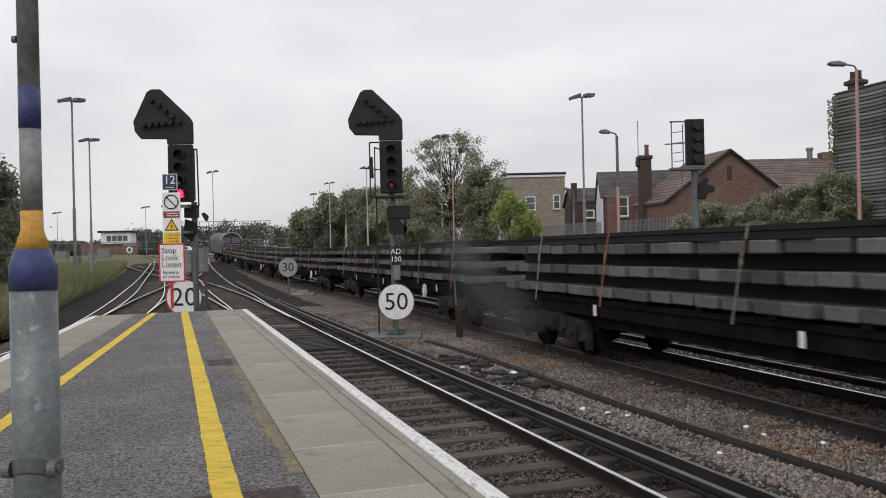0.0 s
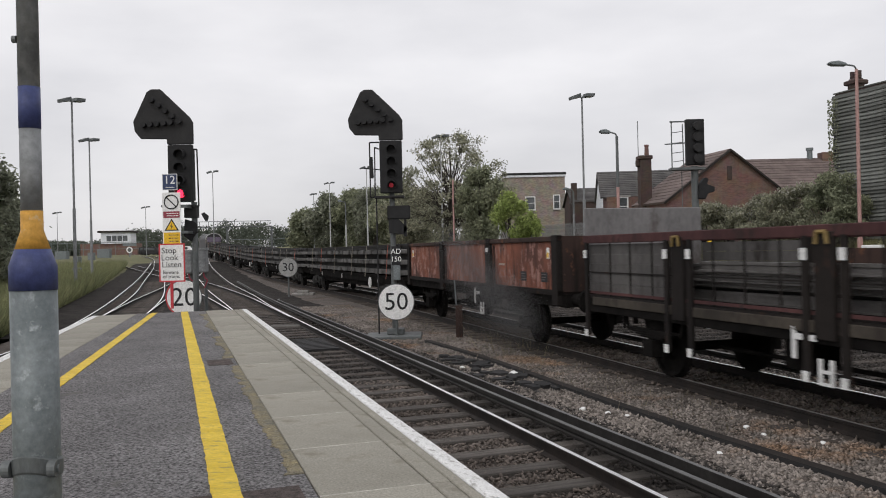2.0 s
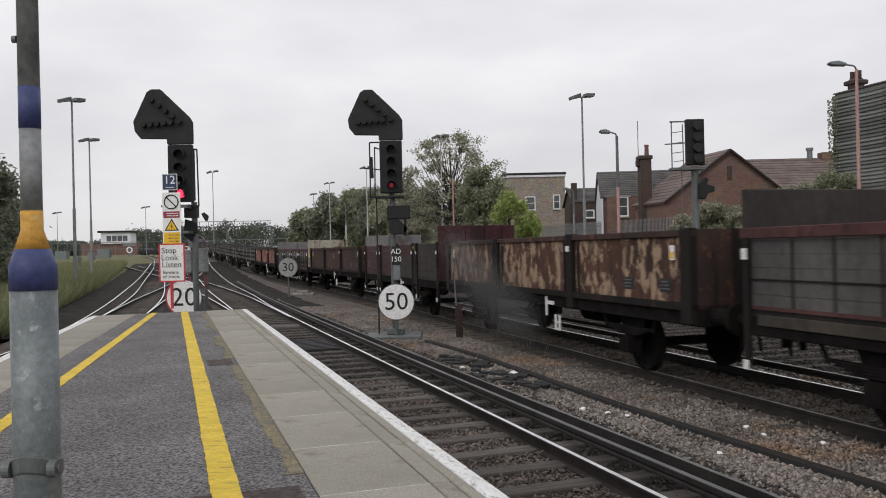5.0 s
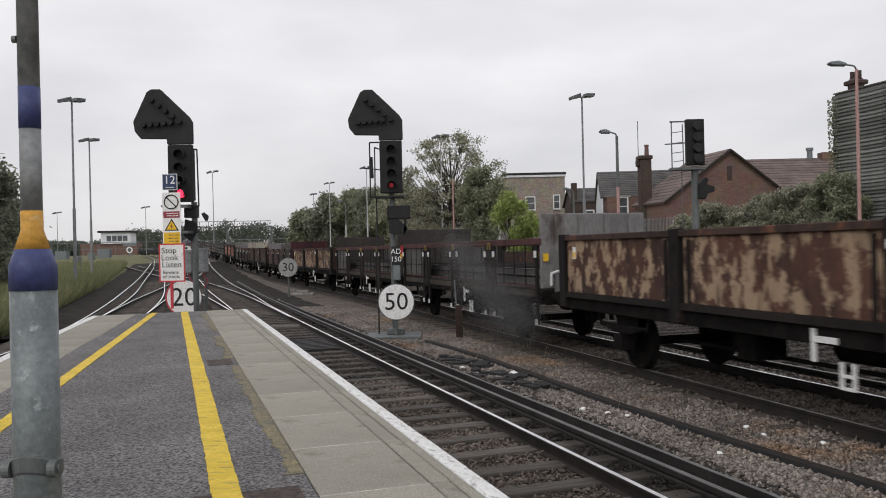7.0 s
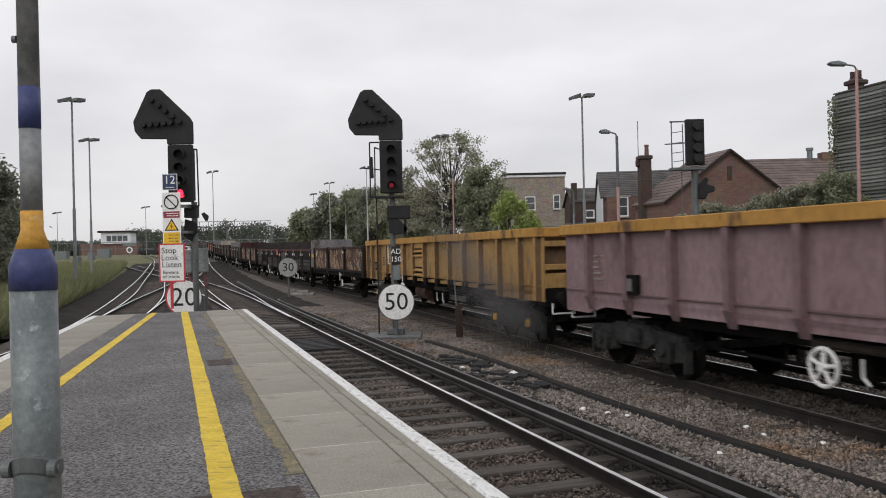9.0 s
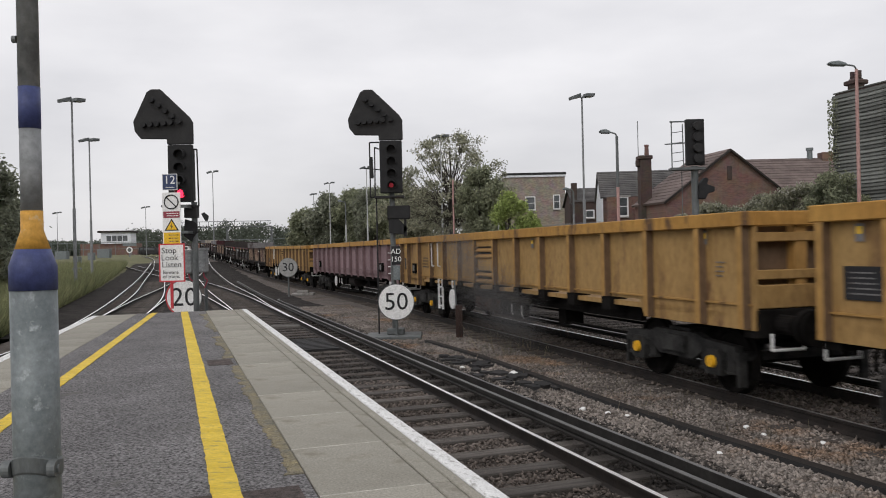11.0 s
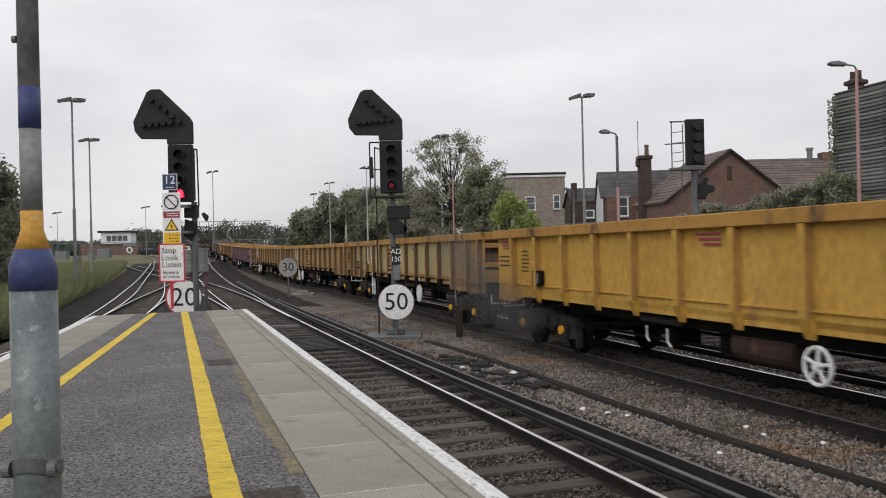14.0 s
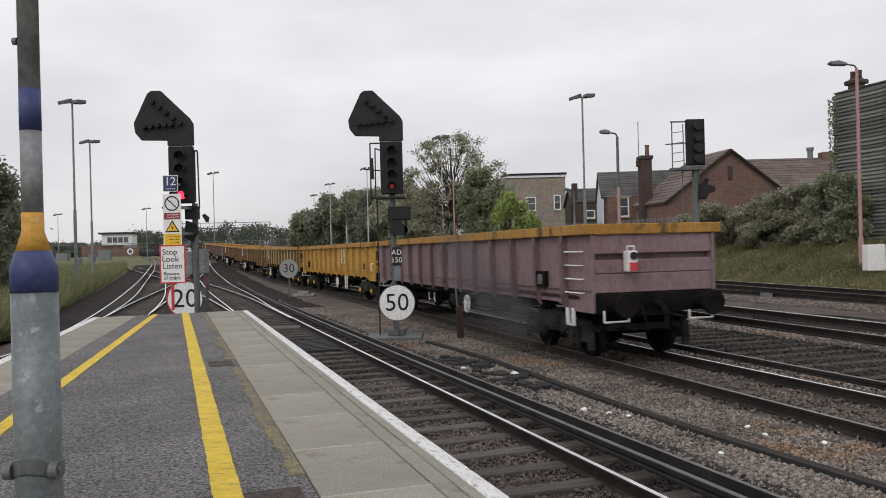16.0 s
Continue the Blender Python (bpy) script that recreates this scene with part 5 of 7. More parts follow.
for i, (a, b) in enumerate(zip(JOINTS[:-1], JOINTS[1:])):
    n = a - b
    if i == 0:
        ob = locomotive(n)
    elif i <= 5:
        ob = panel_wagon(n) if first_panel is None else copy_thing(first_panel, Matrix.Identity(4))
        first_panel = first_panel or ob
    elif i == 6:
        ob = rust_wagon(n, "rust_a", "open four-wheel wagon, sides of flaking orange rust")
    elif i == 7:
        ob = stake_wagon(n, "grey")
    elif i == 8:
        ob = rust_wagon(n, "rust_b", "open four-wheel wagon, dark brown rusty sides")
    elif i == 9:
        ob = plank_wagon(n)
    elif i in (10, 13):
        ob = rust_wagon(n, "rust_c", "open four-wheel wagon, sides of tan and brown rust")
    elif i == 11:
        ob = stake_wagon(n, "red")
    elif i == 12:
        ob = stake_wagon(n, "pale")
    elif i in (14, 16, 17):
        ob = box_wagon(n, "ochre")
    elif i == 18:
        ob = box_wagon(n, "pale")
    elif i == 19:
        ob = box_wagon(n, "bright", -1.38)
    else:
        ob = box_wagon(n, "mauve", 2.4 if i == 15 else -1.8)
    TRAIN.append((ob, (a + b) / 2, n))

# tail lamp on the last wagon
last, _, last_n = TRAIN[-1]
xe = -(last_n - 1.15) / 2
tl_body = part("tail_lamp", B((xe - 0.2, xe - 0.0, 0.45, 0.64, 1.62, 2.0)), M["white"], last, "white tail lamp", bevel=0.02)
part("lamp_handle", R(((xe - 0.1, 0.47, 2.0), (xe - 0.1, 0.47, 2.08), 0.015), ((xe - 0.1, 0.61, 2.0), (xe - 0.1, 0.61, 2.08), 0.015), ((xe - 0.1, 0.47, 2.08), (xe - 0.1, 0.61, 2.08), 0.015)), M["white"], tl_body)
part("lamp_lens", R(((xe - 0.2, 0.54, 1.91), (xe - 0.225, 0.54, 1.91), 0.07), seg=16), M["plate_black"], tl_body, "dark round lens")
part("red_panel", B((xe - 0.206, xe - 0.2, 0.465, 0.625, 1.64, 1.79)), M["sign_red"], tl_body, "red panel")


# ---- signals, signs and posts ----
M["grey_face"] = surface("dirty_sign_face", (0.24, 0.24, 0.23), (0.34, 0.34, 0.33), 4, 0.6, fine=20, bump=0.05)
def ground_z(x, y):
    return bank(x * TL.x + y * TL.y) + rise(x * TA.x + y * TA.y)


def disc(bm, x, y, z, r, t=0.015, seg=32):
    rod(bm, (x, y, z), (x, y - t, z), r, seg)


def junction_signal(x, y, zb, base_z, label, lit, mast=0.0):
    """Four-lens signal with a slanted route indicator on its head; zb: height of the head's lower end."""
    root = thing("railway_signal", pose(x, y, 0), label, "railway signal", "junction signals")
    part("head", B((-0.29, 0.29, 0.0, 0.16, zb, zb + 1.36)), M["black"], root, "black signal head", bevel=0.02)
    bm = bmesh.new()
    slab(bm, [(-0.30, 1.37), (-0.30, 1.5), (-0.92, 1.52), (-1.06, 1.70), (-1.09, 1.93), (-0.76, 2.62), (-0.66, 2.69), (-0.44, 2.69), (0.24, 2.02), (0.32, 1.88), (0.32, 1.37)],
         lambda u, v, t: (u, t, zb + v), 0.0, 0.09)
    board = part("route_indicator", bm, M["black_soft"], root, "black slanted route indicator board", bevel=0.015)
    for k in range(5):
        for px, pz in ((-0.62 + 0.16 * k, 2.42 - 0.13 * k), (-0.82 + 0.16 * k, 1.83 + 0.012 * k)):
            bm = bmesh.new()
            rod(bm, (px, 0.0, zb + pz), (px, -0.13, zb + pz), 0.062, 12)
            part("lamp_hood", bm, M["black"], board)
    for k in range(4):
        z = zb + 0.2 + 0.31 * k
        bm = bmesh.new()
        seg = 14
        a = [bm.verts.new((0.02 + 0.12 * math.cos(t), -0.0, z + 0.12 * math.sin(t))) for t in [math.pi * (-0.15 + 1.3 * i / seg) for i in range(seg + 1)]]
        b = [bm.verts.new((0.02 + 0.12 * math.cos(t), -0.2, z + 0.12 * math.sin(t) - 0.02)) for t in [math.pi * (-0.15 + 1.3 * i / seg) for i in range(seg + 1)]]
        for i in range(seg):
            bm.faces.new((a[i], a[i + 1], b[i + 1], b[i]))
        hood = part("lens_hood", bm, M["black"], root)
        md = hood.modifiers.new("thick", "SOLIDIFY")
        md.thickness = 0.008
        bm = bmesh.new()
        rod(bm, (0.02, 0.0, z), (0.02, -0.02, z), 0.1, 20)
        part("lens", bm, (M["red_light"] if lit else M["black"]) if k == 0 else M["black"], root, "red signal lens" if k == 0 else "")
    if not lit:
        bm = bmesh.new()
        rod(bm, (-0.0, -0.022, zb + 0.2), (-0.0, -0.028, zb + 0.2), 0.06, 16)
        part("lamp", bm, M["faint_light"], root, "small dim red signal light")
    part("back_case", B((-0.24, 0.24, 0.16, 0.4, zb + 0.05, zb + 1.3)), M["black_soft"], root)
    bm = bmesh.new()
    rod(bm, (mast, 0.2, base_z), (mast, 0.2, zb), 0.07, 14)
    part("mast", bm, M["galv_dark"], root, "dark steel mast")
    s = -1 if not lit else 1
    bm = bmesh.new()
    bent(bm, [(s * 0.3, 0.1, zb + 1.33), (s * 0.55, 0.1, zb + 1.33), (s * 0.55, 0.1, zb - 0.1), (s * 0.3, 0.1, zb - 0.1)] if not lit else [(0.3, 0.1, zb + 1.25), (0.38, 0.1, zb + 1.25), (0.4, 0.1, zb - 0.1), (0.1, 0.1, zb - 0.1)], 0.02)
    if not lit:
        bent(bm, [(-0.3, 0.1, zb + 1.15), (-0.42, 0.1, zb + 1.2), (-0.43, 0.1, zb - 0.05)], 0.018)
        bent(bm, [(-0.3, 0.1, zb + 0.62), (-0.72, 0.1, zb + 0.66)], 0.015)
        rod(bm, (-0.52, 0.1, zb + 0.95), (-0.5, 0.1, zb + 0.4), 0.045)
    part("guard_rail", bm, M["black_soft"], root, "bent tubular guard rail")
    part("foot_platform", B((-0.45, 0.32, -0.05, 0.4, zb - 0.12, zb - 0.07)), M["black_soft"], root)
    return root


sig1 = junction_signal(-6.20, 19.45, 3.36, -0.2, "black colour-light signal at the platform end showing red", True, 0.26)
part("lower_case", B((0.06, 0.36, 0.05, 0.25, 2.98, 3.28)), M["black_soft"], sig1)
bm = bmesh.new()
disc(bm, 0.2, 0.1, 2.75, 0.16)
slab(bm, [(0.02, 2.55), (0.06, 2.95), (0.3, 2.86), (0.34, 2.64), (0.2, 2.42)], lambda u, v, t: (u, t, v), 0.1, 0.25)
part("ground_disc", bm, M["black"], sig1)
sig2 = junction_signal(-1.30, 21.2, 3.58, -0.2, "black colour-light signal between the lines with a speed disc", False)
part("lower_case", B((-0.12, 0.47, -0.02, 0.25, 2.9, 3.25)), M["black"], sig2, "black lamp case", bevel=0.02)
bm = bmesh.new()
slab(bm, [(-0.08, 2.55), (-0.1, 2.9), (0.12, 2.95), (0.4, 2.66), (0.3, 2.5)], lambda u, v, t: (u, t, v), 0.0, 0.2)
part("ground_disc", bm, M["black"], sig2)
part("bracket", B((0.3, 0.37, 0.0, 0.08, 2.45, 2.95)), M["black"], sig2)
part("number_plate", B((-0.04, 0.19, 0.08, 0.1, 1.72, 2.2)), M["plate_black"], sig2, "black plate with white characters")
letters("characters", "AD", 0.19, M["sign_white"], sig2, Matrix.Translation((0.075, 0.076, 2.06)) @ FACE)
letters("characters", "150", 0.19, M["sign_white"], sig2, Matrix.Translation((0.075, 0.076, 1.86)) @ FACE)
part("lamp_box", B((0.0, 0.18, 0.02, 0.14, 1.32, 1.7)), M["galv"], sig2, "pale grey box", bevel=0.015)
part("plinth", B((-0.75, 0.7, -0.45, 0.75, -0.25, -0.09), (-0.2, 0.25, 0.0, 0.4, -0.09, 0.06)), M["galv_dark"], sig2, "grey base plate", bevel=0.02)
bm = bmesh.new()
rod(bm, (-0.42, 0.3, -0.2), (-0.4, 0.1, 3.5), 0.02)
part("conduit", bm, M["black_soft"], sig2)


def speed_disc(x, y, z, r, text, size, base_z, label, face="sign_white"):
    root = thing("speed_sign", pose(x, y, 0), label, "speed sign", "speed signs")
    bm = bmesh.new()
    disc(bm, 0, 0, z, r, 0.012, 40)
    part("disc", bm, M[face], root, "round sign face")
    bm = bmesh.new()
    pts = [(r * math.cos(2 * math.pi * i / 40), -0.004, z + r * math.sin(2 * math.pi * i / 40)) for i in range(41)]
    bent(bm, pts, 0.012, 6)
    part("rim", bm, M["galv_dark"], root)
    letters("numerals", text, size, M["plate_black"], root, Matrix.Translation((0, -0.016, z - 0.01)) @ FACE, 0.002)
    bm = bmesh.new()
    rod(bm, (0, 0.05, base_z), (0, 0.05, z + 0.1), 0.04, 10)
    part("post", bm, M["galv_dark"], root)
    return root


speed_disc(-1.225, 20.95, 0.775, 0.455, "50", 0.63, -0.2, "round white speed sign reading 50 on a short post")
speed_disc(-7.96, 42.0, 1.34, 0.48, "30", 0.62, -0.2, "round dirty grey speed sign reading 30 beside the line", "grey_face")
s20 = speed_disc(-6.53, 20.6, 1.03, 0.44, "20", 0.66, -0.2, "round white speed sign reading 20 behind the platform end")
bm = bmesh.new()
bent(bm, [(0.455 * math.cos(t), -0.01, 1.03 + 0.455 * math.sin(t)) for t in [math.pi * (0.55 + 0.95 * i / 20) for i in range(21)]], 0.018, 6)
part("red_edge", bm, M["sign_red"], s20, "red edge")
blk = thing("concrete_block", pose(-7.5, 43.6, -0.19), "pale concrete block in the ballast", "concrete block")
part("block", B((-0.55, 0.6, -0.4, 0.4, 0, 0.13), (-0.3, 0.3, -0.2, 0.2, 0.13, 0.26)), M["concrete"], blk, bevel=0.02)

# platform end warning boards
wb = thing("warning_board", pose(-6.075, 18.35, 0), "white red-bordered board warning people to look and listen", "warning sign")
part("board", B((-0.275, 0.275, 0.0, 0.02, 1.52, 2.35)), M["sign_white"], wb)
part("border", B((-0.29, 0.29, -0.004, 0.016, 2.33, 2.36), (-0.29, 0.29, -0.004, 0.016, 1.5, 1.53), (-0.29, -0.26, -0.004, 0.016, 1.53, 2.33), (0.26, 0.29, -0.004, 0.016, 1.53, 2.33)), M["sign_red"], wb, "red border")
for text, z, s, dx in (("Stop", 2.2, 0.185, -0.06), ("Look", 2.04, 0.185, -0.05), ("Listen", 1.885, 0.185, -0.005), ("Beware", 1.715, 0.115, -0.03), ("of trains", 1.62, 0.115, -0.02)):
    letters("wording", text, s, M["plate_black"], wb, Matrix.Translation((dx, -0.004, z)) @ FACE, 0.002)
part("post", B((-0.06, 0.0, 0.02, 0.07, 0.9, 1.55)), M["sign_red"], wb, "red post", bevel=0.008)
tw = thing("hazard_sign", pose(-6.31, 19.1, 0), "tall white panel with prohibition ring and electric hazard triangle", "warning sign")
part("panel", B((-0.21, 0.21, 0.0, 0.02, 2.33, 3.56)), M["sign_white"], tw)
bm = bmesh.new()
bent(bm, [(0.16 * math.cos(2 * math.pi * i / 32), -0.004, 3.34 + 0.16 * math.sin(2 * math.pi * i / 32)) for i in range(33)], 0.014, 6)
bent(bm, [(-0.11, -0.004, 3.45), (0.11, -0.004, 3.23)], 0.014, 6)
part("prohibition_ring", bm, M["plate_black"], tw, "black ring with slanted bar")
part("maroon_band", B((-0.19, 0.19, -0.004, 0.0, 2.97, 3.12)), M["sign_maroon"], tw, "maroon text band")
bars("lettering", tw, 0, 3.045, 0.32, 0.11, -0.008, 2, M["sign_white"])
bm = bmesh.new()
slab(bm, [(-0.17, 2.67), (0.17, 2.67), (0.0, 2.95)], lambda u, v, t: (u, t, v), 0.0, -0.006)
part("triangle_edge", bm, M["plate_black"], tw)
bm = bmesh.new()
slab(bm, [(-0.125, 2.695), (0.125, 2.695), (0.0, 2.9)], lambda u, v, t: (u, t, v), -0.006, -0.01)
part("triangle", bm, M["sign_yellow"], tw, "yellow hazard triangle")
bm = bmesh.new()
slab(bm, [(-0.01, 2.71), (0.03, 2.78), (-0.005, 2.785), (0.015, 2.85), (-0.035, 2.77), (0.0, 2.765)], lambda u, v, t: (u, t, v), -0.01, -0.014)
part("bolt", bm, M["plate_black"], tw)
part("yellow_band", B((-0.19, 0.19, -0.004, 0.0, 2.36, 2.63)), M["sign_yellow"], tw, "yellow text band")
bars("lettering", tw, 0, 2.495, 0.3, 0.22, -0.008, 3, M["rust_c"])
part("bracket", B((-0.1, 0.36, 0.02, 0.08, 3.2, 3.26), (-0.1, 0.36, 0.02, 0.08, 2.6, 2.66), (0.3, 0.36, 0.08, 0.55, 3.2, 3.26), (0.3, 0.36, 0.08, 0.55, 2.6, 2.66)), M["galv_dark"], tw)
n12 = thing("coach_stop_sign", pose(-6.31, 19.1, 0), "navy panel with white figure twelve", "sign")
part("panel", B((-0.18, 0.14, -0.02, 0.0, 3.63, 3.98)), M["sign_navy"], n12)
part("edge", B((-0.195, 0.155, -0.016, -0.004, 3.615, 3.995)), M["sign_white"], n12)
letters("numerals", "12", 0.27, M["sign_white"], n12, Matrix.Translation((-0.02, -0.022, 3.845)) @ FACE, 0.002)
bars("lettering", n12, -0.02, 3.68, 0.22, 0.05, -0.026, 1, M["sign_white"])
part("bracket", B((-0.1, 0.2, 0.0, 0.04, 3.75, 3.8), (0.0, 0.05, 0.04, 0.36, 3.75, 3.8)), M["galv_dark"], n12)


def relay_case(x, y, w, z0, z1):
    root = thing("relay_case", pose(x, y, 0), "grey metal relay case on a post with a hanging cable", "equipment case", "relay cases")
    part("case", B((-w / 2, w / 2, -0.12, 0.14, z0, z1)), M["lamp_grey"], root, bevel=0.03)
    part("lid", B((-w / 2 - 0.012, w / 2 + 0.012, -0.14, 0.15, z1 - 0.06, z1)), M["lamp_grey"], root)
    bm = bmesh.new()
    rod(bm, (0, 0.2, -0.2), (0, 0.2, z1), 0.045)
    part("post", bm, M["galv_dark"], root)
    bm = bmesh.new()
    bent(bm, [(0, 0, z0), (0.02, 0, z0 - 0.12), (0.1, 0, z0 - 0.2), (0.0, 0.05, z0 - 0.4)], 0.02)
    part("cable", bm, M["sign_maroon"], root, "dark red cable")


relay_case(-6.53, 21.0, 0.24, 1.62, 2.22)
relay_case(-6.15, 21.0, 0.2, 1.64, 2.27)


def third_signal():
    x, y = 8.72, 28.0
    zg = -0.2
    root = thing("railway_signal", pose(x, y, 0), "black four-lens signal with ladder cage on a grey mast", "railway signal")
    part("head", B((-0.32, 0.3, 0, 0.2, 4.78, 6.35)), M["black"], root, bevel=0.02)
    for k in range(4):
        bm = bmesh.new()
        rod(bm, (0.03, 0.0, 5.0 + 0.37 * k), (0.03, -0.22, 4.98 + 0.37 * k), 0.15, 16)
        part("lens_hood", bm, M["black_soft"], root)
    bm = bmesh.new()
    rod(bm, (0.0, 0.2, zg), (0.0, 0.2, 4.75), 0.12, 16)
    part("mast", bm, M["galv_dark"], root, "grey steel mast")
    bm = bmesh.new()
    bent(bm, [(-0.32, 0.1, 6.28), (-0.85, 0.1, 6.28)], 0.025)
    bent(bm, [(-0.8, 0.1, 6.28), (-0.8, 0.1, 4.62)], 0.02)
    bent(bm, [(-0.42, 0.1, 6.2), (-0.4, 0.1, 4.62)], 0.018)
    bent(bm, [(-0.32, 0.1, 5.55), (-0.6, -0.2, 5.5), (-1.05, 0.0, 5.5), (-0.8, 0.3, 5.55), (-0.4, 0.2, 5.58)], 0.02)
    for z in (5.9, 5.2, 4.9):
        bent(bm, [(-0.8, 0.1, z), (-0.4, 0.1, z + 0.05)], 0.012)
    part("ladder_cage", bm, M["galv_dark"], root, "grey ladder cage")
    part("foot_platform", B((-0.85, 0.3, -0.05, 0.4, 4.62, 4.7)), M["galv_dark"], root)
    bm = bmesh.new()
    rod(bm, (-0.4, 0.35, zg), (-0.4, 0.35, 4.62), 0.015)
    part("ladder_rail", bm, M["galv_dark"], root)
    bm = bmesh.new()
    slab(bm, [(0.06, 3.62), (0.08, 4.1), (0.3, 4.35), (0.42, 4.3), (0.36, 4.12), (0.62, 4.02), (0.62, 3.86), (0.4, 3.8), (0.3, 3.6)], lambda u, v, t: (u, t, v), 0.0, 0.3)
    part("side_lamp", bm, M["black"], root, "black hooded side lamp", bevel=0.02)
    part("yellow_plate", B((0.35, 0.5, 0.1, 0.12, 2.1, 2.4)), M["sign_yellow"], root, "small yellow plate")


third_signal()


# the near lamp column on the platform
def lamp_column():
    root = thing("platform_lamp_column", pose(-1.427, 2.85, 0), "galvanised lamp column with navy and amber bands on the platform", "lamp post")
    for name, mat, prof, lab in (
            ("base", M["galv"], [(0.0765, PH), (0.0765, 1.99)], "mottled galvanised base"),
            ("blue_sleeve", M["blue"], [(0.0785, 1.99), (0.0775, 2.0725), (0.0575, 2.132)], "navy painted sleeve"),
            ("amber_sleeve", M["amber"], [(0.0575, 2.132), (0.0375, 2.195), (0.0363, 2.2), (0.0363, 2.265)], "amber painted sleeve"),
            ("shaft", M["lamp_grey"], [(0.0352, 2.265), (0.0352, 2.55)], ""),
            ("blue_band", M["blue"], [(0.036, 2.55), (0.036, 2.695)], "navy painted band"),
            ("upper_shaft", M["lamp_grey"], [(0.0352, 2.695), (0.0345, 5.6)], "")):
        bm = bmesh.new()
        lathe(bm, prof, 32)
        part(name, bm, mat, root, lab, smooth=False)
    bm = bmesh.new()
    lathe(bm, [(0.077, 1.352), (0.082, 1.357), (0.083, 1.407), (0.077, 1.414)], 32)
    for v in bm.verts:
        v.co.z += 0.034 * max(0.0, -v.co.y / 0.09) ** 2 - 0.008
    for s in (-1, 1):
        rod(bm, (s * 0.064, -0.045, 1.38), (s * 0.092, -0.045, 1.38), 0.03, 16)
        rod(bm, (s * 0.092, -0.045, 1.38), (s * 0.1, -0.045, 1.38), 0.016, 6)
    part("clamp", bm, M["galv_dark"], root, "steel clamp band with bolts")
    bm = bmesh.new()
    rod(bm, (-0.034, -0.01, 2.86), (-0.048, -0.01, 2.86), 0.013, 10)
    part("bolt", bm, M["galv_dark"], root)
    part("lantern", B((-0.1, 0.1, -0.35, 0.3, 5.6, 5.72)), M["lamp_grey"], root, bevel=0.03)
    for p in root.children:
        for f in p.data.polygons:
            f.use_smooth = len(f.vertices) == 4 and p.name.split(".")[0] not in ("clamp", "lantern", "bolt")


lamp_column()


def floodlight(x, y, top, label="tall grey floodlight mast with two lamp heads", heads=2, r=0.11, turn=0.0, mat="lamp_grey"):
    z = ground_z(x, y)
    root = thing("floodlight_mast", pose(x, y, z, 0, 0, turn), label, "lamp post", "floodlight masts")
    hgt = top - z
    bm = bmesh.new()
    rod(bm, (0, 0, 0), (0, 0, hgt * 0.45), r, 10, r * 0.85)
    rod(bm, (0, 0, hgt * 0.45), (0, 0, hgt), r * 0.62, 10, r * 0.5)
    part("mast", bm, M[mat], root)
    bm = bmesh.new()
    rod(bm, (-0.3, 0, hgt), (0.3, 0, hgt), 0.04)
    part("crossarm", bm, M["galv_dark"], root)
    for s in (-1, 1)[:heads]:
        bm = bmesh.new()
        slab(bm, [(s * 0.12, 0.02), (s * 0.2, 0.24), (s * 0.85, 0.12 + (0.15 if s > 0 else -0.12)), (s * 0.8, -0.05 + (0.1 if s > 0 else -0.15))], lambda u, v, t: (u, t, hgt + v), -0.25, 0.25)
        head = part("lamp_head", bm, M["galv_dark"], root, bevel=0.02)
        part("lamp_glass", B((min(s * 0.3, s * 0.7), max(s * 0.3, s * 0.7), -0.2, 0.2, hgt - 0.07 if s < 0 else hgt + 0.03, hgt - 0.02 if s < 0 else hgt + 0.07)), M["sign_white"], head)
    return root


for x, y, top in ((-22.45, 50, 11.62), (-28.3, 66, 11.45), (9.2, 53, 11.7), (0.0, 78, 12.75), (-17.8, 130, 12.9), (-9.5, 104, 12.6), (-23.5, 150, 12.6)):
    floodlight(x, y, top, turn=62.0 if x < -20 else 18.0, mat="mast_lit" if y > 75 else "lamp_grey")


def street_lamp(x, y, top, arm, mat, label):
    z = ground_z(x, y)
    root = thing("street_lamp", pose(x, y, z), label, "lamp post", "street lamps")
    h = top - z
    cut = 0.66 * h
    bm = bmesh.new()
    rod(bm, (0, 0, 0), (0, 0, 1.3), 0.12, 12, 0.12)
    rod(bm, (0, 0, 1.3), (0, 0, cut), 0.085, 12, 0.08)
    part("post", bm, mat, root)
    bm = bmesh.new()
    rod(bm, (0, 0, cut), (0, 0, h - 0.15), 0.08, 12, 0.07)
    part("upper_post", bm, mat if h > 9 else M["galv_dark"], root)
    bm = bmesh.new()
    bent(bm, [(0, 0, h - 0.15), (arm * 0.1, 0, h), (arm * 0.5, 0, h + 0.08)], 0.04, 8)
    part("arm", bm, M["galv_dark"], root)
    bm = bmesh.new()
    a = arm * 0.45
    slab(bm, [(a, 0.0), (a, 0.12), (a + arm * 0.35, 0.24), (a + arm * 0.75, 0.2), (a + arm * 0.8, 0.1), (a + arm * 0.6, 0.02)], lambda u, v, t: (u, t, h + v), -0.16, 0.16)
    part("lantern", bm, M["galv"], root, "flat grey lantern", bevel=0.04)
    return root


street_lamp(19.1, 37.5, 10.05, -1.05, M["post_pink"], "faded red street lamp on the grass bank")
street_lamp(9.25, 43, 7.95, -0.75, M["post_pink"], "faded red street lamp with a grey lantern")
street_lamp(-10.6, 90, 7.5, -0.7, M["mast_lit"], "grey street lamp with a flat lantern")
street_lamp(10.6, 66, 6.6, -0.7, M["lamp_grey"], "grey street lamp beside the houses")
bm = bmesh.new()
rod(bm, (0, 0, 0), (0, 0, 8.3), 0.09, 10, 0.07)
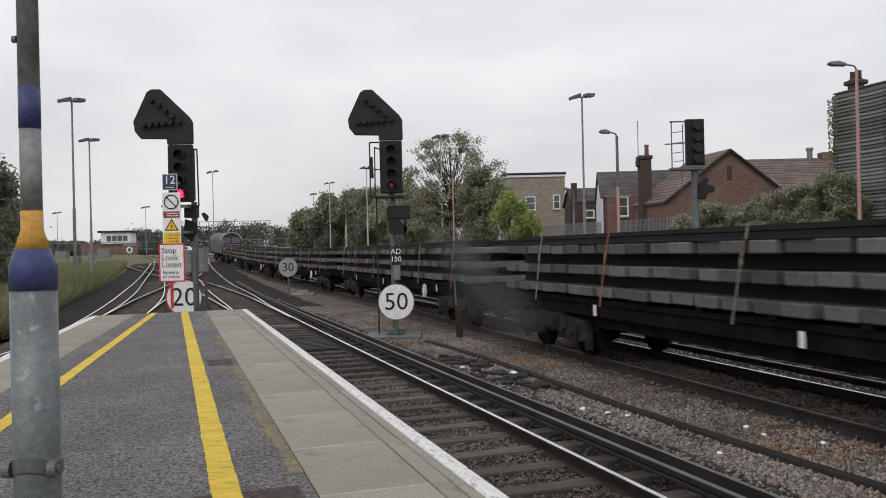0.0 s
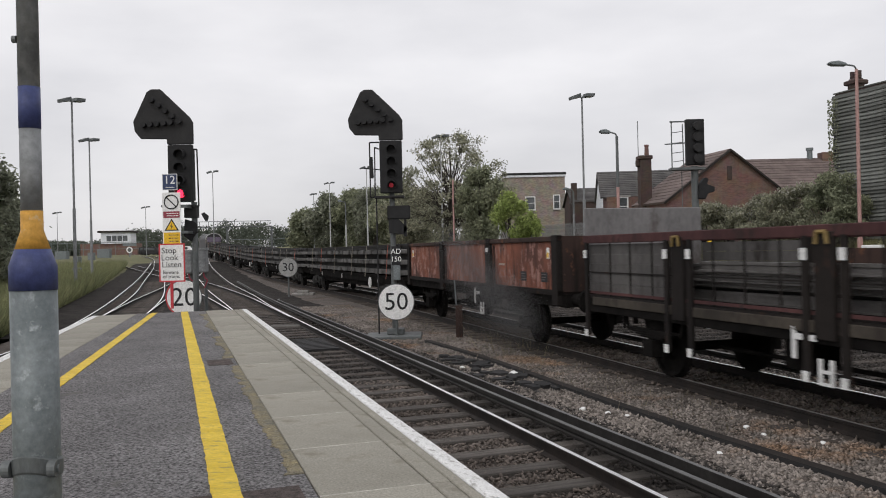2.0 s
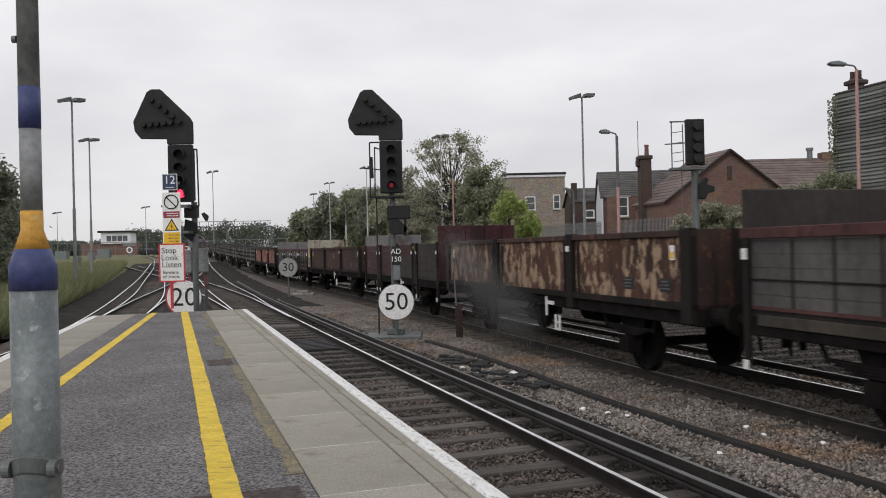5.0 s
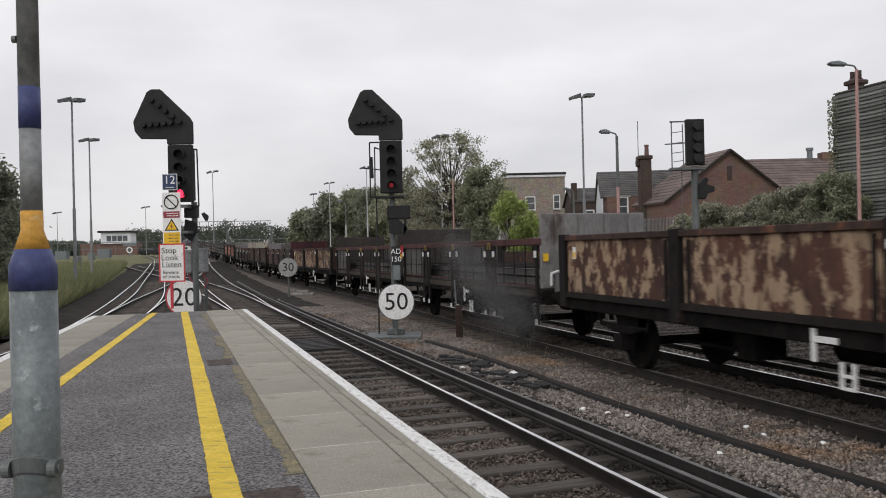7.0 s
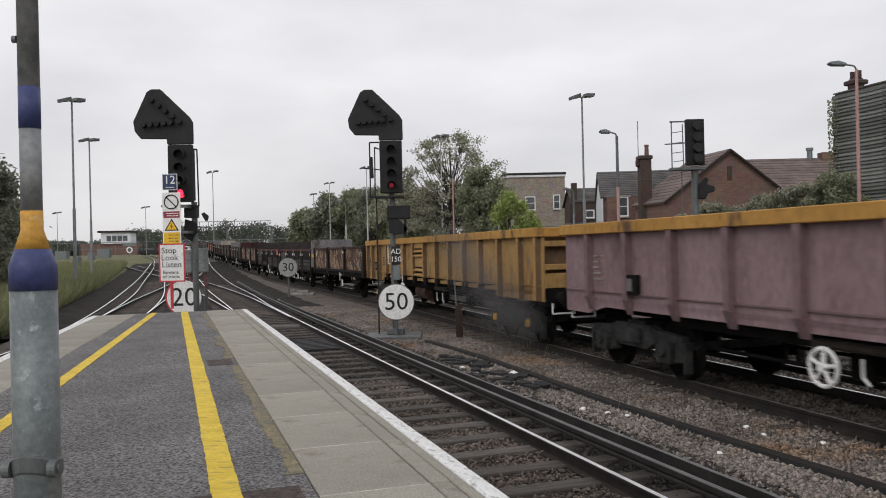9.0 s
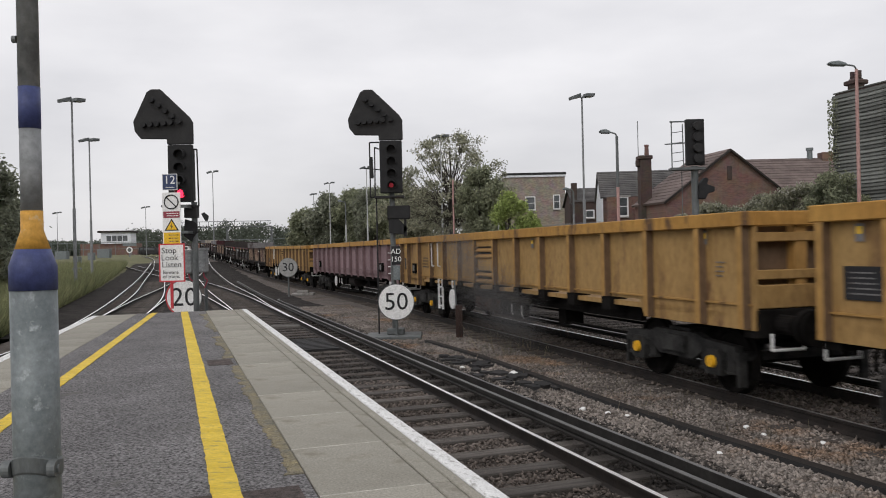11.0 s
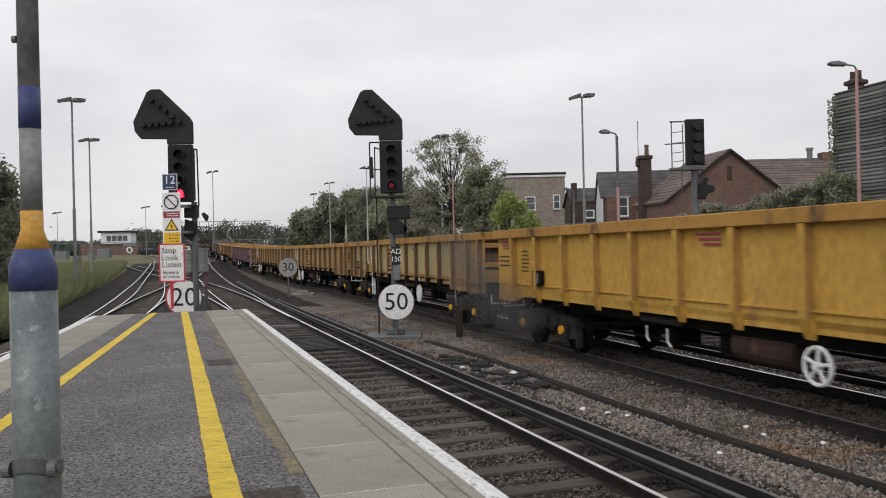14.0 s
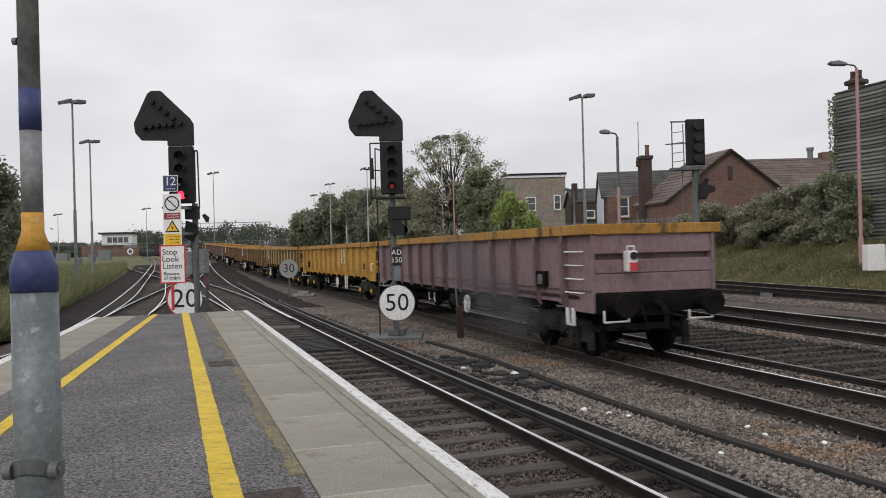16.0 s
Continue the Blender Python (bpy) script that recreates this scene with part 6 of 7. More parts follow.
solid("red_post", bm, M["post_pink"], pose(1.0, 72, ground_z(1.0, 72)), "thin faded red post before the trees", "post")
for x, y, top in ((-33.5, 120, 14.1), (-57.9, 160, 11.5), (-75.2, 160, 10.8)):
    floodlight(x, y, top, "distant thin yard lighting mast", 2, 0.09)
bm = bmesh.new()
box(bm, -0.4, 0.4, -0.25, 0.25, 0, 1.15)
solid("control_cabinet", bm, M["sign_white"], pose(18.83, 35.9, 0.7), "white metal control cabinet on the bank", "cabinet", bevel=0.03)
bm = bmesh.new()
box(bm, -0.2, 0.2, -0.15, 0.15, 0, 0.6)
solid("control_cabinet", bm, M["galv"], pose(13.1, 33.4, -0.25), "small pale lineside cabinet", "cabinet", bevel=0.03)
bm = bmesh.new()
box(bm, -0.27, 0.27, -0.2, 0.2, 0, 0.32)
solid("track_box", bm, M["black_soft"], pose(9.0, 23.1, -0.19), "black track equipment box in the ballast", "track box", bevel=0.03)


# cable, board and litter on the ballast between the lines
def lineside():
    line = [W(6.05 + 0.08 * math.sin(a * 0.5), a, -0.155) for a in [3 + 0.7 * i for i in range(24)]]
    ob = sweep("cable_trough", line, [(-0.07, -0.04), (-0.07, 0.04), (0.07, 0.04), (0.07, -0.04)], [M["black_soft"], M["rail_side"]], None, 0.04)
    tagged(ob, "dark cable run lying on the ballast", "cable")
    bm = bmesh.new()
    for i in range(70):
        a = 11.6 + 4.6 * random.random()
        l = 5.6 + random.gauss(0, 0.16)
        r = random.uniform(0.06, 0.2)
        k = random.uniform(0, 6.3)
        slab(bm, [(l + r * math.cos(k + q) * random.uniform(0.6, 1.1), a + 1.3 * r * math.sin(k + q) * random.uniform(0.6, 1.1)) for q in (0, 1.3, 2.4, 3.6, 5.0)],
             lambda u, v, t: W(u, v, t), -0.19, -0.15 + random.uniform(-0.015, 0.05))
    ob = part("rubber_mat", bm, M["black_soft"], None)
    tagged(ob, "crumpled black rubber matting on the ballast", "matting", kind="stuff")
    for lat, a, r in ((5.78, 13.3, 0.09), (5.43, 10.1, 0.05), (5.62, 9.75, 0.04), (5.75, 9.5, 0.035), (5.3, 14.6, 0.05), (5.6, 7.4, 0.035), (6.7, 8.3, 0.04), (6.6, 7.9, 0.035), (6.9, 7.3, 0.04)):
        bm = bmesh.new()
        bmesh.ops.create_icosphere(bm, subdivisions=2, radius=r)
        for v in bm.verts:
            v.co *= 1 + 0.5 * noise.noise(v.co * 14)
            v.co.z *= 0.7
        p = W(lat, a, -0.18 + r * 0.5)
        solid("pale_stone", bm, M["sign_white"], pose(p.x, p.y, p.z, 0, 0, random.uniform(0, 360)), "whitish stone lying on the ballast", "stone", "pale stones")
    # grid panel between the rails, and a cable end plate
    g = thing("treadle_grid", PLACE(3.15, 19.6, -0.15), "dark slatted wooden grid between the rails", "grid")
    for i in range(9):
        part("slat", B((-0.55, 0.6, -1.1 + 0.27 * i, -0.93 + 0.27 * i, 0, 0.05)), M["black_soft"], g)
    p = W(3.4, 24.9, -0.19)
    solid("concrete_plate", B((-0.45, 0.45, -0.3, 0.3, 0, 0.1)), M["sleeper_grey"], pose(p.x, p.y, p.z, 0, 0, 10), "pale concrete plate between the rails", "plate", bevel=0.03)
    p = W2(6.35, 20.0, -0.2)
    root = thing("marker_post", pose(p.x, p.y, p.z), "rusty marker post with a thin white rod", "post")
    part("post", B((-0.09, 0.09, -0.06, 0.06, 0, 0.85)), M["rust_b"], root, bevel=0.01)
    bm = bmesh.new()
    rod(bm, (-0.06, 0, 0.8), (-0.1, 0, 1.5), 0.018)
    part("rod", bm, M["galv"], root)


lineside()


# ---- plants ----
M.update(
    leaf_dark=leafy("dark_green_leaves", (0.17, 0.185, 0.135), (0.32, 0.335, 0.25)),
    leaf_mid=leafy("green_leaves", (0.2, 0.22, 0.145), (0.37, 0.385, 0.26)),
    leaf_olive=leafy("olive_leaves", (0.215, 0.22, 0.155), (0.4, 0.395, 0.29)),
    leaf_bright=leafy("fresh_green_leaves", (0.24, 0.31, 0.085), (0.42, 0.48, 0.19)),
    blossom=leafy("pale_blossom", (0.4, 0.39, 0.33), (0.6, 0.58, 0.5), 0.2),
    bark=surface("bark", (0.045, 0.04, 0.035), (0.09, 0.08, 0.07), 2, 0.9, fine=12, bump=0.5),
    dry=leafy("dry_stalks", (0.16, 0.14, 0.09), (0.28, 0.24, 0.16), 0.3),
    blade=leafy("grass_blades", (0.13, 0.14, 0.06), (0.3, 0.27, 0.15), 0.5),
    weed=leafy("green_weeds", (0.12, 0.14, 0.065), (0.3, 0.3, 0.16), 0.5),
    dust=leafy("grey_dust", (0.17, 0.17, 0.172), (0.22, 0.22, 0.222), 0.1),
    leaf_weed=leafy("olive_weed_leaves", (0.16, 0.165, 0.085), (0.33, 0.31, 0.18), 0.5),
    # Greyed far leaves, with distance haze put into the colour.
    leaf_far=leafy("hazy_far_leaves", (0.085, 0.1, 0.075), (0.14, 0.16, 0.125), 0.25),
)


def quads(name, centres, sizes, mat, parent, flat=0.0, aspect=1.6):
    """Small four-cornered leaves with random tilt, joined in one mesh."""
    n = len(centres)
    rng = np.random.default_rng(n)
    a = rng.normal(size=(n, 3))
    a[:, 2] *= (1 - flat)
    a /= np.linalg.norm(a, axis=1)[:, None] + 1e-9
    b = np.cross(a, rng.normal(size=(n, 3)))
    b /= np.linalg.norm(b, axis=1)[:, None] + 1e-9
    s = np.asarray(sizes)[:, None]
    c = np.asarray(centres)
    co = np.stack([c - a * s * aspect, c + b * s * 0.7, c + a * s * aspect, c - b * s * 0.7], axis=1).reshape(-1, 3)
    me = bpy.data.meshes.new(name)
    me.vertices.add(4 * n)
    me.vertices.foreach_set("co", co.ravel())
    me.loops.add(4 * n)
    me.loops.foreach_set("vertex_index", np.arange(4 * n))
    me.polygons.add(n)
    me.polygons.foreach_set("loop_start", np.arange(n) * 4)
    me.update(calc_edges=True)
    me.materials.append(mat)
    ob = new(name, me)
    ob.parent = parent
    return ob


def cloud(lumps, count, seed, shell=0.55, loose=0.3):
    """Places spread through lumps (x, y, z, rx, ry, rz), thicker near their skin, with gaps."""
    rng = np.random.default_rng(seed)
    w = np.array([l[3] * l[4] * l[5] for l in lumps]) ** 0.75
    pick = rng.choice(len(lumps), count, p=w / w.sum())
    L = np.array(lumps)[pick]
    d = rng.normal(size=(count, 3))
    d /= np.linalg.norm(d, axis=1)[:, None]
    r = shell + (1 - shell) * rng.random(count) ** 0.6
    r *= 1 + 0.35 * np.sin(d[:, 0] * 7 + L[:, 0]) * np.sin(d[:, 1] * 6 + L[:, 1]) * np.cos(d[:, 2] * 8)
    stray = rng.random(count) < loose
    r = np.where(stray, r * rng.uniform(1.0, 1.45, count), r)
    return L[:, :3] + d * r[:, None] * L[:, 3:]


def crown_lumps(rx, rz, z0, n, seed, size=0.42):
    rng = random.Random(seed)
    out = []
    for _ in range(n):
        t = rng.uniform(0, 2 * math.pi)
        v = rng.uniform(-1, 1)
        q = math.sqrt(max(0, 1 - v * v)) * rng.uniform(0.35, 1.0)
        k = size * rng.uniform(0.6, 1.25)
        out.append((q * rx * math.cos(t), q * rx * math.sin(t), z0 + v * rz, rx * k, rx * k, rz * k * 0.75))
    return out


def tree(x, y, height, rx, mat, label, leaves=6000, leaf=0.16, seed=1, lumps=22, shell=0.5, trunk=0.35, low=0.25, size=0.36, name="tree"):
    z = ground_z(x, y)
    root = thing(name, pose(x, y, z), label, "tree", "trees")
    zc = height * (1 + low) / 2
    rz = height * (1 - low) / 2
    ls = crown_lumps(rx * 0.75, rz * 0.75, zc, lumps, seed, size)
    bm = bmesh.new()
    rod(bm, (0, 0, -0.2), (0.1, 0, height * 0.35), trunk, 8, trunk * 0.7)
    rod(bm, (0.1, 0, height * 0.35), (0.0, 0.1, height * 0.8), trunk * 0.7, 8, trunk * 0.2)
    rng = random.Random(seed)
    for l in ls:
        h0 = rng.uniform(0.25, 0.6) * height
        mid = Vector((l[0] * 0.5, l[1] * 0.5, (h0 + l[2]) / 2 + 0.2))
        rod(bm, (0.05, 0, min(h0, l[2])), mid, trunk * 0.25, 5, trunk * 0.16)
        rod(bm, mid, l[:3], trunk * 0.16, 5, trunk * 0.06)
        for _ in range(3):
            e = Vector(l[:3]) + Vector((rng.uniform(-1, 1) * l[3], rng.uniform(-1, 1) * l[4], rng.uniform(-0.4, 1) * l[5]))
            rod(bm, l[:3], e, trunk * 0.06, 4, trunk * 0.02)
    part("trunk", bm, M["bark"], root, "forked trunk and limbs")
    pts = cloud(ls, leaves, seed, shell)
    rngn = np.random.default_rng(seed)
    quads("crown", pts, leaf * rngn.uniform(0.6, 1.4, len(pts)), mat, root)
    return root


tree(0.9, 80, 15.0, 8.3, M["leaf_olive"], "tall airy tree with sparse olive leaves", 15000, 0.085, 3, 190, 0.05, 0.22, 0.04, 0.125)
tree(3.3, 72, 10.1, 2.6, M["leaf_mid"], "dense dark green conical tree", 17000, 0.11, 8, 50, 0.2, 0.3, 0.08, 0.36)
tree(-3.4, 92, 9.8, 4.2, M["leaf_olive"], "shrubby olive tree beside the line", 12000, 0.12, 12, 46, 0.1, 0.25, 0.1)
tree(4.9, 61, 6.9, 2.0, M["leaf_bright"], "fresh bright green bush", 11000, 0.085, 5, 36, 0.15, 0.12, 0.02, 0.34)
tree(6.6, 62, 5.2, 1.5, M["leaf_bright"], "low fresh green bush", 5000, 0.085, 15, 26, 0.15, 0.1, 0.02, 0.36)
for i, (x, y, h, r) in enumerate(((-25.5, 153, 10.5, 4.2), (-20.5, 150, 13.6, 5.2), (-15, 146, 13.6, 5.0), (-11.5, 138, 12.6, 4.6), (-8.0, 132, 11.0, 4.6), (-4, 118, 8.5, 4.0))):
    tree(x, y, h - rise(y), r, M["leaf_dark"] if i % 2 else M["leaf_mid"], "dense dark green tree of the lineside wood", 13000, 0.2, 20 + i, 55, 0.2, 0.35, 0.02, 0.42)
tree(-25.6, 45, 9.5, 2.6, M["leaf_dark"], "dark tree at the yard edge", 12000, 0.09, 31, 26, 0.4, 0.25, 0.03, 0.36)
tree(-27.0, 49, 6.5, 3.0, M["leaf_dark"], "dark low tree at the yard edge", 9000, 0.09, 32, 20, 0.4, 0.25, 0.02, 0.4)


def hedge(pts, mat, label, leaves, seed, blossom=0):
    """Bushes on the bank: lumps (x, y, top, radius)."""
    for k, (x, y, top, r) in enumerate(pts):
        z = ground_z(x, y)
        root = thing("bush", pose(x, y, z), label, "bush", "bank bushes")
        h = top - z
        ls = crown_lumps(r * 0.8, h * 0.42, h * 0.5, 14, seed + k, 0.42)
        bm = bmesh.new()
        for l in ls:
            rod(bm, (0, 0, -0.1), l[:3], 0.05, 5, 0.02)
        part("stem", bm, M["bark"], root)
        p = cloud(ls, leaves, seed + k, 0.45)
        quads("foliage", p, 0.06 * np.random.default_rng(k).uniform(0.6, 1.4, len(p)), mat if k in (5, 6, 8) else M["leaf_olive"], root)
        if blossom and k in (0, 1, 2, 4, 9):
            q = p[p[:, 2] > h * 0.62][:blossom]
            quads("blossom", q + np.array([0, 0, 0.05]), np.full(len(q), 0.07), M["blossom"], root)


hedge([(17.0, 52.5, 4.5, 1.5), (17.9, 51.0, 4.6, 1.6), (18.8, 49.3, 4.9, 1.7), (19.5, 47.5, 5.0, 1.7), (20.2, 46.0, 5.2, 1.8), (20.9, 44.6, 5.7, 1.8), (21.3, 43.2, 5.6, 1.5), (18.3, 47.6, 3.6, 1.3), (20.6, 42.6, 3.9, 1.2), (16.2, 55.0, 4.0, 1.5), (19.6, 44.2, 3.4, 1.2)],
      M["leaf_mid"], "tangled olive green bush on the bank", 7000, 50, 380)


def ivy():
    root = thing("ivy", Matrix.Identity(4), "dark ivy climbing the boarded wall", "ivy")
    rng = np.random.default_rng(9)
    n = 1300
    a = 36.0 + 1.1 * rng.beta(1, 2.2, n)
    c = np.array([W2(33.86 - 0.1 * rng.random(), 37.65 - (v - 36.0) * 0.8, 1.8 + 8.1 * u) for v, u in zip(a, rng.random(n))])
    keep = rng.random(n) < 0.9
    quads("leaves", c[keep], 0.06 * rng.uniform(0.5, 1.3, keep.sum()), M["leaf_mid"], root, aspect=1.1)
    m = 3000
    c = np.array([W2(33.85 - 0.12 * rng.random(), 28.0 + 5.0 * rng.beta(2, 2), 1.8 + 3.4 * rng.beta(1, 1.7)) for _ in range(m)])
    quads("leaves", c, 0.06 * rng.uniform(0.5, 1.3, m), M["leaf_olive"], root, aspect=1.1)


ivy()


def blades(name, places, h, w, mat, label, category, seed):
    """Upright thin blades, joined."""
    rng = np.random.default_rng(seed)
    n = len(places)
    P0 = np.asarray(places)
    t = rng.uniform(0, 2 * np.pi, n)
    lean = rng.normal(size=(n, 2)) * 0.35
    hh = h * rng.uniform(0.5, 1.3, n)
    side = np.stack([np.cos(t), np.sin(t), np.zeros(n)], 1) * (w * rng.uniform(0.6, 1.4, n))[:, None]
    top = P0 + np.stack([lean[:, 0] * hh, lean[:, 1] * hh, hh], 1)
    co = np.stack([P0 - side, P0 + side, top], 1).reshape(-1, 3)
    me = bpy.data.meshes.new(name)
    me.vertices.add(3 * n)
    me.vertices.foreach_set("co", co.ravel())
    me.loops.add(3 * n)
    me.loops.foreach_set("vertex_index", np.arange(3 * n))
    me.polygons.add(n)
    me.polygons.foreach_set("loop_start", np.arange(n) * 3)
    me.update(calc_edges=True)
    me.materials.append(mat)
    return tagged(new(name, me), label, category, kind="stuff")


def grass():
    rng = np.random.default_rng(4)
    pts = []
    for _ in range(45000):
        l = 26.0 + 7.0 * rng.random()
        a = 18 + 28 * rng.random()
        z = bank(l) + 0.22 * noise.noise(Vector((l * 0.5, a * 0.35, 0)))
        pts.append(W2(l, a, z - 0.03))
    blades("bank_grass", pts, 0.32, 0.014, M["blade"], "rough green and straw grass on the bank", "grass", 1)
    pts = [W(-4.4 - 17 * rng.random() ** 1.4, 22 + 85 * rng.random() ** 1.5, -0.12) for _ in range(90000)]
    blades("field_grass", pts, 0.95, 0.018, M["weed"], "tall green weeds beside the yard", "grass", 2)
    pts = [W2(5.4 + 1.5 * rng.random(), 8 + 24 * rng.random(), -0.19) for _ in range(500)]
    blades("track_weeds", pts, 0.14, 0.006, M["dry"], "thin dry weeds in the ballast", "weeds", 3)
    c = W2(10.0, 8.6, -0.18)
    pts = [c + Vector((rng.normal() * 0.35, rng.normal() * 0.5, 0)) for _ in range(500)]
    blades("track_weeds", pts, 0.42, 0.02, M["weed"], "green weeds between the lines", "weeds", 5)
    n = 26000
    l = 25.8 + 6.5 * rng.random(n)
    a = 18 + 28 * rng.random(n)
    lump = np.array([noise.noise(Vector((p * 0.55, q * 0.5, 7))) for p, q in zip(l, a)])
    keep = lump + 0.25 * rng.random(n) > 0.12
    c = np.array([W2(p, q, bank(p) + 0.05 + 0.35 * max(0.0, v) * 1.6 * r) for p, q, v, r in zip(l[keep], a[keep], lump[keep], rng.random(n))])
    ob = quads("bank_weeds", c, 0.055 * rng.uniform(0.5, 1.4, len(c)), M["leaf_weed"], None, aspect=1.3)
    tagged(ob, "low tangled olive weeds on the bank", "weeds", kind="stuff")
    # a thin haze of dead stalks by the line
    c = W2(6.45, 16.6, -0.18)
    pts = [c + Vector((rng.normal() * 0.45, rng.normal() * 0.7, 0)) for _ in range(60)]
    blades("dead_stalks", pts, 0.6, 0.005, M["dry"], "wispy grey dead stalks beside the line", "weeds", 6)


grass()


def dust_plume():
    """Fine grey dust blown up beside the passing train: many tiny grains, thinning outwards."""
    rng = np.random.default_rng(63)
    n = 320000
    u = rng.beta(1.1, 1.6, n)
    # a leaning plume: thick and low by the rail, thin and high farther off
    mid = np.stack([1.62 - 1.62 * u + 0.1 * u * u, 16.4 + 2.0 * u, 0.5 + 1.45 * u + 0.45 * u * u], 1)
    wide = (0.2 + 0.12 * np.sin(np.pi * np.minimum(u * 1.3, 1)))[:, None]
    wisp = np.array([noise.noise(Vector((a * 4, 3.0, 0))) for a in u])[:, None] * np.array([0.14, 0.1, 0.1])
    pts = mid + wisp + rng.normal(size=(n, 3)) * wide * np.array([1.0, 0.9, 0.9])
    pts = pts[pts[:, 2] > -0.17]
    quads("dust_plume", pts, 0.0026 * rng.uniform(0.6, 1.4, len(pts)), M["dust"], None, aspect=1.0)
    tagged(bpy.data.objects["dust_plume"], "thin grey haze of dust blown up beside the line", "dust", kind="stuff")


dust_plume()

# ---- houses ----
def brick_mat(name, a, b, mortar, scale=1.0):
    m, nt, bs = nodes(name)
    co = nt.nodes.new("ShaderNodeTexCoord")
    mp = nt.nodes.new("ShaderNodeMapping")
    mp.inputs["Rotation"].default_value = (radians(90), 0, 0)
    bk = nt.nodes.new("ShaderNodeTexBrick")
    bk.inputs["Color1"].default_value, bk.inputs["Color2"].default_value, bk.inputs["Mortar"].default_value = rgba(a), rgba(b), rgba(mortar)
    bk.inputs["Scale"].default_value = scale
    bk.inputs["Brick Width"].default_value, bk.inputs["Row Height"].default_value, bk.inputs["Mortar Size"].default_value = 0.225, 0.075, 0.008
    n = nt.nodes.new("ShaderNodeTexNoise")
    n.inputs["Scale"].default_value, n.inputs["Detail"].default_value = 1.1, 6
    mx = nt.nodes.new("ShaderNodeMix")
    mx.data_type, mx.blend_type = "RGBA", "MULTIPLY"
    mx.inputs["Factor"].default_value = 0.55
    nt.links.new(co.outputs["Object"], mp.inputs[0])
    nt.links.new(mp.outputs[0], bk.inputs["Vector"])
    nt.links.new(co.outputs["Object"], n.inputs["Vector"])
    nt.links.new(bk.outputs["Color"], mx.inputs[6])
    nt.links.new(n.outputs["Color"], mx.inputs[7])
    nt.links.new(mx.outputs[2], bs.inputs["Base Color"])
    bs.inputs["Roughness"].default_value = 0.9
    return m


M.update(
    brick_red=brick_mat("red_brick", (0.27, 0.145, 0.115), (0.17, 0.088, 0.07), (0.25, 0.21, 0.18)),
    brick_buff=brick_mat("buff_brick", (0.46, 0.39, 0.33), (0.27, 0.22, 0.185), (0.36, 0.32, 0.27)),
    brick_dark=brick_mat("sooty_brick", (0.07, 0.045, 0.038), (0.1, 0.06, 0.05), (0.09, 0.08, 0.07)),
    render_white=surface("white_render", (0.66, 0.68, 0.72), (0.76, 0.78, 0.81), 1, 0.8, fine=15, bump=0.05, third=(0.52, 0.53, 0.55), third_amt=0.2),
    tile_red=surface("brown_red_roof_tiles", (0.115, 0.088, 0.08), (0.19, 0.148, 0.136), 0.8, 0.85, fine=10, bump=0.3, vary=0.2),
    tile_grey=surface("grey_brown_roof_tiles", (0.07, 0.067, 0.066), (0.125, 0.12, 0.117), 0.8, 0.85, fine=10, bump=0.3, vary=0.2),
    board=surface("dark_weathered_boards", (0.11, 0.116, 0.108), (0.2, 0.205, 0.19), 1.2, 0.85, fine=12, bump=0.4, stretch=(0.3, 0.3, 3), vary=0.4, third=(0.06, 0.062, 0.052), third_amt=0.45, third_scale=1.6),
    frame_white=surface("white_window_frame", (0.72, 0.72, 0.72), (0.8, 0.8, 0.8), 2, 0.5, bump=0.02),
)


def window(parent, x, y, z0, w, h, mull=1):
    """A framed window on a wall that faces -y."""
    win = part("window", B((x - w / 2, x + w / 2, y - 0.03, y + 0.02, z0, z0 + h)), M["glass"], parent)
    t = 0.11
    part("frame", B((x - w / 2 - t, x - w / 2, y - 0.08, y, z0 - t, z0 + h + t), (x + w / 2, x + w / 2 + t, y - 0.08, y, z0 - t, z0 + h + t),
                    (x - w / 2, x + w / 2, y - 0.08, y, z0 + h, z0 + h + t), (x - w / 2, x + w / 2, y - 0.08, y, z0 - t, z0)), M["frame_white"], win, "white frame")
    if mull:
        part("glazing_bar", B((x - w / 2, x + w / 2, y - 0.07, y - 0.03, z0 + h * 0.5, z0 + h * 0.5 + 0.05)), M["frame_white"], win)
    part("sill", B((x - w / 2 - 0.12, x + w / 2 + 0.12, y - 0.16, y, z0 - t - 0.09, z0 - t)), M["concrete"], win)


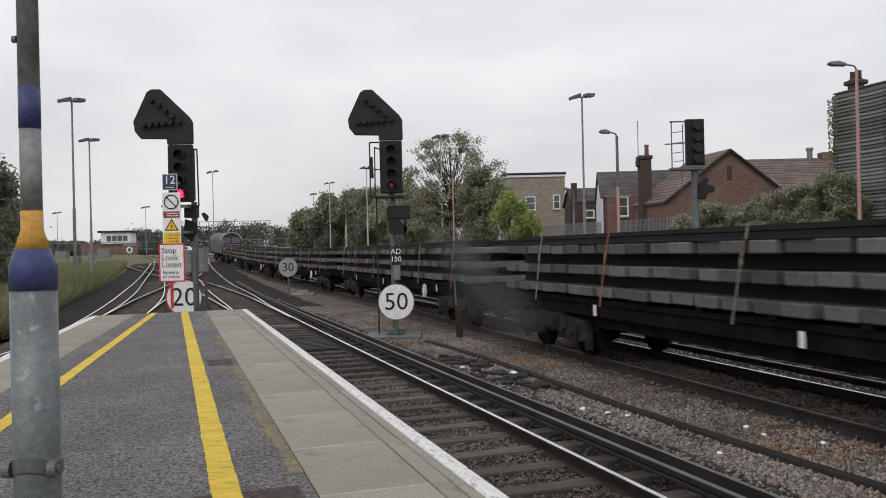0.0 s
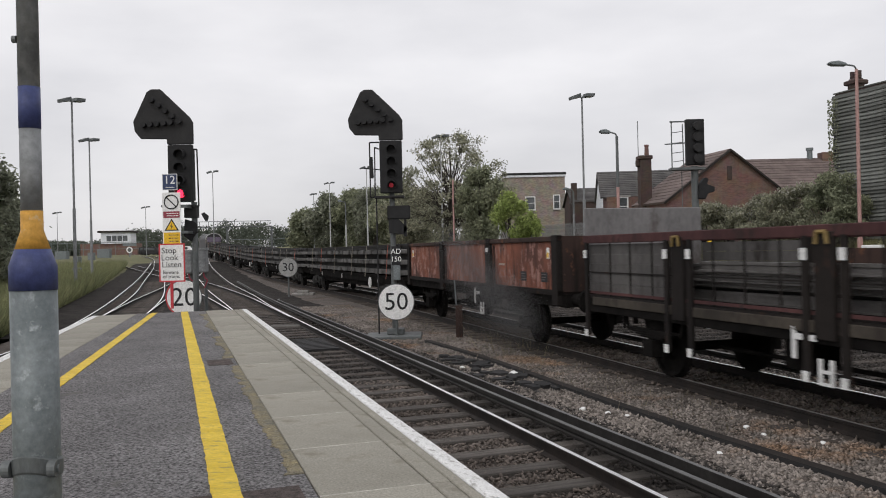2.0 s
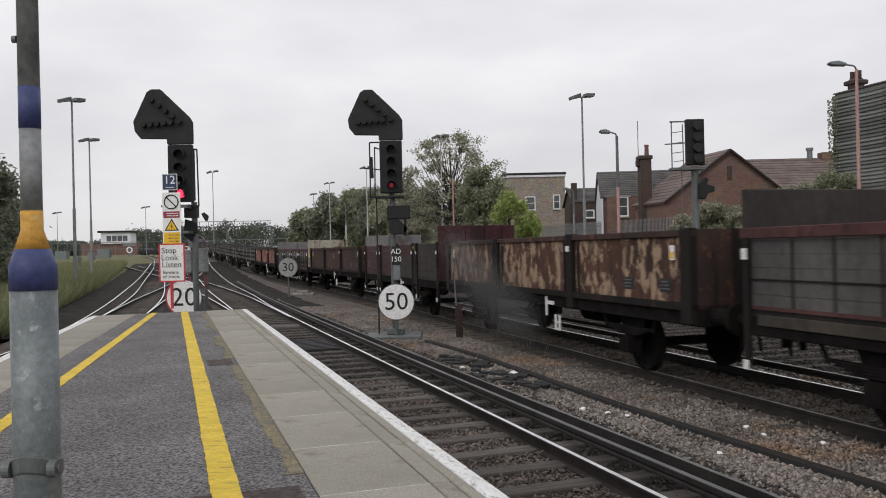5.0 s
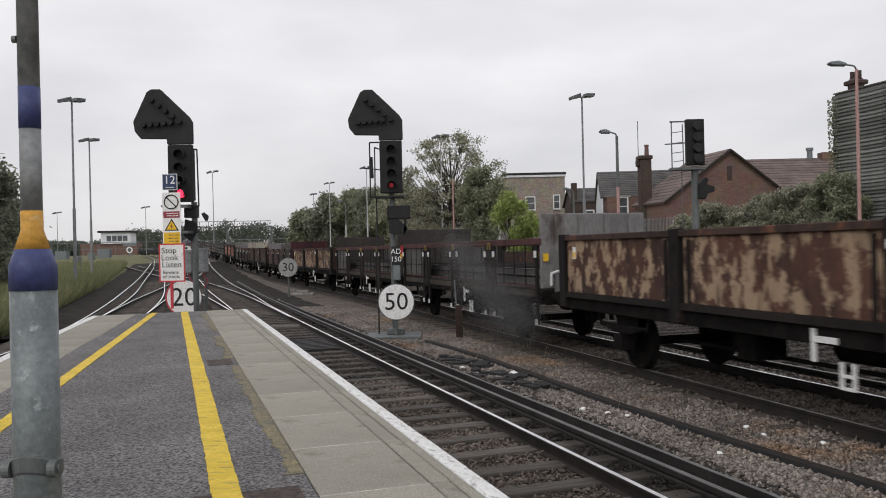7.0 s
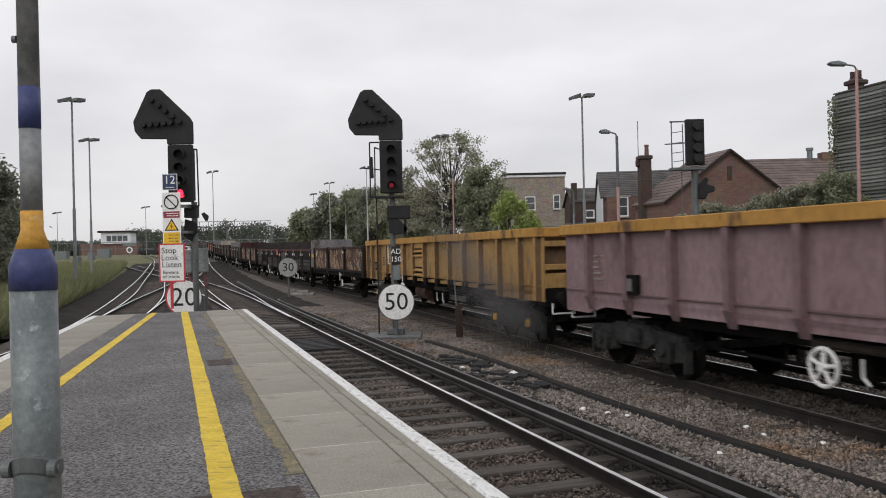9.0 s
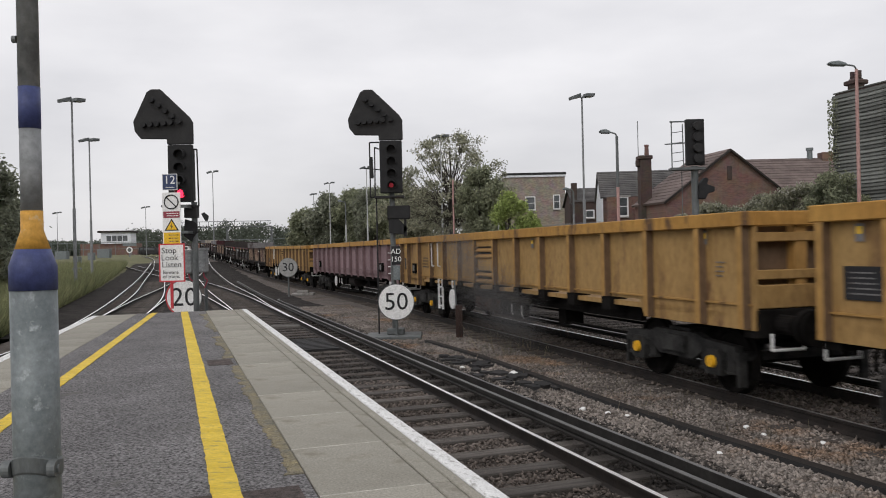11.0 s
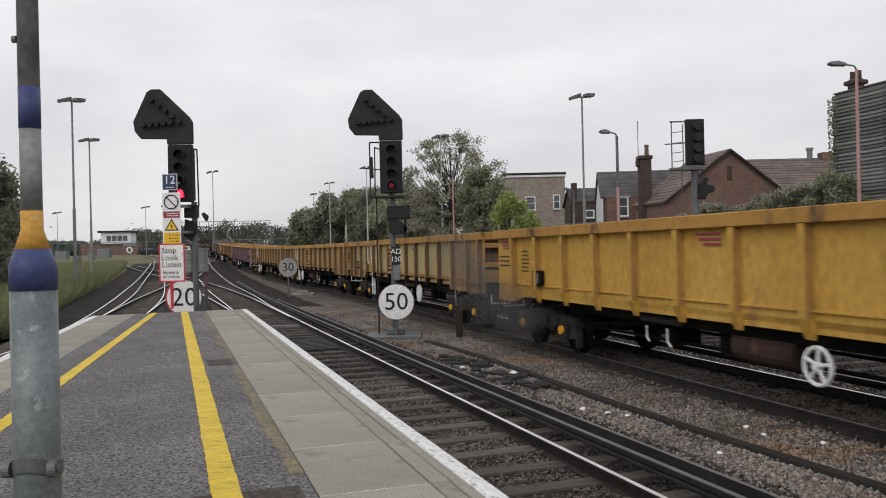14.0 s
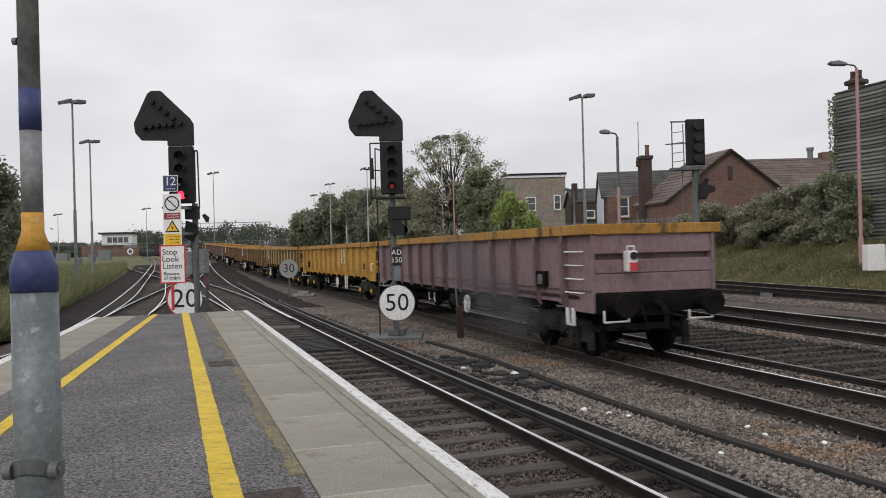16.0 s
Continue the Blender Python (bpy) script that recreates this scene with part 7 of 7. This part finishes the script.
def roof_slope(name, parent, a, b, c, d, rows, cols, mat):
    """Overlapping tile courses on the slope a-b (eaves) to d-c (ridge)."""
    a, b, c, d = (Vector(v) for v in (a, b, c, d))
    n = (b - a).cross(d - a).normalized()
    if n.z < 0:
        n = -n
    base = bmesh.new()
    lo = [base.verts.new(p) for p in (a, b, c, d)]
    up = [base.verts.new(p - n * 0.12) for p in (a, b, c, d)]
    base.faces.new(lo)
    base.faces.new(up[::-1])
    for i in range(4):
        base.faces.new((lo[i], up[i], up[(i + 1) % 4], lo[(i + 1) % 4]))
    roof = part(name, base, mat, parent)
    for r in range(rows):
        bm = bmesh.new()
        t0, t1 = r / rows, (r + 1.15) / rows
        p0, p1 = a.lerp(d, t0), b.lerp(c, t0)
        q0, q1 = a.lerp(d, min(t1, 1)), b.lerp(c, min(t1, 1))
        for k in range(cols):
            u0, u1 = (k + 0.03) / cols, (k + 0.97) / cols
            v = [p0.lerp(p1, u0) + n * 0.05, p0.lerp(p1, u1) + n * 0.05, q0.lerp(q1, u1) + n * 0.012, q0.lerp(q1, u0) + n * 0.012,
                 p0.lerp(p1, u0) + n * 0.01, p0.lerp(p1, u1) + n * 0.01]
            vv = [bm.verts.new(x) for x in v]
            bm.faces.new(vv[:4])
            bm.faces.new((vv[4], vv[5], vv[1], vv[0]))
        ob = part("tile_course", bm, mat, roof)
    return roof


def gable_house(x, y, turn, w, depth, eave, ridge, wall, roof_mat, label, rows=14):
    """House whose ridge runs along local y; the gable faces -y."""
    z = ground_z(x, y)
    root = thing("house", pose(x, y, z, 0, 0, turn), label, "house", "houses behind the bank")
    e, r = eave - z, ridge - z
    bm = bmesh.new()
    slab(bm, [(-w / 2, -0.3), (w / 2, -0.3), (w / 2, e), (0, r), (-w / 2, e)], lambda u, v, t: (u, t, v), 0, depth)
    part("wall", bm, wall, root)
    o = 0.25
    k = (r - e) / (w / 2)
    for s in (-1, 1):
        roof_slope("roof", root, (s * (w / 2 + o), -0.2, e - o * k + 0.1), (s * (w / 2 + o), depth + 0.2, e - o * k + 0.1), (0, depth + 0.2, r + 0.1), (0, -0.2, r + 0.1), rows, 26, roof_mat)
    bm = bmesh.new()
    for s in (-1, 1):
        bent(bm, [(s * (w / 2 + o), -0.25, e - o * k + 0.02), (0, -0.25, r + 0.02)], 0.09, 4)
    part("bargeboard", bm, M["galv_dark"] if wall != M["brick_red"] else M["plank"], root)
    return root, z


def houses():
    # gabled brick house whose tiled slope faces the line
    h, z = gable_house(21.1, 60, 10, 10.0, 5.5, 5.2, 8.85, M["brick_red"], M["tile_red"], "red brick gabled house with brown roof tiles")
    part("vent", B((-0.18, 0.18, -0.05, 0.02, 6.7 - z, 7.7 - z)), M["brick_dark"], h, "dark slit vent")
    # long roofed house
    h, z = gable_house(39.0, 72, 90, 9, 17, 6.0, 9.25, M["brick_red"], M["tile_red"], "long brick house under a brown tiled roof")
    part("chimney_pot", R(((-0.0, 6.6, 9.1 - z), (0.0, 6.6, 10.0 - z), 0.25), ((0.0, 6.6, 10.0 - z), (0.0, 6.6, 10.25 - z), 0.33)), M["galv"], h, "pale flue")
    part("chimney", B((-0.5, 0.5, 4.4, 5.7, 9.0 - z, 9.8 - z)), M["brick_red"], h)
    # white-gabled terrace with a slate roof
    h, z = gable_house(22.0, 69.5, 83.7, 6.4, 8.5, 6.1, 8.3, M["brick_red"], M["tile_grey"], "brick house with a white rendered gable")
    part("gable_render", B((-3.45, 3.45, 8.5, 8.54, -0.3, 5.9 - z)), M["render_white"], h, "white rendered gable")
    bm = bmesh.new()
    slab(bm, [(-3.45, 5.9 - z), (3.45, 5.9 - z), (0, 8.2 - z)], lambda u, v, t: (u, t, v), 8.5, 8.54)
    part("gable_render", bm, M["render_white"], h, "white rendered gable")
    h2, z2 = thing("brick_cottage", pose(15.3, 66.4, ground_z(15.3, 66.4)), "red brick house front with a white window", "house", "houses behind the bank"), ground_z(15.3, 66.4)
    part("wall", B((-1.9, 2.2, 0, 0.3, -0.3, 6.0 - z2)), M["brick_red"], h2)
    window(h2, -0.62, 0, 4.5 - z2, 0.62, 1.4)
    part("hood", B((-1.2, 0.0, -0.12, 0, 5.97 - z2, 6.1 - z2)), M["concrete"], h2)
    # tall chimney stack
    x, y = 15.62, 63
    zc = ground_z(x, y)
    c = thing("chimney_stack", pose(x, y, zc), "tall sooty brick chimney stack with one red pot", "chimney")
    part("shaft", B((-0.42, 0.42, -0.5, 0.5, 0, 8.85 - zc)), M["brick_dark"], c)
    part("cap", B((-0.52, 0.52, -0.6, 0.6, 8.6 - zc, 8.9 - zc), (-0.62, -0.42, -0.3, 0.3, 8.1 - zc, 8.6 - zc)), M["brick_dark"], c, bevel=0.05)
    bm = bmesh.new()
    lathe(bm, [(0.18, 8.9 - zc), (0.15, 9.6 - zc), (0.18, 9.65 - zc), (0.18, 9.75 - zc)], 14, (0.2, 0))
    part("pot", bm, M["brick_red"], c, "red chimney pot")
    bm = bmesh.new()
    rod(bm, (-0.4, 0.2, 8.6 - zc), (-0.4, 0.2, 11.6 - zc), 0.03)
    part("aerial", bm, M["galv_dark"], c)
    # flat-roofed block
    x, y = 10.9, 95
    z = ground_z(x, y)
    f = thing("flat_roofed_block", pose(x, y, z), "buff brick flat-roofed block with white windows", "building", "houses behind the bank")
    part("wall", B((-3.6, 3.4, 0, 8, -0.3, 10.2 - z)), M["brick_buff"], f)
    part("roof_edge", B((-3.7, 3.5, -0.15, 8.1, 10.2 - z, 10.45 - z)), M["render_white"], f)
    part("roof", B((-3.75, 3.55, -0.2, 8.15, 10.45 - z, 10.7 - z)), M["black_soft"], f, "dark flat roof edge")
    window(f, -0.65, 0, 6.45 - z, 0.95, 1.4)
    window(f, 2.4, 0, 6.5 - z, 0.6, 1.5)
    # dark house between
    h, z = gable_house(17.2, 84, 90, 6, 4.2, 6.3, 7.9, M["brick_dark"], M["tile_grey"], "dark house in the gap between the others")
    window(h, 0, 0, 4.6 - z, 0.8, 1.0)
    w2 = thing("back_extension", pose(14.3, 80, ground_z(14.3, 80)), "dark brick back extension with a small window", "house", "houses behind the bank")
    zz = ground_z(14.3, 80)
    part("wall", B((-1.3, 1.6, 0, 3, -0.3, 6.4 - zz)), M["brick_dark"], w2)
    part("roof", B((-1.4, 1.7, -0.1, 3, 6.4 - zz, 6.6 - zz)), M["tile_grey"], w2)
    part("chimney", B((-1.5, -1.0, 0.5, 1.2, 6.4 - zz, 8.3 - zz)), M["brick_dark"], w2)
    window(w2, 0.1, 0, 4.9 - zz, 0.7, 0.6, 0)


houses()


def boarded_building():
    m = Matrix.Translation(W2(34.0, 37.4, 1.8)) @ pose(0, 0, 0, 0, 0, TRAIN_TURN)
    root = thing("boarded_building", m, "tall dark building clad in weathered horizontal boards", "building")
    part("wall", B((0.1, 8, -16, 0, -0.4, 8.4)), M["brick_dark"], root)
    bm = bmesh.new()
    slab(bm, [(0.0, -0.02), (0.11, -0.02), (0.12, 0.015), (0.03, 0.215), (0.0, 0.215)], lambda u, v, t: (-u + 0.1, t, v), -16, 0.12)
    me = mesh_of("board", bm, M["board"])
    for i in range(43):
        ob = new("board", me)
        ob.parent = root
        ob.matrix_basis = pose(random.uniform(-0.012, 0.012), random.uniform(-0.05, 0.05), -0.3 + 0.2 * i, random.uniform(-0.2, 0.2))
    part("roof", B((0.05, 8.2, -16.1, 0.1, 8.4, 8.46)), M["board"], root)
    c = part("chimney", B((0.3, 1.0, -1.3, -0.6, 8.3, 9.1)), M["brick_dark"], root, bevel=0.12)
    part("cap", B((0.2, 1.1, -1.42, -0.48, 8.75, 9.0)), M["brick_dark"], c, bevel=0.06)
    for y in (-1.15, -0.75):
        part("pot", R(((0.65, y, 9.1), (0.65, y, 9.5), 0.15), seg=12), M["brick_dark"], c)
    bm = bmesh.new()
    bent(bm, [(1.2, -3.4, 8.5), (1.2, -3.4, 10.6)], 0.02)
    bent(bm, [(1.2, -3.9, 10.1), (1.2, -2.9, 10.5)], 0.015)
    part("aerial", bm, M["galv"], root)


boarded_building()


def palisade():
    root = thing("palisade_fence", Matrix.Identity(4), "grey steel palisade fence along the top of the bank", "fence")
    bm = bmesh.new()
    slab(bm, [(-0.035, 0), (0.035, 0), (0.035, 2.5), (0, 2.65), (-0.035, 2.5)], lambda u, v, t: (u, t, v), 0, 0.02)
    me = mesh_of("pale", bm, M["lamp_grey"])
    for i in range(260):
        ob = new("pale", me)
        ob.parent = root
        p = W2(32.4, 42 + 0.19 * i, 1.4)
        ob.matrix_basis = pose(p.x, p.y, p.z, 0, 0, TRAIN_TURN + 90)
    for z in (0.45, 2.1):
        a, b = W2(32.43, 42, 1.4 + z), W2(32.43, 91, 1.4 + z)
        part("rail", R((a, b, 0.03), seg=4), M["galv_dark"], root)


palisade()


# ---- the far yard and woods ----
def far_yard():
    m = pose(-92.2, 230, -0.1, 0, 0, 10)
    sb = thing("signal_box", m, "low white-windowed signal box on a dark brick base", "building")
    part("base", B((-9, 6.0, 0, 8, 0, 5.8)), M["brick_red"], sb)
    part("cabin", B((-3.4, 4.6, -0.6, 7, 5.8, 8.9)), M["render_white"], sb, "white cabin")
    part("roof", B((-4.2, 5.2, -1.2, 7.5, 8.9, 9.4)), M["plank"], sb)
    for k in range(4):
        part("window", B((-1.9 + 1.45 * k, -0.7 + 1.45 * k, -0.7, -0.6, 6.5, 8.0)), M["glass"], sb)
    for i, (x, y, w, h) in enumerate(((-62, 150, 2.2, 1.9), (-78, 150, 1.6, 1.8), (-66, 142, 2.0, 1.7), (-57.5, 134, 0.8, 1.5), (-50, 112, 0.7, 1.4), (-33.5, 75, 0.4, 1.1))):
        solid("yard_cabinet", B((-w / 2, w / 2, -0.6, 0.6, 0, h)), M["galv"], pose(x, y, -0.2 + rise(y)), "pale grey yard cabinet among the weeds", "cabinet", "yard cabinets", bevel=0.04)
    sg = thing("yard_sign", pose(-59.3, 155, -0.1 + rise(155) * 0.4), "round white sign on a post in the yard", "sign")
    bm = bmesh.new()
    disc(bm, 0, 0, 2.6, 0.6)
    part("disc", bm, M["sign_white"], sg)
    bm = bmesh.new()
    disc(bm, 0, -0.03, 2.6, 0.36)
    part("ring", bm, M["galv_dark"], sg)
    part("post", B((-0.1, 0.1, 0.05, 0.2, 0, 2.6), (-1.3, 1.3, 0.02, 0.1, 3.35, 3.9)), M["galv"], sg)
    for x, y, c in ((-63, 190, "white"), (-58, 185, "sign_white"), (-70, 195, "black_soft"), (-66.5, 188, "black_soft")):
        car = thing("parked_van", pose(x, y, -0.2 + rise(y)), "small parked vehicle far off in the yard", "car", "parked vehicles")
        bm = bmesh.new()
        slab(bm, [(-2.2, 0.3), (2.2, 0.3), (2.2, 1.0), (1.3, 1.15), (0.7, 1.9), (-2.0, 1.95), (-2.2, 1.2)], lambda u, v, t: (u, t, v), -0.85, 0.85)
        part("body", bm, M[c], car, bevel=0.08)
        part("side_window", B((-1.7, 0.6, -0.87, -0.85, 1.2, 1.75)), M["glass"], car)
        for wx in (-1.4, 1.4):
            for wy in (-0.85, 0.7):
                part("wheel", R(((wx, wy, 0.32), (wx, wy + 0.15, 0.32), 0.32), seg=14), M["black"], car)
    # gantry with a walkway over the lines
    g = thing("signal_gantry", pose(-40, 150, 0.9, 0, 0, 8), "grey steel gantry spanning the lines far off", "gantry")
    part("beam", B((-9, 8.5, 0, 1.2, 6.1, 6.25), (-9, 8.5, 0, 0.1, 7.1, 7.2)), M["galv_dark"], g)
    for x in (-9, 0.5, 8.5):
        part("leg", B((x - 0.2, x + 0.2, 0.3, 0.7, -0.3, 6.1)), M["galv_dark"], g)
    bm = bmesh.new()
    for i in range(12):
        box(bm, -9 + 1.55 * i, -8.92 + 1.55 * i, 0, 0.1, 6.2, 7.15)
    part("handrail_post", bm, M["galv_dark"], g)
    bm = bmesh.new()
    slab(bm, [(-3.3, 7.3), (-2.9, 7.3), (-2.7, 8.2), (-3.5, 8.9), (-4.0, 8.6)], lambda u, v, t: (u, t, v), 0, 0.6)
    part("hooded_lamp", bm, M["black"], g)
    # long fence line
    fl = thing("yard_fence", Matrix.Identity(4), "thin grey yard fence far off", "fence")
    part("top_rail", R(((-150, 205, 5.6), (-30, 205, 5.6), 0.09), ((-150, 205, 4.0), (-30, 205, 4.0), 0.06), seg=4), M["galv"], fl)
    for i in range(31):
        part("fence_post", R(((-150 + 4 * i, 205, -0.3), (-150 + 4 * i, 205, 5.6), 0.07), seg=4), M["galv"], fl)


far_yard()


def far_woods():
    rng = np.random.default_rng(77)
    c, s = [], []
    for i in range(170):
        x = -330 + 330 * i / 170 + rng.uniform(-3, 3)
        y = 400 + 60 * rng.random()
        top = 10 + 5.5 * noise.noise(Vector((x * 0.02, 0, 5))) + 2.5 * noise.noise(Vector((x * 0.09, 2, 5)))
        top += 6.5 * math.exp(-((x + 150) / 26) ** 2) + 8 * math.exp(-((x + 95) / 20) ** 2)
        r = rng.uniform(5, 8)
        p = cloud([(x, y, top * 0.5, r, r, top * 0.55), (x + rng.uniform(-3, 3), y, top * 0.8, r * 0.6, r * 0.6, top * 0.25)], 620, i, 0.5, 0.04)
        c.append(p)
        s.append(rng.uniform(0.3, 0.6, len(p)))
    ob = quads("far_woods", np.concatenate(c), np.concatenate(s), M["leaf_far"], None, aspect=1.2)
    tagged(ob, "dark line of woods on the horizon", "woods", kind="stuff")


far_woods()


# ---- loose ballast stones ----
def ballast_stones():
    rng = np.random.default_rng(21)
    ph = np.array([[1, 1, 1], [-1, -1, 1], [-1, 1, -1], [1, -1, -1], [0, 0, 1.5], [0, 0, -1.5]], float)
    base = np.array([[1, 0, 0], [-1, 0, 0], [0, 1, 0], [0, -1, 0], [0, 0, 1], [0, 0, -1]], float)
    faces = np.array([[0, 2, 4], [2, 1, 4], [1, 3, 4], [3, 0, 4], [2, 0, 5], [1, 2, 5], [3, 1, 5], [0, 3, 5]])

    def field(name, n, f, r0, r1, mat, label):
        q = rng.normal(size=(n, 3, 3)) * 0.35 + np.eye(3)
        sz = rng.uniform(r0, r1, n)
        pos = f(n)
        co = np.einsum("vk,nkj->nvj", base, q) * sz[:, None, None]
        co[:, :, 2] *= 0.75
        co += pos[:, None, :]
        tri = (faces[None] + (np.arange(n) * 6)[:, None, None]).reshape(-1, 3)
        me = bpy.data.meshes.new(name)
        me.vertices.add(6 * n)
        me.vertices.foreach_set("co", co.ravel())
        me.loops.add(tri.size)
        me.loops.foreach_set("vertex_index", tri.ravel())
        me.polygons.add(len(tri))
        me.polygons.foreach_set("loop_start", np.arange(len(tri)) * 3)
        me.update(calc_edges=True)
        me.materials.append(mat)
        tagged(new(name, me), label, "ballast stones", kind="stuff")

    el, ea = np.array(EL), np.array(EA)
    tl, ta = np.array(TL), np.array(TA)

    def spread(lo, hi, a0, a1, l_ax, a_ax, z=-0.18, p=1.6):
        def f(n):
            l = lo + (hi - lo) * rng.random(n)
            a = a0 + (a1 - a0) * rng.random(n) ** p
            return l[:, None] * l_ax + a[:, None] * a_ax + np.stack([np.zeros(n), np.zeros(n), z + rng.uniform(-0.015, 0.02, n)], 1)
        return f

    field("ballast_stones", 85000, spread(5.0, 7.3, 4.5, 34, el, ea), 0.012, 0.03, island_vary(M["stones"], 0.55), "brown-grey loose ballast between the lines")
    dark = island_vary(surface("dark_ballast_stone", (0.032, 0.029, 0.027), (0.075, 0.066, 0.06), 0.5, 0.9, fine=30, bump=0.3), 0.5)
    brown = island_vary(surface("brown_ballast_stone", (0.085, 0.07, 0.06), (0.17, 0.142, 0.125), 0.5, 0.92, fine=30, bump=0.3), 0.5)
    field("ballast_stones", 20000, spread(1.6, 3.84, 2.5, 14, el, ea, -0.168, 1.2), 0.014, 0.034, brown, "brown ballast between the platform line's sleepers")
    field("ballast_stones", 12000, spread(1.6, 3.84, 13, 30, el, ea, -0.168, 1.2), 0.014, 0.036, dark, "dark oily ballast of the platform line")
    field("ballast_stones", 16000, spread(3.84, 5.3, 3.5, 30, el, ea, -0.168), 0.014, 0.034, dark, "oily black ballast beside the conductor rail")
    field("ballast_stones", 22000, spread(7.0, 9.3, 5, 40, tl, ta, -0.168), 0.016, 0.04, brown, "brown ballast under the goods line")
    for lo, hi, count in ((9.25, 10.3, 9000), (13.0, 15.3, 20000), (19.8, 22, 12000)):
        field("ballast_stones", count, spread(lo, hi, 8, 44, tl, ta, -0.175, 1.2), 0.018, 0.042, M["stones"], "loose ballast between the farther lines")
    field("ballast_stones", 24000, spread(10.3, 13.0, 8, 44, tl, ta, -0.172, 1.2), 0.018, 0.04, dark, "dark ballast of the farther line")


ballast_stones()


def motions():
    for ob, s0, n in TRAIN:
        rows = []
        for k in range(33):
            t = k * 0.5
            s = s0 + travelled(t)
            f, r = on_path(s + n * 0.32), on_path(s - n * 0.32)
            mid, d = (f + r) / 2, f - r
            climb = math.degrees(math.atan2(d.z, math.hypot(d.x, d.y)))
            rows.append((t, pose(mid.x, mid.y, mid.z, 0, -climb, math.degrees(math.atan2(d.y, d.x)))))
        walk(ob, rows)


motions()
